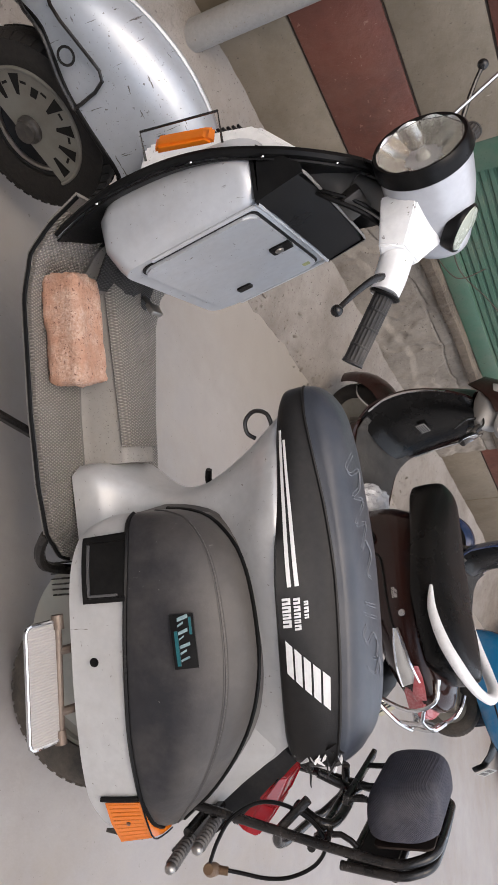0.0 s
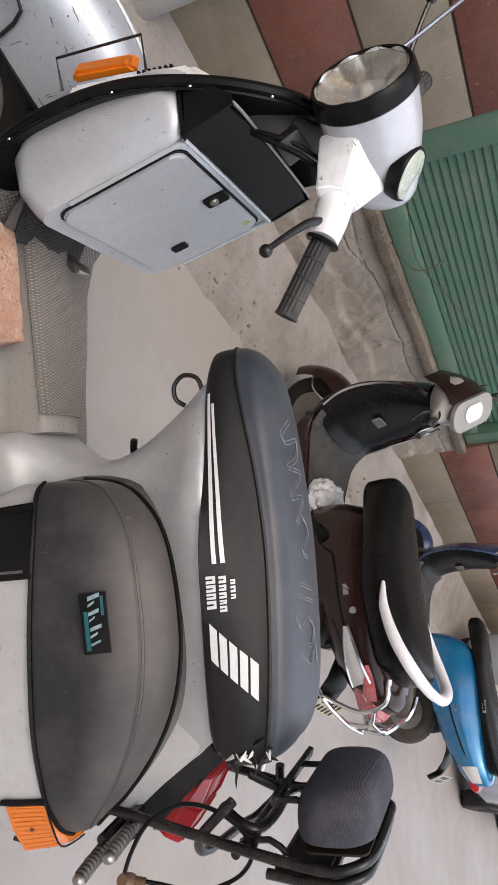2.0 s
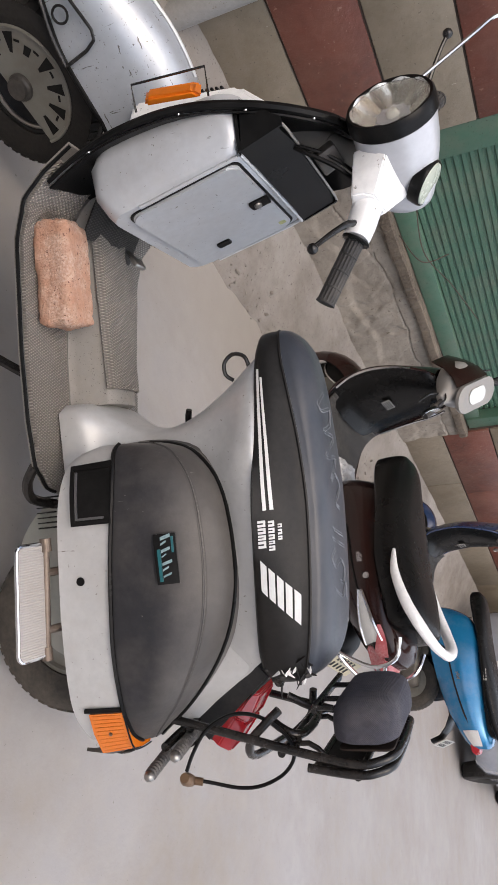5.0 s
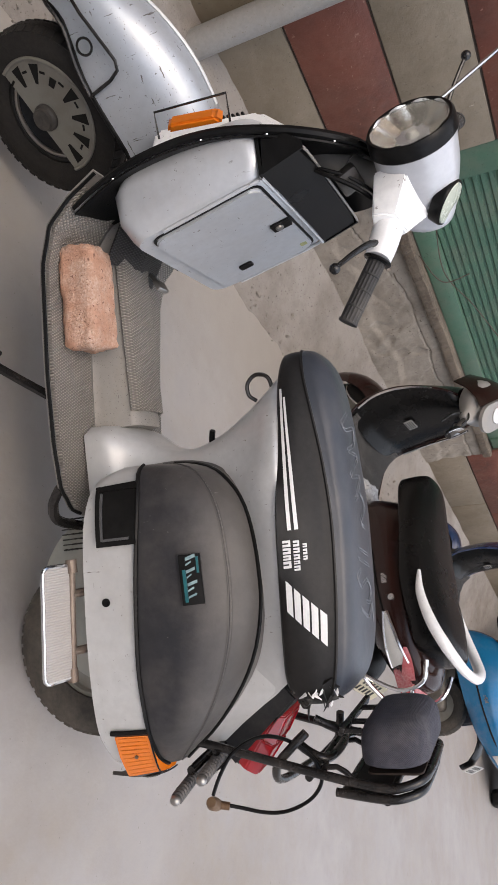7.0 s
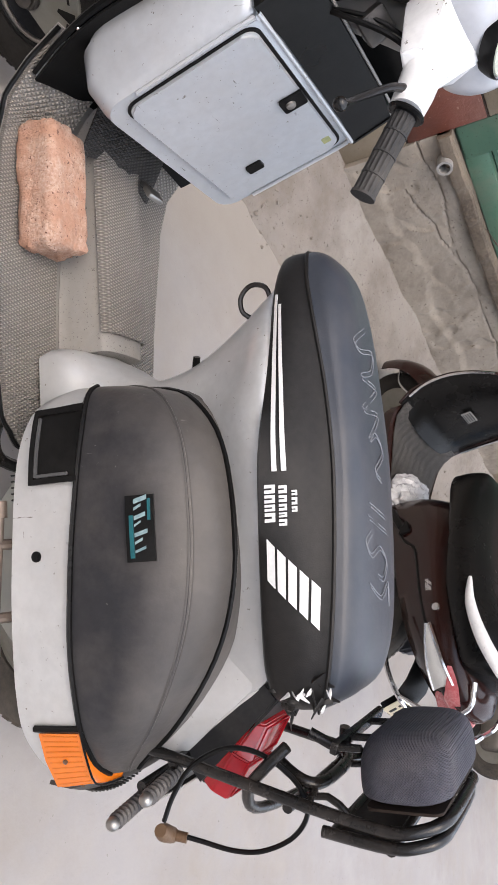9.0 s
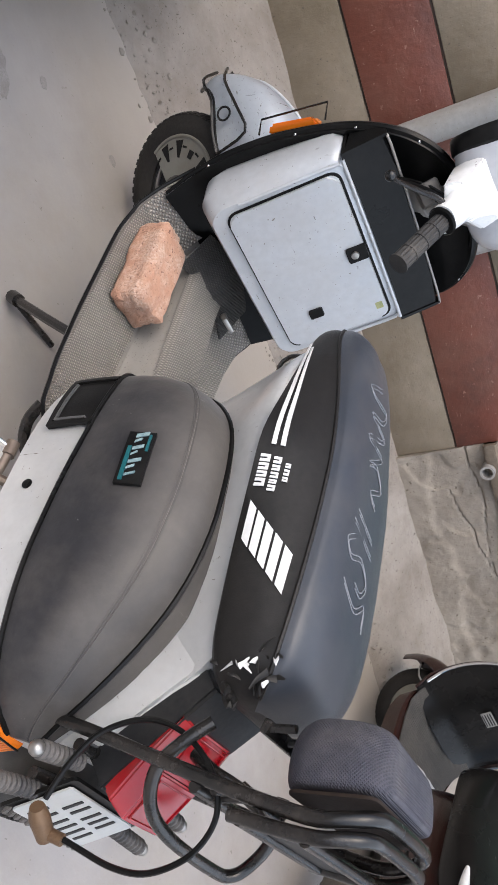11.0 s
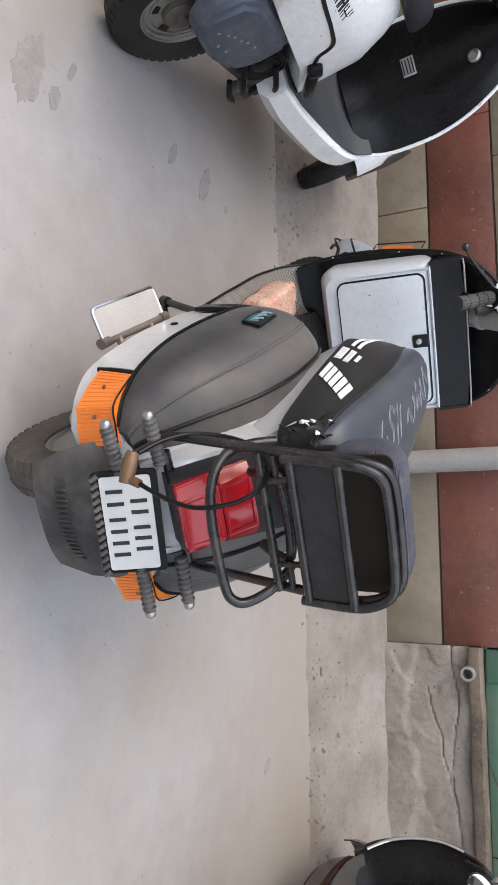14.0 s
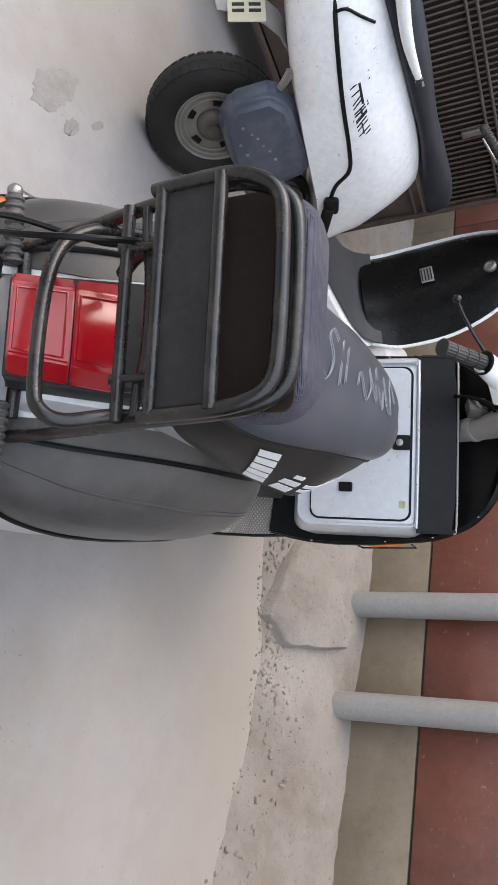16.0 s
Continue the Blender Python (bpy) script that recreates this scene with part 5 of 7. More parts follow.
# the cap is solid; black slabs on it give the shade of its wedge slots
slot_at = [arc[0] + (arc[-1] - arc[0]) * (k + 0.55) / 7.1 for k in range(7)]
slab(bm, rim_line, 0.006, CAP)
part("wheel_cap", bm, RIM_GREY, fwheel, "broken olive-grey slotted wheel cap")
part("cap_rim", tube(bmesh.new(), [CAP @ Vector((0.140 * math.cos(a), 0.140 * math.sin(a), 0.006)) for a in arc[::3]], 0.005, 8, 2), RIM_GREY, fwheel)
bm = lathe(bmesh.new(), [(0, 0), (0.034, 0), (0.033, 0.010), (0.027, 0.015), (0.026, 0.024), (0.016, 0.026), (0, 0.020)], CAP @ Matrix.Translation((0, 0, 0.004)), 24)
part("cap_boss", bm, OILED, fwheel, "dark centre boss")
part("rim_ring", tube(bmesh.new(), [Vector((0.106 * math.cos(a), 0.106 * math.sin(a), 0.024)) for a in (2 * math.pi * k / 32 for k in range(32))], 0.006, 8, 2, closed=True), STEEL, fwheel, "dull steel inner rim")
for k, a in enumerate(slot_at):
    turn = Matrix.Rotation(a, 4, "Z") @ Matrix.Translation((0, 0, 0.0415))
    if k != 4:
        part("slot", slab(bmesh.new(), [(0.080, -0.004), (0.128, -0.019), (0.128, 0.010), (0.082, 0.004)], 0.0012, turn), BLACK, fwheel)
    else:
        part("slot", slab(bmesh.new(), [(0.086, -0.008), (0.110, -0.012), (0.110, 0.008), (0.086, 0.008)], 0.0012, turn), BLACK, fwheel)
    part("slot", slab(bmesh.new(), [(0.108, -0.009), (0.114, -0.009), (0.114, 0.007), (0.108, 0.007)], 0.0012, Matrix.Rotation(a + 0.285, 4, "Z") @ Matrix.Translation((0, 0, 0.0415))), BLACK, fwheel)
CROWN = crom([(0.262, 0.135), (0.264, 0.195), (0.222, 0.280), (0.148, 0.340), (0.070, 0.380), (-0.01, 0.406), (-0.107, 0.418), (-0.20, 0.412), (-0.27, 0.37)], 3)
EDGE = crom([(0.240, 0.110), (0.222, 0.140), (0.175, 0.166), (0.115, 0.166), (0.05, 0.165), (-0.02, 0.174), (-0.10, 0.189), (-0.17, 0.19), (-0.215, 0.14)], 3)
WIDE = crom([(0.045,), (0.080,), (0.098,), (0.106,), (0.110,), (0.110,), (0.107,), (0.10,), (0.09,)], 3)
bm = bmesh.new()
rows = []
for c, e, w in zip(CROWN, EDGE, WIDE):
    half = [(1.0, 0.0), (1.02, 0.2), (1.01, 0.42), (0.95, 0.62), (0.80, 0.80), (0.58, 0.92), (0.30, 0.985), (0.0, 1.0)]
    side = [(f * w[0], e + (c - e) * u) for f, u in half]
    rows.append([Vector((p[0], -y, p[1])) for y, p in side] + [Vector((p[0], y, p[1])) for y, p in side[-2::-1]])
shell(bm, rows, 0.006)
fender = part("front_mudguard", bm, SILVER_WORN, scooter, "scratched silver front mudguard", m=WC, sharp=60)
bm = bmesh.new()
for s in (1, -1):
    tube(bm, [r[0 if s < 0 else -1] for r in rows[::2]], 0.006, 6, 2)
part("mudguard_trim", bm, BLACK, fender, "black rubber edge")
for s in (1, -1):
    i = 0 if s < 0 else -1
    j = 2 if s < 0 else -3
    o = Vector((0.008, s * 0.012, 0))
    bm = tube(bmesh.new(), [rows[14][i] + o, rows[11][i] + o, rows[7][i] + o, rows[3][i] + o + Vector((0.01, 0, 0)), rows[1][7] + Vector((0.03, s * 0.015, 0))], 0.0042, 6, 3)
    tube(bm, [rows[14][i] + o, rows[13][j] + o * 1.2, rows[10][j] + o * 1.2, rows[6][j] + o * 1.2, rows[2][7] + Vector((0.03, s * 0.012, 0.01))], 0.0042, 6, 3)
    part("mudguard_rail", bm, BLACK_TUBE, fender, "black wire mudguard rail")
    c = (rows[10][i] + rows[10][j]) / 2 + Vector((0.012, s * 0.016, 0))
    part("reflector_ring", tube(bmesh.new(), [c + Vector((0.018 * math.cos(a), 0, 0.018 * math.sin(a))) for a in (math.pi * k / 8 for k in range(16))], 0.003, 6, 1, closed=True), BLACK_TUBE, fender)
bm = tube(bmesh.new(), [r[7] + Vector((0.002, 0, 0.002)) for r in rows[5:19]], 0.005, 6, 1)
part("crest", bm, SILVER, fender, "raised silver crest")
bm = tube(bmesh.new(), [(0.455, 0.06, 0.262), (0.43, 0.02, 0.32), (0.33, -0.01, 0.50), (0.21, 0.0, 0.75)], [0.03, 0.03, 0.028, 0.028], 12, 4)
part("fork", bm, STEEL, scooter, "dull steel fork leg")

# rear wheel, engine block, stand
wheel(scooter, pose(-0.932, 0.036, 0.213, -90, 0, 0), 0.216, 0.098, 0.125, RIM_GREY, "rear_wheel", slots=0, dish=0.02, hub_r=0.035, hub_mat=STEEL, tyre_mat=TYRE_DUSTY)
bm = bmesh.new()
lathe(bm, [(0.0, 0.0), (0.197, 0.0), (0.204, 0.006), (0.203, 0.014), (0.185, 0.018), (0.12, 0.026), (0, 0.026)], pose(-0.815, 0.092, 0.310, -90, 0, 0), 44)
part("spare_carrier", bm, material("dull_green_grey_paint", (0.36, 0.375, 0.34), 0.5, 0.1, (0.30, 0.31, 0.28), 5, 0.5, 0.05, 120, DUST, 5, 0.5), scooter, "dull green-grey round housing beside the wheel")
bm = bmesh.new()
rbox(bm, 0.34, 0.16, 0.18, 0.04, pose(-0.74, -0.14, 0.27, 0, 6, 0), 3)
part("engine", bm, STEEL, scooter, "dull alloy engine casing")
bm = bmesh.new()
tube(bm, [(-0.46, -0.10, 0.25), (-0.50, -0.17, 0.10), (-0.51, -0.20, 0.022)], 0.011, 8, 3)
tube(bm, [(-0.46, -0.12, 0.25), (-0.46, 0.12, 0.25)], 0.011, 8, 1)
part("centre_stand", bm, BLACK_TUBE, scooter)
bm = bmesh.new()
tube(bm, [(-0.345, 0.20, 0.268), (-0.27, 0.21, 0.16), (-0.165, 0.225, 0.014)], 0.0115, 8, 3)
tube(bm, [(-0.18, 0.223, 0.035), (-0.158, 0.226, 0.006)], 0.017, 10, 1)
tube(bm, [(-0.165, 0.222, 0.012), (-0.165, 0.06, 0.008)], 0.008, 8, 1)
part("side_stand", bm, BLACK_TUBE, scooter, "black prop stand with a rubber end")
bm = bmesh.new()
for k in range(7):
    rbox(bm, 0.004, 0.02, 0.10, 0.002, pose(-0.62 - 0.012 * k, 0.11, 0.24))
tube(bm, [(-0.55, 0.22, 0.27), (-0.585, 0.21, 0.24), (-0.62, 0.17, 0.22), (-0.64, 0.1, 0.24)], 0.012, 8, 4)
part("frame_rail", bm, BLACK_TUBE, scooter)
# passenger step on the cowl
OILY_BROWN = material("rusty_brown_steel", (0.19, 0.145, 0.115), 0.45, 0.5, (0.12, 0.09, 0.07), 14, 0.6, 0.15, 110, DUST, 8, 0.3)
bm = bmesh.new()
M0 = Matrix(((-1, 0, 0, -0.835), (0, 1, 0, 0.324), (0, 0, -1, 0.309), (0, 0, 0, 1))) @ pose(0, 0, 0, 13, -5, 0)
slab(bm, rounded(0.235, 0.075, 0.014, 4), 0.005, M0)
step = part("foot_step", bm, pattern(material("ribbed_step_pad", (0.47, 0.445, 0.42), 0.5, 0.2, (0.38, 0.36, 0.33), 5, 0.5, 0, 60, DUST, 5, 0.5), "rib", 60, 0.0008, 0.05), scooter, "folding ribbed passenger step")
tube_pts = [(M0 @ Vector((x, y, 0.0025))) for x, y in rounded(0.235, 0.075, 0.014, 3)]
part("step_rim", tube(bmesh.new(), tube_pts, 0.0045, 8, 1, closed=True), CHROME, step, "bright steel rim")
bm = bmesh.new()
tube(bm, [(-0.715, 0.285, 0.326), (-0.955, 0.284, 0.302)], 0.009, 10, 1)
for x, z in ((-0.722, 0.326), (-0.948, 0.303)):
    tube(bm, [(x - 0.014, 0.285, z), (x + 0.014, 0.285, z)], 0.0125, 10, 1)
for x, z in ((-0.78, 0.32), (-0.90, 0.308)):
    tube(bm, [(x, 0.285, z), (x, 0.24, z + 0.02)], 0.009, 8, 1)
part("step_hinge", bm, OILY_BROWN, step, "rusty brown hinge rod")

# tail: body end, housing, lamp, number plate, mudflap
bm = bmesh.new()
loft(bm, [[(-0.90, y, z) for y, z in ((0.10, 0.46), (0.105, 0.60), (0.10, 0.70), (-0.10, 0.70), (-0.105, 0.60), (-0.10, 0.46))], [(-1.04, y, z) for y, z in ((0.125, 0.46), (0.115, 0.60), (0.098, 0.695), (-0.098, 0.695), (-0.115, 0.60), (-0.125, 0.46))],
          [(-1.10, y, z) for y, z in ((0.118, 0.46), (0.105, 0.56), (0.09, 0.615), (-0.09, 0.615), (-0.105, 0.56), (-0.118, 0.46))], [(-1.155, y, z) for y, z in ((0.10, 0.46), (0.092, 0.51), (0.082, 0.545), (-0.082, 0.545), (-0.092, 0.51), (-0.10, 0.46))]])
bmesh.ops.bevel(bm, geom=list(bm.edges), offset=0.008, segments=2, affect="EDGES")
tail = part("tail_body", bm, SILVER_BEIGE, scooter, "pale silver tail of the body", sharp=60)
bm = bmesh.new()
A = [(-1.030, 0.092, 0.700), (-1.030, -0.092, 0.700), (-1.178, -0.078, 0.535), (-1.178, 0.078, 0.535)]
B = [(x - 0.030, y * 0.93, z + 0.020) for x, y, z in A]
loft(bm, [[(x + 0.03, y, z - 0.03) for x, y, z in A], A, B])
bmesh.ops.bevel(bm, geom=list(bm.edges), offset=0.005, segments=2, affect="EDGES")
housing = part("tail_housing", bm, SLATE, tail, "charcoal plastic lamp housing")
P, Q = Vector((-1.104, 0, 0.680)), Vector((-1.205, 0, 0.556))
for nm, u0, u1, d0, d1, lab in (("tail_lamp", 0.02, 0.46, 0.003, 0.028, "large red tail lamp lens"), ("stop_lamp", 0.47, 0.98, 0.028, 0.046, "lower half of the red tail lamp")):
    bm = bmesh.new()
    a, b = P.lerp(Q, u0), P.lerp(Q, u1)
    o = Vector((-0.75, 0, 0.66))
    wa, wb = 0.080 - 0.012 * u0, 0.080 - 0.012 * u1
    def row(c, w, d):
        return [c + Vector((0, w, 0)) + o * d, c + Vector((0, -w, 0)) + o * d]
    loft(bm, [[*row(a, wa, -0.012), *row(b, wb, -0.012)[::-1]], [*row(a, wa, max(d0 - 0.026, -0.008)), *row(b, wb, max(d1 - 0.026, -0.008))[::-1]], [*row(a, wa * 0.70, d0), *row(b, wb * 0.70, d1)[::-1]]])
    bmesh.ops.bevel(bm, geom=list(bm.edges), offset=0.003, segments=2, affect="EDGES")
    lens_ = part(nm, bm, RED, housing, lab)
    c0, c1, c2, c3 = *row(a.lerp(b, 0.12), wa * 0.60, d0 + 0.001 + (d1 - d0) * 0.12), *row(a.lerp(b, 0.90), wb * 0.60, d0 + 0.001 + (d1 - d0) * 0.90)[::-1]
    part("lens_rim", tube(bmesh.new(), [c0, c1, c2, c3], 0.0018, 6, 1, closed=True), RED, lens_)
bm = bmesh.new()
rows = []
for x, z, w in ((-1.06, 0.50, 0.12), (-1.12, 0.47, 0.135), (-1.17, 0.43, 0.148), (-1.205, 0.38, 0.150), (-1.22, 0.33, 0.140), (-1.225, 0.26, 0.115)):
    rows.append([Vector((x + 0.022 * abs(k / 5 - 1) ** 3 - (0.012 if z < 0.44 else 0), w * (k / 5 - 1), z)) for k in range(11)])
shell(bm, rows, 0.008)
flap = part("mudflap", bm, RUBBER, scooter, "dusty grey rubber mudflap", sharp=60)
for k in range(18):
    part("ridge", rbox(bmesh.new(), 0.004, 0.004, 0.03, 0.001, pose(-1.242 + 0.02 * ((k - 8.5) / 9.5) ** 2, (k - 8.5) * 0.0105, 0.325, 0, -8, 0)), RUBBER, flap)
PM = Matrix.Translation((-1.232, 0.001, 0.470)) @ Matrix(((0, 0.40, -0.917, 0), (-1, 0, 0, 0), (0, 0.917, 0.40, 0), (0, 0, 0, 1))) @ pose(0, 0, 0, 0, 0, -5)
bm = slab(bmesh.new(), rounded(0.196, 0.096, 0.006, 3), 0.003, PM)
plate = part("number_plate", bm, PLATE, scooter, "white number plate with two rows of dark marks")
for row, xs in ((0.022, (-0.055, -0.03, 0.005, 0.03, 0.055)), (-0.022, (-0.078, -0.05, -0.015, 0.012, 0.039, 0.066))):
    for x in xs:
        bm = slab(bmesh.new(), [(x * 0.92, row - 0.016), (x * 0.92 + 0.0075, row - 0.016), (x * 0.92 + 0.0075, row + 0.016), (x * 0.92, row + 0.016)], 0.0015, PM @ Matrix.Translation((0, 0, 0.0028)))
        part("plate_bar", bm, INK, plate)
bm = slab(bmesh.new(), rounded(0.215, 0.125, 0.008, 3), 0.006, PM @ Matrix.Translation((0, -0.002, -0.008)))
part("plate_holder", bm, BLACK, plate)
for k in range(14):
    part("coil_turn", tube(bmesh.new(), [PM @ Vector((-0.1 + 0.0155 * k, -0.050, -0.002)), PM @ Vector((-0.090 + 0.0155 * k, -0.064, -0.004))], 0.0055, 6, 1), COIL, plate)

# carrier: bumper bars, lamp guard, backrest frame
carrier = part("rear_carrier", tube(bmesh.new(), [(-1.125, 0.142, 0.47), (-1.145, 0.142, 0.56), (-1.175, 0.140, 0.68), (-1.205, 0.137, 0.80), (-1.225, 0.134, 0.90), (-1.222, 0.125, 0.945), (-1.215, 0.105, 0.972), (-1.212, 0.06, 0.98),
                                                       (-1.212, -0.06, 0.98), (-1.215, -0.105, 0.972), (-1.222, -0.125, 0.945), (-1.225, -0.134, 0.90), (-1.205, -0.137, 0.80), (-1.175, -0.140, 0.68), (-1.145, -0.142, 0.56), (-1.125, -0.142, 0.47)], 0.0095, 10, 5), BLACK_TUBE, scooter, "black tubular rear carrier and backrest frame")


def bar(name, pts, r=0.009, mat=BLACK_TUBE, n=5, label=""):
    return part(name, tube(bmesh.new(), pts, r, 10, n), mat, carrier, label)


bar("second_hoop", [(-1.232, 0.138, 0.80), (-1.246, 0.135, 0.90), (-1.243, 0.125, 0.943), (-1.238, 0.105, 0.966), (-1.236, 0.06, 0.972), (-1.236, -0.06, 0.972), (-1.238, -0.105, 0.966), (-1.243, -0.125, 0.943), (-1.246, -0.135, 0.90), (-1.232, -0.138, 0.80)])
bar("cross_bar", [(-1.236, 0.137, 0.814), (-1.236, -0.137, 0.814)], 0.0085, n=1)
bar("cross_bar", [(-1.250, 0.135, 0.90), (-1.250, -0.135, 0.90)], 0.0085, n=1)
bar("lamp_guard", [(-1.120, 0.123, 0.745), (-1.150, 0.130, 0.71), (-1.185, 0.125, 0.675), (-1.225, 0.09, 0.658), (-1.248, 0.02, 0.655), (-1.262, -0.10, 0.664), (-1.262, -0.132, 0.678), (-1.246, -0.142, 0.70), (-1.21, -0.132, 0.735), (-1.15, -0.123, 0.75)], 0.0095)
bar("cross_bar", [(-1.205, 0.138, 0.745), (-1.205, -0.138, 0.745)], 0.0085, n=1)
bar("inner_tube", [(-1.150, 0.075, 0.70), (-1.172, 0.085, 0.735), (-1.185, 0.082, 0.765), (-1.190, 0.04, 0.776), (-1.190, -0.04, 0.776), (-1.185, -0.082, 0.765), (-1.172, -0.085, 0.735), (-1.150, -0.075, 0.70)], 0.010, n=4, label="inner carrier hoop")
for s in (1, -1):
    bar("bracket", [(-1.208, s * 0.084, 0.735), (-1.202, s * 0.084, 0.79), (-1.224, s * 0.084, 0.82)], 0.006, n=2)
    bar("bracket", [(-1.206, s * 0.134, 0.772), (-1.195, s * 0.082, 0.768)], 0.0065, n=1)
for z, x in ((0.533, -1.19), (0.467, -1.232)):
    bar("bumper_bar", [(x + 0.03, 0.12, z), (x + 0.035, 0, z), (x + 0.03, -0.12, z)], 0.010, n=3)
    for s in (1, -1):
        bm = bmesh.new()
        a, b = Vector((x + 0.012, s * 0.10, z - 0.004)), Vector((x, s * 0.198, z))
        line = [a.lerp(b, k / 36) for k in range(37)]
        tube(bm, line, [0.0108 + 0.0032 * (k % 4 in (1, 2)) for k in range(37)], 12, 1)
        part("wound_sleeve", bm, COIL, carrier, "wound grey rubber sleeve")
        bm = bmesh.new()
        bmesh.ops.create_uvsphere(bm, u_segments=12, v_segments=8, radius=0.0115, matrix=Matrix.Translation(b + (b - a).normalized() * 0.004))
        part("end_cap", bm, STEEL, carrier)
bm = bmesh.new()
slab(bm, rounded(0.275, 0.082, 0.004, 2), 0.003, Matrix.Translation((-1.238, 0, 0.857)) @ Matrix(((0, -0.12, -1, 0), (1, 0, 0, 0), (0, 1, -0.12, 0), (0, 0, 0, 1))))
part("back_plate", bm, SLATE, carrier, "charcoal sheet between the bars")
bm = bmesh.new()
slab(bm, rounded(0.262, 0.112, 0.016, 4), 0.004, Matrix.Translation((-1.196, 0, 0.921)) @ Matrix(((0, 0, -1, 0), (1, 0, 0, 0), (0, 1, 0, 0), (0, 0, 0, 1))))
part("back_board", bm, DARK_BROWN, carrier, "dark brown board behind the pad")
# padded backrest in a knitted cloth
bm = bmesh.new()
rings = []
for x, w, h, c in crom([(-1.190, 0.24, 0.11, 0.918), (-1.186, 0.266, 0.130, 0.918), (-1.168, 0.274, 0.136, 0.919), (-1.14, 0.27, 0.134, 0.920), (-1.118, 0.252, 0.124, 0.920), (-1.106, 0.22, 0.10, 0.919), (-1.100, 0.16, 0.06, 0.918)], 3):
    ring = []
    for y, z in rounded(w, h, min(0.05, 0.42 * h), 7, 0, c):
        d = 0.004 * sheet_noise(y * 6, z * 6 + x * 9, 2.0, 4)
        ring.append(Vector((x + d, y * (1 + d * 3), z + d)))
    rings.append(ring)
loft(bm, rings)
part("backrest_pad", bm, CLOTH, carrier, "backrest pad in dark navy knitted cloth", sharp=70)
bm = bmesh.new()
rbox(bm, 0.02, 0.24, 0.012, 0.003, pose(-1.12, 0, 0.82, 0, -20, 0))
for y in (-0.05, 0.05, 0.11):
    tube(bm, [(-1.12, y, 0.82), (-1.12, y, 0.86)], 0.006, 8, 1)
part("pad_bracket", bm, BLACK_TUBE, carrier)

# cable lock looped on the carrier
cable = thing("cable_lock", pose(0.3123, 1.1203, -0.0015, 3.5, 0, 119), "dark cable lock with a rusty brass head looped on the carrier", "lock")
bm = tube(bmesh.new(), [(-1.272, 0.115, 0.525), (-1.285, 0.10, 0.565), (-1.30, 0.085, 0.62), (-1.298, 0.075, 0.67), (-1.27, 0.075, 0.725), (-1.225, 0.085, 0.755), (-1.175, 0.105, 0.745), (-1.135, 0.122, 0.70), (-1.125, 0.135, 0.645), (-1.15, 0.15, 0.59), (-1.195, 0.155, 0.555), (-1.24, 0.15, 0.53)], 0.0042, 8, 6)
part("cable", bm, BLACK, cable)
bm = bmesh.new()
tube(bm, [(-1.252, 0.158, 0.527), (-1.262, 0.14, 0.522), (-1.278, 0.108, 0.515)], [0.010, 0.0145, 0.013], 14, 3)
tube(bm, [(-1.272, 0.118, 0.51), (-1.28, 0.108, 0.545)], [0.009, 0.0085], 10, 2)
part("lock_head", bm, RUST_BRASS, cable, "rusty brass lock cylinder")

# brick on the floorboard
bm = bmesh.new()
rbox(bm, 0.236, 0.112, 0.088, 0.016, Matrix(), 3)
bmesh.ops.subdivide_edges(bm, edges=[e for e in bm.edges if e.calc_length() > 0.03], cuts=15, use_grid_fill=True)
for v in bm.verts:
    d = 0.006 * noise.noise(v.co * 26) + 0.0045 * noise.noise(v.co * 75) - 0.009 * max(0, noise.noise(v.co * 95) - 0.22)
    v.co += v.co.normalized() * d
    if abs(v.co.x) > 0.09 and v.co.z > 0.01 and v.co.y < 0:
        v.co.z -= 0.012 * noise.noise(v.co * 30 + Vector((3, 1, 2))) + 0.004
S0 = pose(0.3123, 1.1203, -0.0015, 3.5, 0, 119)
tagged(part("brick", bm, BRICK, sharp=50, m=S0 @ pose(-0.122, 0.166, 0.362, 4, -5, 4)), "rough weathered red clay brick lying on the scooter's floorboard", "brick")
# ---- the other parked scooters ----
BROWN = material("dark_brown_metallic", (0.022, 0.0065, 0.005), 0.16, 0.0, (0.015, 0.005, 0.004), 4, 0.5, 0.01, 200, DUST, 4, 0.02, 0.3)
BLUE = material("bright_blue_paint", (0.012, 0.20, 0.42), 0.2, 0.3, (0.010, 0.15, 0.34), 4, 0.5, 0.01, 200, DUST, 5, 0.2, 0.6)
NAVY = material("navy_paint", (0.02, 0.045, 0.13), 0.25, 0.2, (0.015, 0.03, 0.09), 4, 0.5, 0.01, 200, DUST, 5, 0.2, 0.6)
INNER = material("dusty_black_plastic", (0.005, 0.005, 0.005), 0.24, 0, (0.010, 0.0095, 0.009), 4, 0.5, 0.06, 200, DUST, 3, 0.012)
INNER.node_tree.nodes["Principled BSDF"].inputs["Specular IOR Level"].default_value = 0.22
MUFFLER = material("blue_grey_heat_shield", (0.065, 0.08, 0.11), 0.45, 0.1, (0.06, 0.066, 0.08), 6, 0.5, 0.1, 90, (0.3, 0.29, 0.28), 9, 0.4)
OILY = material("oily_alloy", (0.16, 0.145, 0.125), 0.5, 0.5, (0.08, 0.07, 0.06), 14, 0.6, 0.25, 90, (0.05, 0.045, 0.04), 9, 0.6)
CREAM_PLATE = material("cream_number_plate", (0.58, 0.53, 0.38), 0.5, 0, (0.48, 0.43, 0.30), 12, 0.5, 0, 60, DUST, 8, 0.4)

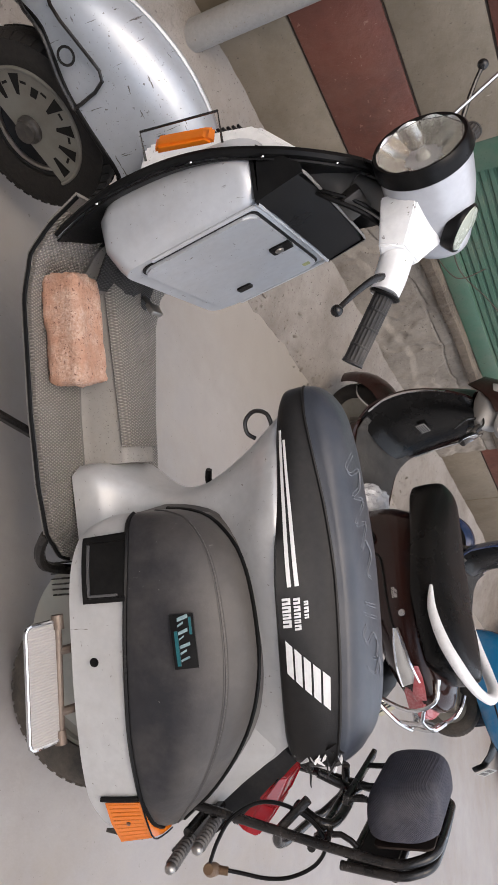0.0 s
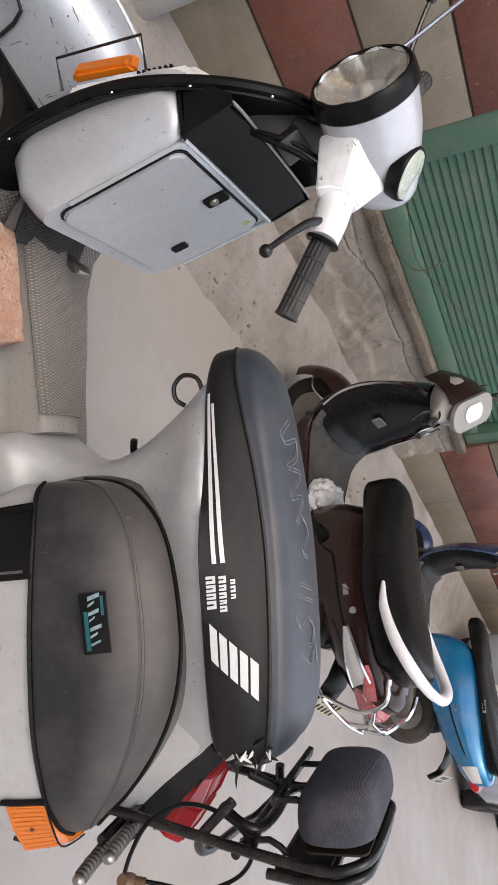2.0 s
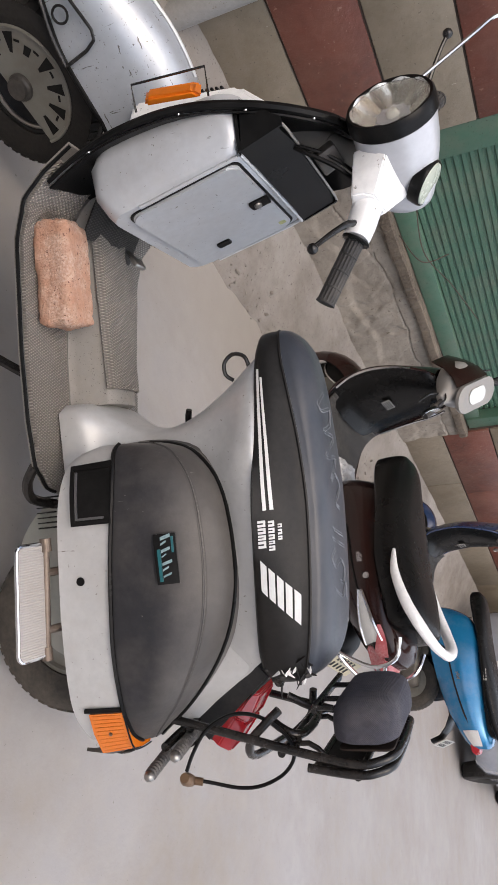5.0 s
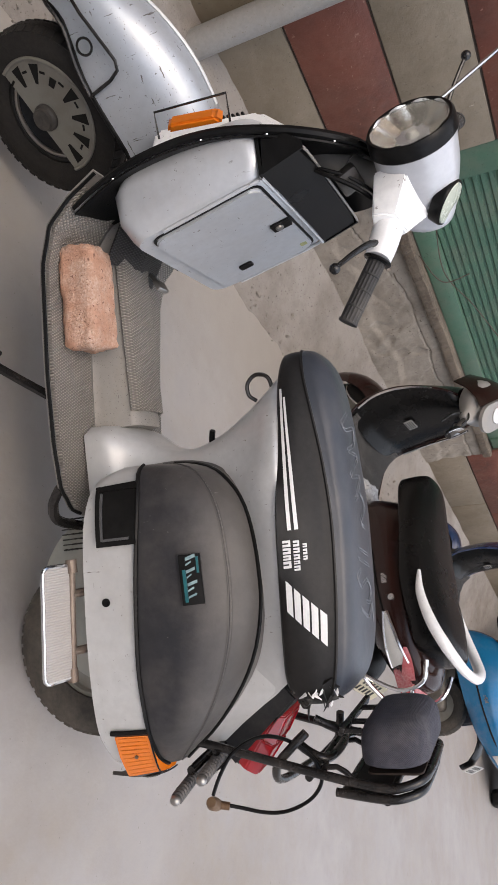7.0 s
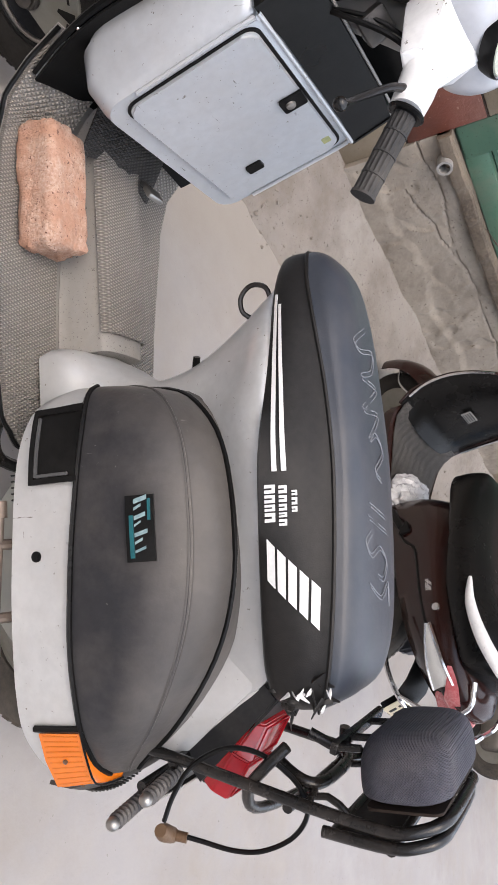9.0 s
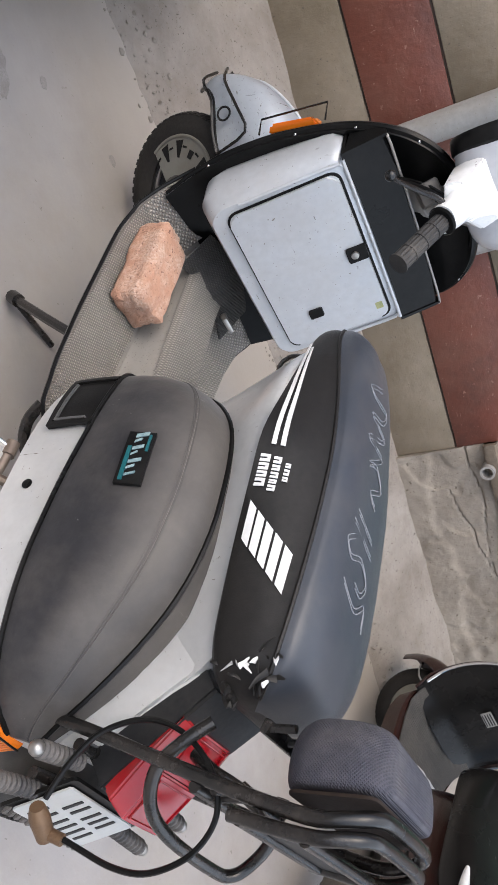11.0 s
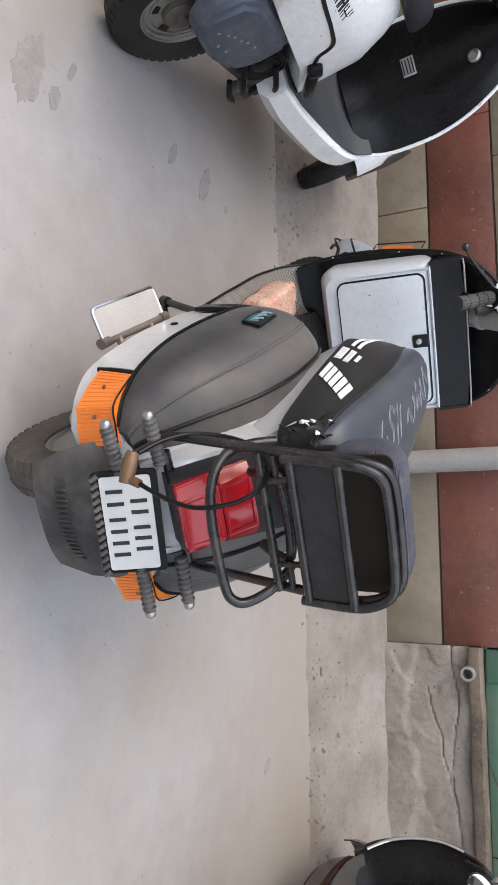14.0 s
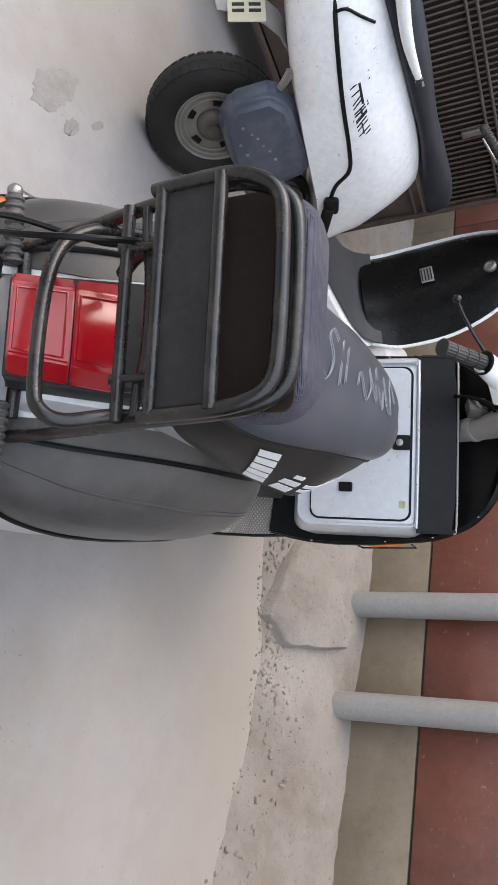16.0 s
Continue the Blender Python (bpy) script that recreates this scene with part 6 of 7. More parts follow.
MAT_SLATE = material("dusty_slate_mat", (0.045, 0.050, 0.058), 0.5, 0, (0.030, 0.032, 0.036), 4, 0.6, 0.1, 90, DUST, 4, 0.08)
SEAT_NAVY = material("navy_black_leatherette", (0.016, 0.019, 0.026), 0.4, 0, (0.024, 0.027, 0.034), 5, 0.5, 0.1, 380, DUST, 4, 0.04)
PALE_RED = material("faded_red_lens", (0.36, 0.06, 0.07), 0.12, 0, (0.50, 0.26, 0.26), 9, 0.7, coat=0.7)


def body_ring(x, zb, zt, wb, wm, wt):
    half = [(wb * 0.6, zb - 0.004), (wb, zb + 0.006), (wb + (wm - wb) * 0.55, zb + (zt - zb) * 0.22), (wm, zb + (zt - zb) * 0.45), (wm * 0.985, zb + (zt - zb) * 0.62), (wt + (wm - wt) * 0.45, zb + (zt - zb) * 0.84), (wt, zt - 0.01), (wt * 0.7, zt)]
    return [Vector((x, y, z)) for y, z in half] + [Vector((x, -y, z)) for y, z in half[::-1]]


def modern_scooter(name, m, label, body_mat, inner_mat, floor_mat, seat_mat, rim_mat, steer=0, body=None, plate_mat=PLATE, apron_mat=None, guard=False, grab_mat=WHITE_PAINT, rise=0.0, cover_mat=None, mirror=False, squeeze=1.0, lift=0.0, wide=1.0, seat_wide=1.0, seat_deep=0.0, bar_up=0.0, bar_back=0.0, lens=(-0.41, -0.24), lens_f=(0.18, 0.70), plate_at=(-0.435, 0, 0.44), wires=False, shield_wide=1.0, bar_size=1.0, dash=False, bar_turn=0, lamp=1.0, ringed=False, tall=1.0, bar_side=0.0, lamp_mat=RED):
    s = thing(name, m, label, "scooter", "parked scooters")
    apron_mat = apron_mat or body_mat
    cover_mat = cover_mat or body_mat
    R = 0.212
    rw = wheel(s, pose(0, 0, R, 90, 0, 0), R, 0.095, 0.125, rim_mat, "rear_wheel", slots=0 if ringed else 10, dish=-0.004, hub_r=0.05, hub_mat=OILY, tyre_mat=TYRE if ringed else TYRE_DUSTY)
    if ringed:
        for r_, h_, w_ in ((0.120, 0.027, 0.006), (0.106, 0.022, 0.004), (0.090, 0.021, 0.0035)):
            part("rim_ring", tube(bmesh.new(), [Vector((r_ * math.cos(a), r_ * math.sin(a), h_)) for a in (2 * math.pi * k / 40 for k in range(40))], w_, 8, 1, closed=True), STEEL, rw, "dull steel rim ring")
        # uncut rim: the dark of each opening is a black slab
        for k in range(5):
            a = 2 * math.pi * k / 5
            part("slot", slab(bmesh.new(), [(0.066, -0.013), (0.084, -0.016), (0.084, 0.016), (0.066, 0.013)], 0.002, Matrix.Rotation(a, 4, "Z") @ Matrix.Translation((0, 0, 0.0195))), BLACK, rw)
        part("drum", lathe(bmesh.new(), [(0, 0), (0.055, 0), (0.053, 0.012), (0.035, 0.020), (0, 0.022)], Matrix.Translation((0, 0, 0.016)), 28), OILY, rw, "oily brake drum")
    turned = (pose(1.38, -0.09, 0.02, 0, 0, steer) if ringed else pose(1.24, 0, 0, 0, 0, steer))
    wheel(s, turned @ pose(0, 0, R, 90, 0, 0), R, 0.09, 0.125, rim_mat, "front_wheel", slots=0, dish=-0.01, hub_r=0.05, hub_mat=OILY)
    # tail body
    table = body or [(-0.47, 0.66 + rise, 0.76 + rise, 0.03, 0.05, 0.04), (-0.43, 0.62 + rise, 0.785 + rise, 0.06, 0.11, 0.075), (-0.33, 0.56 + rise, 0.79 + rise, 0.10, 0.165, 0.10), (-0.18, 0.50 + rise, 0.785 + rise, 0.14, 0.20, 0.12), (0.0, 0.455 + rise, 0.775 + rise, 0.17, 0.217, 0.13),
                      (0.18, 0.42 + rise, 0.765 + rise, 0.18, 0.215, 0.13), (0.32, 0.39 + rise, 0.745 + rise, 0.175, 0.195, 0.12), (0.43, 0.37, 0.70 + rise, 0.165, 0.165, 0.10), (0.50, 0.35, 0.60, 0.14, 0.13, 0.08), (0.53, 0.35, 0.52, 0.10, 0.09, 0.06)]
    bm = bmesh.new()
    loft(bm, [body_ring(*r) for r in crom(table, 4)])
    bd = part("body", bm, body_mat, s, sharp=55)

    def skin(x, f, sign, lift=0.002):
        row = [float(np.interp(x, [r[0] for r in table], [r[i] for r in table])) for i in range(6)]
        _, zb, zt, wb, wm, wt = row
        y = float(np.interp(f, [0, 0.22, 0.45, 0.62, 0.84, 1.0], [wb, wb + (wm - wb) * 0.55, wm, wm * 0.985, wt + (wm - wt) * 0.45, wt]))
        return Vector((x, sign * (y + lift), zb + (zt - zb) * f))

    for sign in (1, -1):
        bm = tube(bmesh.new(), [skin(x, f, sign, 0.001) for x, f in ((-0.42, 0.52), (-0.25, 0.46), (-0.05, 0.42), (0.10, 0.40), (0.19, 0.36), (0.24, 0.22), (0.30, 0.14))], 0.007, 6, 5)
        part("panel_strip", bm, BLACK, bd, "black strip along the side panel")
        for k, (w_, h_) in enumerate(((0.018, 0.15), (0.010, 0.08), (0.007, 0.11), (0.005, 0.09), (0.011, 0.08), (0.011, 0.09))):
            big_ = 1.7 if ringed else 1.0
            x_, w_, h_ = -0.07 + big_ * (0.0, 0.028, 0.044, 0.058, 0.069, 0.088)[k], w_ * big_, h_ * (1.25 if ringed else 1.0)
            for d_ in (0.0, w_ * 0.7):
                bm = bmesh.new()
                shell(bm, [[skin(x_ + d_ + i * 0.0045 - 0.012 * j, 0.50 + h_ / 2 * j, sign, 0.001) for j in range(3)] for i in range(2)], 0.0012)
                part("letter_bar", bm, CHROME if body_mat is not WHITE_PAINT else INK, bd)
            if ringed and k % 2:
                continue
            bm = bmesh.new()
            shell(bm, [[skin(x_ + i * w_ - 0.006, 0.50 + h_ * (0.42 + 0.12 * j), sign, 0.001) for j in range(2)] for i in range(3)], 0.0012)
            part("letter_bar", bm, CHROME if body_mat is not WHITE_PAINT else INK, bd)
    # seat
    bm = bmesh.new()
    rows = []
    for x, w, zb, zt in crom([(-0.40, 0.05, 0.80, 0.82), (-0.385, 0.09, 0.785, 0.845), (-0.33, 0.12, 0.775, 0.86), (-0.15, 0.145, 0.77, 0.86), (0.05, 0.155, 0.765, 0.845), (0.22, 0.15, 0.76, 0.825), (0.40, 0.125, 0.735, 0.82), (0.53, 0.10, 0.715, 0.815), (0.60, 0.075, 0.71, 0.80), (0.635, 0.04, 0.72, 0.775)], 4):
        up = lift * max(-x, 0) / 0.45
        x, w, zb, zt = x * (squeeze if x < 0 else 1), w * seat_wide, zb + up - seat_deep, zt + up
        half = [(w * 0.9, zb + rise), (w, zb + 0.012 + rise)] + [(w * (0.90 + 0.10 * (1 - q)) * math.cos(q * math.pi / 2) ** 0.5, zb + rise + (zt - zb) * (0.35 + 0.65 * math.sin(q * math.pi / 2))) for q in (0.0, 0.2, 0.4, 0.6, 0.8, 0.95)]
        rows.append([Vector((x, y, z)) for y, z in half] + [Vector((x, -y, z)) for y, z in half[::-1]])
    loft(bm, rows)
    seat_ = part("seat", bm, seat_mat, s, "black dual seat", sharp=70)
    for k in range(4):
        bm = bmesh.new()
        rbox(bm, 0.016, 0.002, 0.022, 0, pose(-0.02 + 0.022 * k, 0.1505, 0.80 + rise, 18, 0, 0))
        rbox(bm, 0.016, 0.002, 0.022, 0, pose(-0.02 + 0.022 * k, -0.1505, 0.80 + rise, -18, 0, 0))
        part("seat_mark", bm, GREY_PLASTIC, seat_)
    # floorboard with skirts
    bm = bmesh.new()
    rows = []
    for x, w, z, h in crom([(0.40, 0.165, 0.35, 0.10), (0.55, 0.185, 0.34, 0.115), (0.75, 0.205, 0.34, 0.125), (0.92, 0.228, 0.355, 0.13), (1.02, 0.235, 0.39, 0.11), (1.05, 0.205, 0.42, 0.06)], 3):
        rows.append([Vector((x, y, zz)) for y, zz in ((w * 0.8, z - h), (w, z - h * 0.7), (w * 1.02, z - 0.01), (w * 0.98, z), (-w * 0.98, z), (-w * 1.02, z - 0.01), (-w, z - h * 0.7), (-w * 0.8, z - h))])
    loft(bm, rows)
    fl = part("floorboard", bm, apron_mat, s, sharp=35)
    bm = bmesh.new()
    shell(bm, [[Vector((x, w * (k / 3 - 1), z)) for k in range(7)] for x, w, z in ((0.44, 0.14, 0.349), (0.55, 0.16, 0.341), (0.75, 0.175, 0.341), (0.9, 0.205, 0.353), (0.98, 0.228, 0.378), (1.02, 0.236, 0.415), (1.035, 0.238, 0.44))], 0.006)
    part("mat", bm, floor_mat, fl, "ribbed dusty floor mat")
    # leg shield: dark inner panel in a coloured apron
    SH = [(x, w * shield_wide, 0.40 + (z - 0.40) * tall) for x, w, z in ((1.00, 0.225, 0.40), (1.04, 0.245, 0.48), (1.055, 0.25, 0.58), (1.06, 0.245, 0.68), (1.05, 0.225, 0.78), (1.035, 0.19, 0.87), (1.02, 0.145, 0.945), (1.01, 0.10, 0.985))]
    L = crom(SH, 4)
    bm = bmesh.new()
    shell(bm, [[Vector((x - 0.03 * math.cos((k / 6 - 1) * math.pi / 2) + 0.035 * abs(k / 6 - 1) ** 3, w * 0.97 * (k / 6 - 1), z)) for k in range(13)] for x, w, z in L], -0.008)
    ls = part("leg_shield", bm, inner_mat, s, "dark inner leg shield panel", sharp=60)
    bm = bmesh.new()
    shell(bm, [[Vector((x + 0.035 + 0.11 * math.cos((k / 8 - 1) * math.pi / 2) ** 0.8, w * (k / 8 - 1), z)) for k in range(17)] for x, w, z in L], 0.006)
    part("apron", bm, apron_mat, ls, "painted front apron", sharp=60)
    bm = bmesh.new()
    for sign in (1, -1):
        tube(bm, [(x + 0.034, sign * w, z) for x, w, z in SH], 0.007, 8, 4)
    part("apron_edge", bm, apron_mat, ls)
    bm = lathe(bmesh.new(), [(0, 0), (0.024, 0), (0.024, 0.012), (0.016, 0.016), (0.014, 0.010), (0, 0.010)], pose(0.985, -0.065, 0.90, 0, -98, 0), 20)
    part("ignition", bm, STEEL, ls, "round ignition lock")
    bm = bmesh.new()
    rbox(bm, 0.004, 0.075, 0.05, 0.001, pose(1.016, 0.02, 0.66, 0, 4, 0))
    part("notice", bm, GREY_PLASTIC, ls, "faded rectangular notice label")
    for k in range(4):
        bm = bmesh.new()
        rbox(bm, 0.003, 0.06, 0.005, 0, pose(1.0135, 0.02, 0.677 - 0.012 * k, 0, 4, 0))
        part("notice_bar", bm, INK, ls)
    # front mudguard
    bm = bmesh.new()
    rows = []
    mg = 1.16 if guard else 1.0
    for k in range(17):
        a = radians(5 + (190 if guard else 150) * k / 16)
        rows.append([Vector((mg * (0.245 - 0.05 * abs(j / 4 - 1) ** 3) * math.cos(a), mg * (0.105 if guard else 0.068) * (j / 4 - 1), R + mg * (0.245 - 0.05 * abs(j / 4 - 1) ** 3) * math.sin(a))) for j in range(9)])
    shell(bm, rows, 0.005)
    part("front_mudguard", bm, apron_mat, s, m=turned, sharp=60)
    bm = bmesh.new()
    for sign in (1, -1):
        tube(bm, [(0.0, sign * 0.07, R), (-0.06, sign * 0.07, R + 0.2), (-0.10, sign * 0.05, R + 0.32)], 0.016, 8, 3)
    part("fork", bm, OILY, s, m=turned)
    if guard:
        bm = bmesh.new()
        for sign in (1, -1):
            tube(bm, [(0.20, sign * 0.03, R + 0.17), (0.20, sign * 0.09, R + 0.13), (0.12, sign * 0.105, R + 0.10), (0.02, sign * 0.105, R + 0.17), (0.04, sign * 0.06, R + 0.24)], 0.007, 8, 5)
        tube(bm, [(0.20, 0.03, R + 0.17), (0.205, 0, R + 0.175), (0.20, -0.03, R + 0.17)], 0.007, 8, 3)
        part("mudguard_guard", bm, CHROME, s, "chrome mudguard guard", m=turned)
        for sign in (1, -1):
            bm = bmesh.new()
            tube(bm, [(1.05, sign * 0.255, 0.46), (1.075, sign * 0.275, 0.56), (1.08, sign * 0.275, 0.68), (1.065, sign * 0.255, 0.80), (1.05, sign * 0.215, 0.89)], 0.007, 8, 4)
            part("leg_guard", bm, CHROME, s, "chrome guard along the leg shield")
        bm = bmesh.new()
        tube(bm, [(-0.10, 0.215, 0.46), (-0.30, 0.225, 0.47), (-0.44, 0.19, 0.52), (-0.52, 0.09, 0.57), (-0.535, 0, 0.58), (-0.52, -0.09, 0.57), (-0.44, -0.19, 0.52), (-0.30, -0.225, 0.47), (-0.10, -0.215, 0.46)], 0.011, 8, 5)
        for sign in (1, -1):
            tube(bm, [(-0.44, sign * 0.19, 0.52), (-0.50, sign * 0.12, 0.66), (-0.47, sign * 0.10, 0.77), (-0.38, sign * 0.12, 0.80)], 0.009, 8, 4)
            tube(bm, [(-0.525, sign * 0.05, 0.58), (-0.54, sign * 0.06, 0.68), (-0.50, sign * 0.10, 0.72)], 0.009, 8, 4)
        tube(bm, [(-0.50, 0.11, 0.68), (-0.545, 0.0, 0.69), (-0.50, -0.11, 0.68)], 0.009, 8, 4)
        part("rear_guard", bm, CHROME, s, "chrome guard round the tail")
    # handlebar
    hb = pose(1.0 - bar_back, bar_side, 1.0 + rise * 0.5 + bar_up) @ Matrix.Rotation(radians(steer + bar_turn), 4, Vector((-0.44, 0, 0.90)))
    bm = bmesh.new()
    rows = []
    for y, x0, x1, z0, z1 in crom([(-0.20, -0.015, 0.03, -0.01, 0.02), (-0.15, -0.03, 0.06, -0.03, 0.04), (-0.08, -0.06, 0.11, -0.06, 0.065), (0.0, -0.07, 0.14, -0.07, 0.075), (0.08, -0.06, 0.11, -0.06, 0.065), (0.15, -0.03, 0.06, -0.03, 0.04), (0.20, -0.015, 0.03, -0.01, 0.02)], 4):
        x1, z0, z1 = x1 * bar_size, z0 * bar_size, z1 * bar_size
        rows.append([Vector(((x0 + x1) / 2 + (x1 - x0) / 2 * math.copysign(abs(math.cos(a)) ** 0.7, math.cos(a)), y, (z0 + z1) / 2 + (z1 - z0) / 2 * math.copysign(abs(math.sin(a)) ** 0.7, math.sin(a)))) for a in (2 * math.pi * k / 18 for k in range(18))])
    loft(bm, rows)
    hc = part("handlebar_cover", bm, cover_mat, s, m=hb, sharp=60)
    if dash:
        bm = bmesh.new()
        o = rounded(0.150, 0.34, 0.074, 8)
        slab(bm, o, 0.02, pose(-0.035, 0, 0.05 * bar_size, 0, -30, 0))
        part("dash_surround", bm, GREY_PLASTIC, hc, "grey instrument surround")
        part("display", slab(bmesh.new(), rounded(0.085, 0.15, 0.042, 8), 0.004, pose(-0.045, 0, 0.05 * bar_size + 0.019, 0, -30, 0)), LENS, hc, "pale instrument display")
        bm = bmesh.new()
        shell(bm, [[Vector((0.03 + 0.06 * i, (0.14 - 0.022 * i) * (k / 4 - 1), 0.105 - 0.014 * i * i - 0.02 * (k / 4 - 1) ** 2)) for k in range(9)] for i in range(4)], 0.006)
        part("visor", bm, BROWN, hc, "dark brown visor over the instruments")
    else:
        part("speedometer", lathe(bmesh.new(), [(0, 0), (0.05, 0), (0.052, 0.012), (0.045, 0.016), (0, 0.018)], pose(-0.035, 0, 0.055 * bar_size, 0, -38, 0), 28), DIAL, hc, "pale oval speedometer")
    for sign in (1, -1):
        bm = bmesh.new()
        tube(bm, [Vector((0.0, sign * 0.19, 0.005)).lerp(Vector((-0.035, sign * 0.345, -0.008)), k / 32) for k in range(33)], [0.0165 + 0.002 * (k % 2) for k in range(33)], 12, 1)
        part("grip", bm, RUBBER, hc, "ribbed black rubber grip")
        bm = tube(bmesh.new(), [(0.04, sign * 0.18, 0.0), (0.06, sign * 0.24, -0.008), (0.045, sign * 0.34, -0.016)], [0.008, 0.0065, 0.005], 8, 4)
        part("lever", bm, BLACK_TUBE if mirror else STEEL, hc)
        if mirror:
            bm = tube(bmesh.new(), [(0.03, sign * 0.17, 0.03), (0.0, sign * 0.21, 0.04), (-0.02, sign * 0.26, 0.0 if sign > 0 else 0.14)], 0.005, 8, 4)
            part("mirror_stem", bm, BLACK_TUBE, hc)
            c = pose(-0.03, sign * 0.29, -0.005 if sign > 0 else 0.17, 0, -72 if sign > 0 else -85, -10 * sign)
            q = Matrix.Diagonal((0.62, 1.0, 1.0, 1))
            part("mirror_shell", lathe(bmesh.new(), [(0, -0.022), (0.05, -0.016), (0.068, 0.0), (0.064, 0.003), (0, 0.003)], c @ q, 28), BLACK, hc)
            part("mirror_glass", lathe(bmesh.new(), [(0, 0.0035), (0.060, 0.0035), (0.058, 0.005), (0, 0.006)], c @ q, 28), CHROME, hc, "oval mirror glass")
    # tail: lamp, grab rail, plate, mudguard
    bm = bmesh.new()
    loft(bm, [[(-0.40, lamp * y, 0.67 + lamp * z + rise) for y, z in ((0.14, -0.05), (0.13, 0.06), (-0.13, 0.06), (-0.14, -0.05))], [(-0.475 - 0.03 * (1 - lamp), lamp * y, 0.67 + lamp * z + rise) for y, z in ((0.085, -0.045), (0.075, 0.045), (-0.075, 0.045), (-0.085, -0.045))], [(-0.505, lamp * y, 0.67 + lamp * z + rise) for y, z in ((0.04, -0.03), (0.035, 0.03), (-0.035, 0.03), (-0.04, -0.03))]])
    bmesh.ops.bevel(bm, geom=list(bm.edges), offset=0.008, segments=2, affect="EDGES")
    part("tail_lamp", bm, lamp_mat, s, "red tail lamp")
    for sign in (1, -1):
        bm = bmesh.new()
        shell(bm, [[skin(x, f, sign, 0.012) for f in [lens_f[0] + (lens_f[1] - lens_f[0]) * k / 3 for k in range(4)]] for x in [lens[0] + (lens[1] - lens[0]) * k / 5 for k in range(6)]], 0.004)
        if dash:
            bm.free()
            bm = bmesh.new()
            shell(bm, [[skin(x, 0.50 - 0.02 * i + (0.03 + 0.045 * i) * (k / 4 - 0.5) * 2, sign, 0.011) for k in range(5)] for i, x in enumerate((-0.17, -0.22, -0.27, -0.32, -0.36, -0.395))], 0.005)
        ri = part("rear_indicator", bm, LENS, s, "clear wrap-round indicator lens")
        if dash:
            bm = tube(bmesh.new(), [skin(x, 0.50 - 0.02 * i + (0.03 + 0.045 * i), sign, 0.016) for i, x in enumerate((-0.17, -0.22, -0.27, -0.32, -0.36, -0.395))], 0.008, 6, 3)
            tube(bm, [skin(x, 0.50 - 0.02 * i - (0.03 + 0.045 * i), sign, 0.016) for i, x in enumerate((-0.17, -0.22, -0.27, -0.32, -0.36, -0.395))], 0.006, 6, 3)
            part("bezel", bm, CHROME, ri, "chrome lens bezel")
            bm = bmesh.new()
            shell(bm, [[skin(x, f0 + (f1 - f0) * k / 4, sign, 0.016) for k in range(5)] for x, f0, f1 in ((-0.33, 0.66, 0.72), (-0.37, 0.60, 0.74), (-0.40, 0.50, 0.74), (-0.43, 0.36, 0.72), (-0.452, 0.30, 0.68))], 0.006)
            part("stop_lens", bm, lamp_mat, s, "pale red stop lamp lens")
            part("side_lock", lathe(bmesh.new(), [(0, 0), (0.016, 0), (0.016, 0.006), (0.010, 0.008), (0, 0.006)], Matrix.Translation(skin(-0.10, 0.62, sign, 0.0)) @ pose(0, 0, 0, -80 * sign, 0, 0), 16), CHROME, bd, "round chrome lock")
    rail = [(0.02, 0.150, 0.80), (-0.12, 0.168, 0.80), (-0.28, 0.165, 0.825), (-0.40, 0.13, 0.855), (-0.47, 0.06, 0.87), (-0.485, 0, 0.873)]
    rail = [(x * squeeze, y * wide, z + rise + lift * max(-x, 0) / 0.4) for x, y, z in rail]
    if dash:
        bm = tube(bmesh.new(), rail + mirrored(rail[:-1])[::-1], [0.008, 0.022, 0.028, 0.029, 0.025, 0.022, 0.025, 0.029, 0.028, 0.022, 0.008], 12, 5, flat=0.9)
    else:
        bm = tube(bmesh.new(), rail + mirrored(rail[:-1])[::-1], [0.010, 0.017, 0.019, 0.019, 0.018, 0.018, 0.018, 0.019, 0.019, 0.017, 0.010], 10, 5)
    part("grab_rail", bm, grab_mat, s, "pale grab rail round the seat")
    bm = bmesh.new()
    rows = []
    guard_line = ((-0.16, 0.52, 0.055), (-0.22, 0.515, 0.06), (-0.27, 0.49, 0.06), (-0.315, 0.44, 0.05), (-0.345, 0.385, 0.04)) if ringed else ((-0.18, 0.50, 0.06), (-0.27, 0.51, 0.07), (-0.35, 0.48, 0.075), (-0.41, 0.43, 0.07), (-0.44, 0.36, 0.065))
    for x, z, w in guard_line:
        rows.append([Vector((x + 0.02 * (k / 3 - 1) ** 2, w * (k / 3 - 1), z)) for k in range(7)])
    shell(bm, rows, 0.006)
    part("rear_mudguard", bm, GREY_PLASTIC if ringed else BLACK, s, sharp=60)
    PMX = Matrix.Translation(plate_at) @ Matrix(((0, 0.42, -0.907, 0), (-1, 0, 0, 0), (0, 0.907, 0.42, 0), (0, 0, 0, 1)))
    pl_ = part("number_plate", slab(bmesh.new(), rounded(0.20, 0.10, 0.006, 3), 0.003, PMX), plate_mat, s, "number plate with two rows of dark marks")
    for row in (0.022, -0.022):
        for k in range(5):
            x = -0.07 + 0.029 * k
            part("plate_bar", slab(bmesh.new(), [(x, row - 0.016), (x + 0.014, row - 0.016), (x + 0.014, row + 0.016), (x, row + 0.016)], 0.0015, PMX @ Matrix.Translation((0, 0, 0.0028))), INK, pl_)
    # engine on the left, fan and silencer on the right
    bm = bmesh.new()
    rbox(bm, 0.44, 0.09, 0.15, 0.04, pose(0.16, 0.10, 0.24, 0, -4, 0), 3)
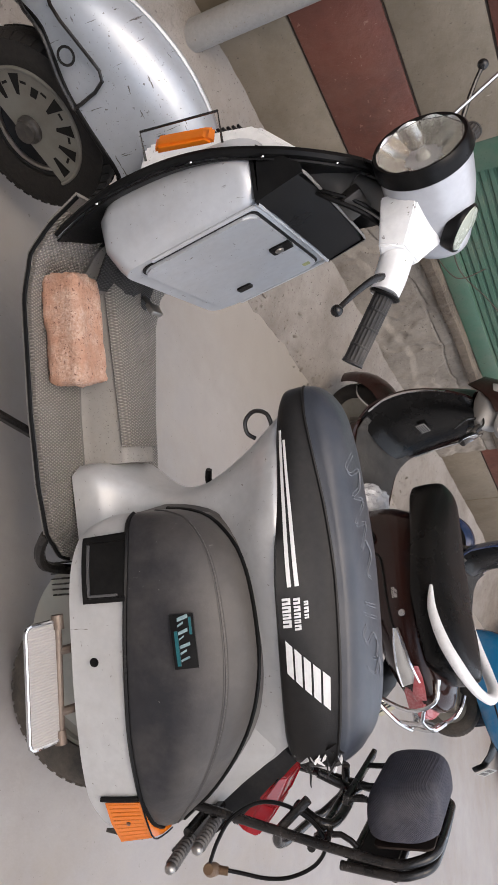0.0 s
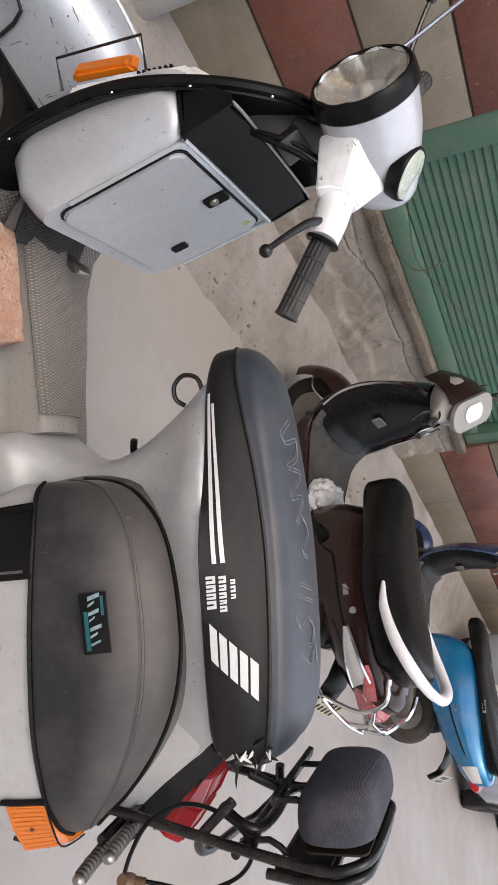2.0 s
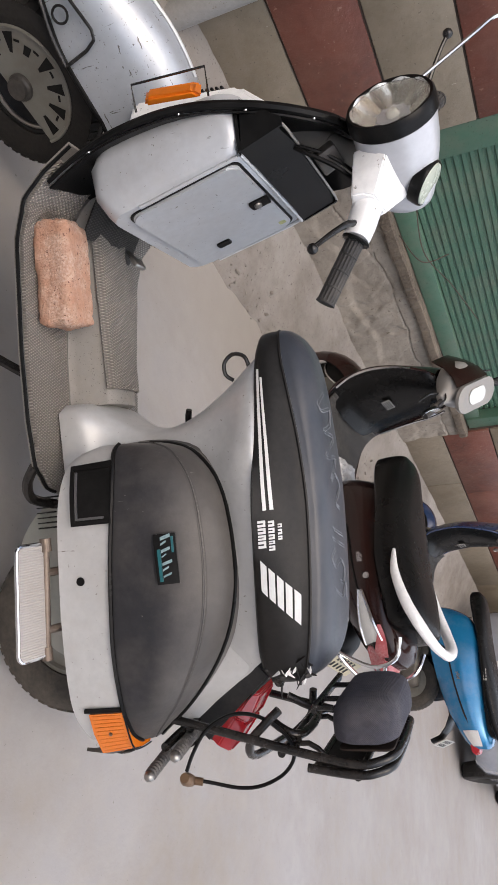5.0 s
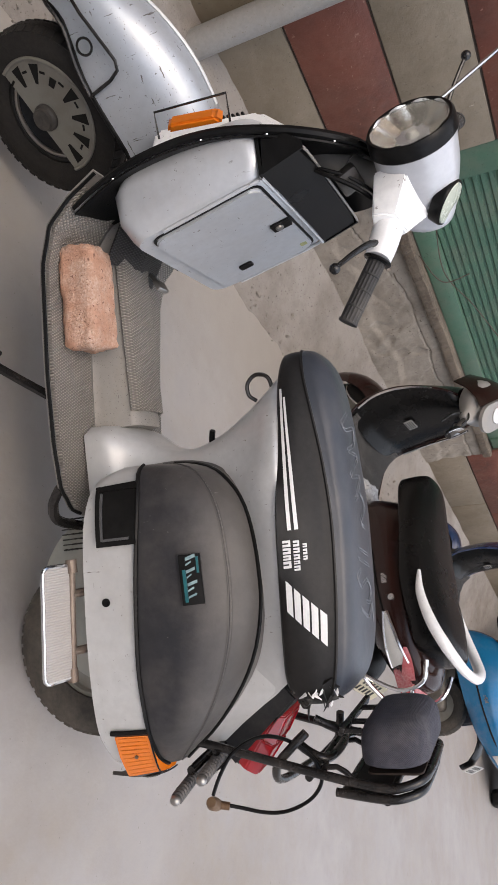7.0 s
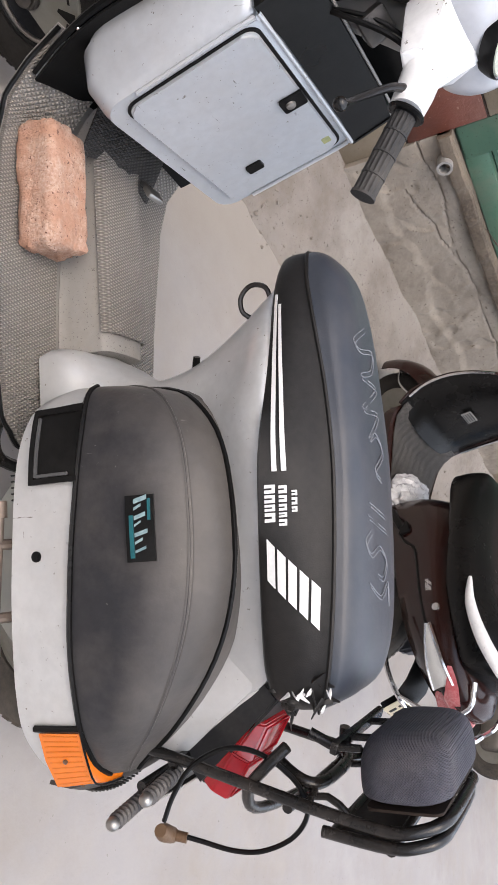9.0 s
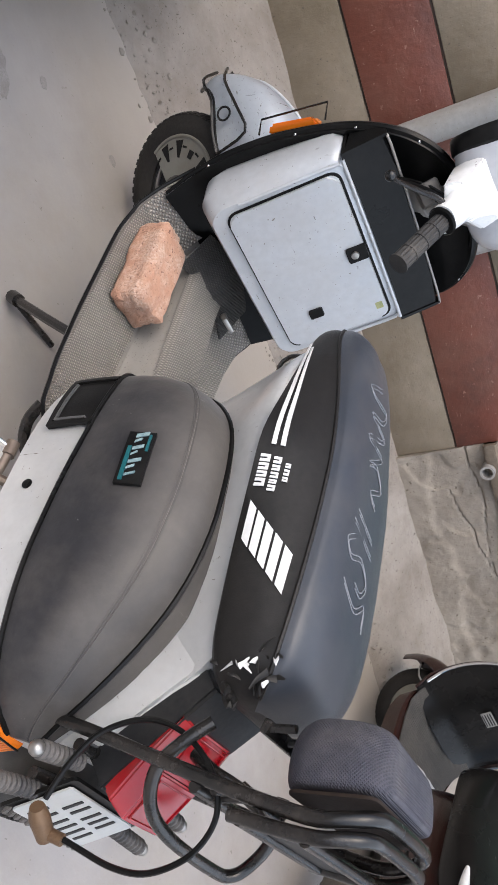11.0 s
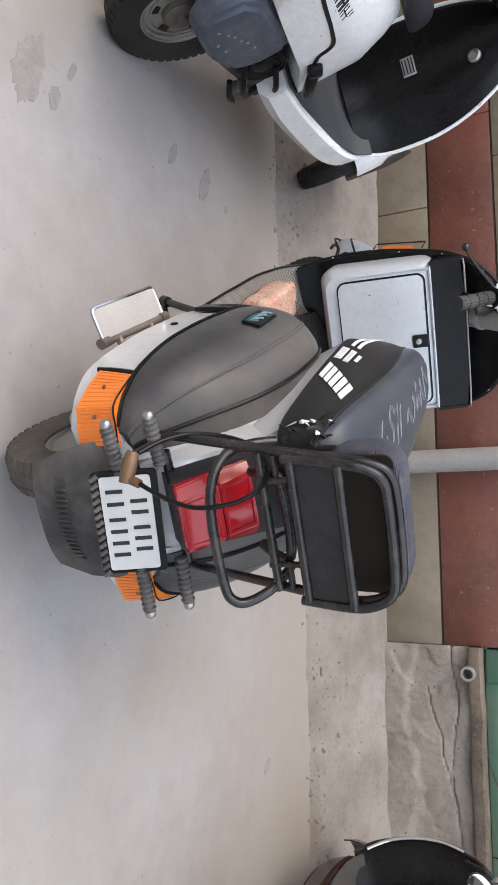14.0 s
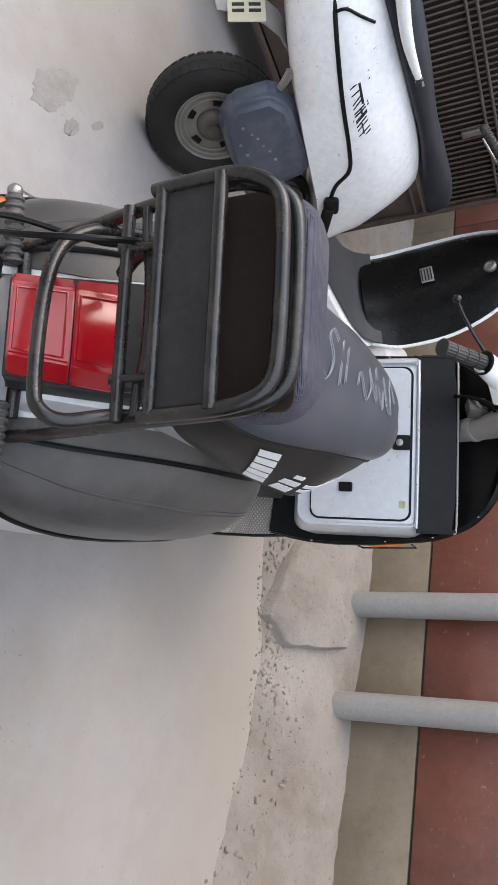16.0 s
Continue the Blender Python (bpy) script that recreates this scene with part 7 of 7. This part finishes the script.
    rbox(bm, 0.24, 0.16, 0.17, 0.03, pose(0.30, -0.02, 0.29, 0, 0, 0), 2)
    part("engine", bm, OILY, s, "oily alloy engine case")
    bm = bmesh.new()
    lathe(bm, [(0.0, 0.0), (0.085, 0.0), (0.088, 0.02), (0.075, 0.035), (0.068, 0.030), (0.060, 0.036), (0.052, 0.031), (0.044, 0.036), (0.036, 0.031), (0.026, 0.036), (0, 0.034)], pose(0.27, -0.095, 0.33, 90, 0, 0), 28)
    part("fan_cover", bm, BLACK, s, "black ribbed fan cover")
    for k in range(6):
        part("fin", rbox(bmesh.new(), 0.006, 0.10, 0.10, 0.002, pose(0.40 + 0.014 * k, -0.05, 0.26, 0, 8, 0)), OILY, s)
    for pts in ([(0.20, -0.13, 0.30), (0.27, -0.16, 0.25), (0.36, -0.14, 0.22), (0.44, -0.08, 0.26)], [(0.30, -0.13, 0.36), (0.38, -0.15, 0.32), (0.46, -0.12, 0.28), (0.52, -0.06, 0.30)], [(0.24, -0.14, 0.22), (0.31, -0.15, 0.18), (0.40, -0.12, 0.17)]):
        part("hose", tube(bmesh.new(), pts, 0.010, 8, 4), BLACK, s)
    bm = rbox(bmesh.new(), 0.07, 0.05, 0.06, 0.012, pose(0.35, -0.12, 0.20, 0, 25, 0), 2)
    part("carburettor", bm, OILY, s, "oily alloy carburettor")
    if wires:
        for pts in ([(-0.41, 0.47), (-0.40, 0.62), (-0.36, 0.76), (-0.29, 0.86), (-0.25, 0.90)], [(-0.27, 0.48), (-0.265, 0.58), (-0.23, 0.70), (-0.19, 0.82)]):
            part("cable", tube(bmesh.new(), [skin(x, f, -1, 0.006) for x, f in pts], 0.0045, 6, 5), BLACK, bd, "loose black cable over the panel")
    bm = bmesh.new()
    o = [(-0.135, 0.33), (-0.12, 0.45), (-0.06, 0.49), (0.14, 0.475), (0.20, 0.45), (0.205, 0.33), (0.17, 0.255), (0.05, 0.235), (-0.09, 0.265)]
    A = [(x, -0.085, z) for x, z in o]
    B = [(0.035 + (x - 0.035) * 0.98, -0.14, 0.36 + (z - 0.36) * 0.97) for x, z in o]
    C = [(0.035 + (x - 0.035) * 0.86, -0.165, 0.36 + (z - 0.36) * 0.84) for x, z in o]
    loft(bm, [A, B, C])
    bmesh.ops.bevel(bm, geom=list(bm.edges), offset=0.014, segments=3, affect="EDGES")
    si = part("silencer_shield", bm, MUFFLER, s, "scuffed blue-grey silencer heat shield", sharp=50)
    for k, (x, z) in enumerate(((-0.05, 0.33), (-0.02, 0.345), (0.0, 0.355), (0.03, 0.36), (0.055, 0.37), (0.09, 0.375), (0.0, 0.30), (0.04, 0.305))):
        part("bolt", lathe(bmesh.new(), [(0, 0), (0.006, 0), (0.005, 0.003), (0, 0.0035)], pose(x, -0.163, z, 90, 0, 0), 8), STEEL, si)
    bm = tube(bmesh.new(), [(-0.10, -0.13, 0.47), (-0.125, -0.135, 0.50), (-0.14, -0.135, 0.515)], 0.012, 8, 3)
    part("outlet", bm, STEEL, si)
    # stands and foot pegs
    bm = tube(bmesh.new(), [(0.52, 0.13, 0.27), (0.56, 0.19, 0.12), (0.60, 0.235, 0.008), (0.64, 0.24, 0.006)], 0.009, 8, 3)
    tube(bm, [(0.57, 0.20, 0.09), (0.62, 0.235, 0.08), (0.65, 0.225, 0.06)], 0.005, 6, 3)
    part("side_stand", bm, BLACK_TUBE, s)
    for sign in (1, -1):
        bm = bmesh.new()
        rbox(bm, 0.12, 0.028, 0.036, 0.010, pose(0.36, sign * 0.205, 0.435, 0, 32, 0), 2)
        rbox(bm, 0.06, 0.03, 0.05, 0.012, pose(0.31, sign * 0.195, 0.475, 0, 20, 0), 2)
        part("foot_peg", bm, BLACK, s, "folded black passenger peg")
    return s


modern_scooter("scooter", pose(-0.58, 0.63, 0, -10, 0, 100.5) @ Matrix.Scale(1.04, 4), "dirty white scooter with black seat and blue-grey silencer shield", WHITE_PAINT, INNER, MAT_SLATE, SEAT_NAVY, RIM_GREY, steer=24, grab_mat=WHITE_PAINT, rise=0.03, wires=True, cover_mat=INNER, plate_mat=CREAM_PLATE, lens=(-0.45, -0.40), plate_at=(-0.305, -0.02, 0.46), ringed=True, lamp=0.8, tall=1.09, bar_up=0.05, bar_back=0.10, bar_side=0.11)
modern_scooter("scooter", pose(2.45, 0.965, 0, -13, 0, 86) @ Matrix.Scale(0.89, 4), "dark brown scooter with chrome guards leaning on its side stand", BROWN, INNER, MAT_DARK, INNER, RIM_GREY, steer=32, guard=True, plate_mat=CREAM_PLATE, cover_mat=GREY_PLASTIC, mirror=True, squeeze=0.88, lift=0.06, wide=1.28, seat_wide=1.38, seat_deep=0.07, bar_up=0.085, bar_back=0.03, lens=(-0.445, -0.33), lens_f=(0.10, 0.80), shield_wide=1.1, bar_size=1.2, dash=True, bar_turn=16, lamp=0.85, lamp_mat=PALE_RED)
modern_scooter("scooter", pose(4.47, 1.0, 0, -7, 0, 94) @ Matrix.Scale(0.9, 4), "bright blue scooter with black seat parked in the row", BLUE, INNER, MAT_DARK, INNER, RIM_GREY, steer=10, plate_mat=PLATE, apron_mat=NAVY, cover_mat=BLUE, grab_mat=BLACK, lens=(-0.455, -0.36), bar_up=0.05, lamp=0.6, wide=0.8)

# a crumpled sheet of clear plastic on the brown scooter's floorboard
CLEAR = material("crumpled_clear_plastic", (0.62, 0.62, 0.62), 0.12, 0, (0.34, 0.34, 0.35), 26, 0.8, 0.6, 60)
bm = bmesh.new()
bmesh.ops.create_icosphere(bm, subdivisions=4, radius=1)
for v in bm.verts:
    fold = 1 + 0.30 * sheet_noise(v.co.x + 3, v.co.y + v.co.z, 3.1, 4) + 0.22 * abs(sheet_noise(v.co.x - v.co.z, v.co.y, 6.3, 8)) - 0.10 * abs(sheet_noise(v.co.x, v.co.y + 2 * v.co.z, 11, 2))
    v.co = Vector((v.co.x * 0.075, v.co.y * 0.10, max(v.co.z, -0.6) * 0.045)) * fold
sheet = part("plastic_sheet", bm, CLEAR, sharp=25)
sheet.matrix_world = pose(2.45, 0.965, 0, -13, 0, 86) @ Matrix.Scale(0.89, 4) @ pose(0.60, 0.05, 0.378, 0, 0, 30) @ Matrix.Scale(1.35, 4)
tagged(sheet, "crumpled clear plastic sheet on the brown scooter's floorboard", "plastic sheet")


# ---- the silver car beyond the row ----
CAR_PAINT = material("silver_car_paint", (0.40, 0.43, 0.49), 0.2, 0.45, (0.36, 0.385, 0.44), 3, 0.4, 0.01, 200, DUST, 3, 0.2, 0.6)
CAR_GLASS = material("dark_car_glass", (0.02, 0.024, 0.026), 0.06, 0, (0.03, 0.034, 0.036), 3, 0.4, coat=0.8)
car = thing("car", pose(6.75, 1.50, 0, 0, 0, 0), "dusty silver hatchback parked beyond the scooters", "car")


def car_ring(x, zb, zs, zt, w, wt):
    half = [(w * 0.9, zb), (w * 0.985, zb + 0.08), (w, zb + (zs - zb) * 0.55), (w * 0.97, zs), (wt, zt), (wt * 0.6, zt + 0.02)]
    return [Vector((x, y, z)) for y, z in half] + [Vector((x, -y, z)) for y, z in half[::-1]]


bm = bmesh.new()
loft(bm, [car_ring(*r) for r in crom([(0.0, 0.30, 0.55, 0.60, 0.55, 0.50), (0.05, 0.24, 0.64, 0.68, 0.68, 0.60), (0.2, 0.20, 0.72, 0.76, 0.75, 0.66), (0.6, 0.18, 0.80, 0.86, 0.77, 0.68), (0.95, 0.18, 0.86, 0.93, 0.775, 0.69), (1.5, 0.18, 0.90, 1.40, 0.78, 0.58), (2.4, 0.18, 0.92, 1.44, 0.78, 0.58), (3.2, 0.20, 0.92, 1.36, 0.77, 0.56), (3.5, 0.24, 0.88, 0.96, 0.72, 0.60), (3.56, 0.32, 0.70, 0.75, 0.62, 0.55)], 4)])
car_body = part("body", bm, CAR_PAINT, car, sharp=50)
bm = bmesh.new()
shell(bm, [[Vector((1.02 + 0.44 * i / 4, 0.60 * (k / 4 - 1) * (1 - 0.1 * i / 4), 0.965 + 0.42 * i / 4 + 0.012)) for k in range(9)] for i in range(5)], 0.006)
part("windscreen", bm, CAR_GLASS, car_body, "dark windscreen")
for sgn in (1, -1):
    bm = rbox(bmesh.new(), 0.14, 0.22, 0.11, 0.03, pose(0.10, sgn * 0.50, 0.56, 0, -24, -30 * sgn), 3)
    part("headlight", bm, LENS, car_body, "clear headlight")
    for x in (0.62, 2.95):
        wheel(car, pose(x, sgn * 0.70, 0.27, -90 * sgn, 0, 0), 0.27, 0.16, 0.17, STEEL, "wheel", dish=-0.02, hub_r=0.04, hub_mat=RIM_GREY)
bm = rbox(bmesh.new(), 0.05, 1.10, 0.10, 0.02, pose(0.02, 0, 0.36), 2)
part("bumper", bm, BLACK, car_body, "black bumper strip")
bm = rbox(bmesh.new(), 0.012, 0.42, 0.11, 0.003, pose(-0.012, 0, 0.44), 1)
cp = part("number_plate", bm, PLATE, car_body, "white number plate")
for k in range(7):
    part("plate_bar", rbox(bmesh.new(), 0.003, 0.025, 0.06, 0, pose(-0.0195, -0.16 + 0.05 * k, 0.44)), INK, cp)

# ---- the brown rack behind the white scooter ----
RACK = material("rusty_brown_rack_paint", (0.085, 0.060, 0.050), 0.5, 0.1, (0.060, 0.040, 0.033), 7, 0.6, 0.1, 120, DUST, 7, 0.15)
rack = thing("metal_rack", pose(-1.72, 1.02, 0), "dark brown sheet metal rack standing behind the white scooter", "rack")
for x in (-0.22, 0.22):
    for y in (-0.74, 0.74):
        part("leg", rbox(bmesh.new(), 0.025, 0.025, 1.30, 0.003, pose(x, y, 0.65)), RACK, rack)
for z in (0.14, 0.68, 1.26):
    for x in (-0.22, 0.22):
        part("rail", rbox(bmesh.new(), 0.02, 1.47, 0.025, 0.003, pose(x, 0, z)), RACK, rack)
    part("shelf", rbox(bmesh.new(), 0.43, 1.46, 0.008, 0.002, pose(0, 0, z - 0.014)), DARK_BROWN, rack)
part("front_sheet", rbox(bmesh.new(), 0.006, 1.45, 0.50, 0.002, pose(0.212, 0, 0.41)), RACK, rack, "brown painted front sheet")
# dark-coloured sheet stands in for the shaded gap behind the bars
part("front_sheet", rbox(bmesh.new(), 0.006, 1.45, 0.54, 0.002, pose(0.208, 0, 0.97)), DARK_BROWN, rack, "dark sheet added for the shaded gap behind the grille")
for k in range(58):
    part("grille_bar", tube(bmesh.new(), [(0.222, -0.71 + 0.0249 * k, 0.69), (0.222, -0.71 + 0.0249 * k, 1.25)], 0.005, 6, 1), RACK, rack)
for z in (0.56, 0.60, 0.94, 0.98):
    part("bar", tube(bmesh.new(), [(0.231, -0.72, z), (0.231, 0.72, z)], 0.007, 6, 1), RACK, rack)
for y in (-0.35, 0.38):
    part("latch", rbox(bmesh.new(), 0.018, 0.03, 0.09, 0.003, pose(0.232, y, 0.88)), STEEL, rack, "dull steel latch")
part("back_sheet", rbox(bmesh.new(), 0.008, 1.46, 1.12, 0.002, pose(-0.21, 0, 0.70)), DARK_BROWN, rack)
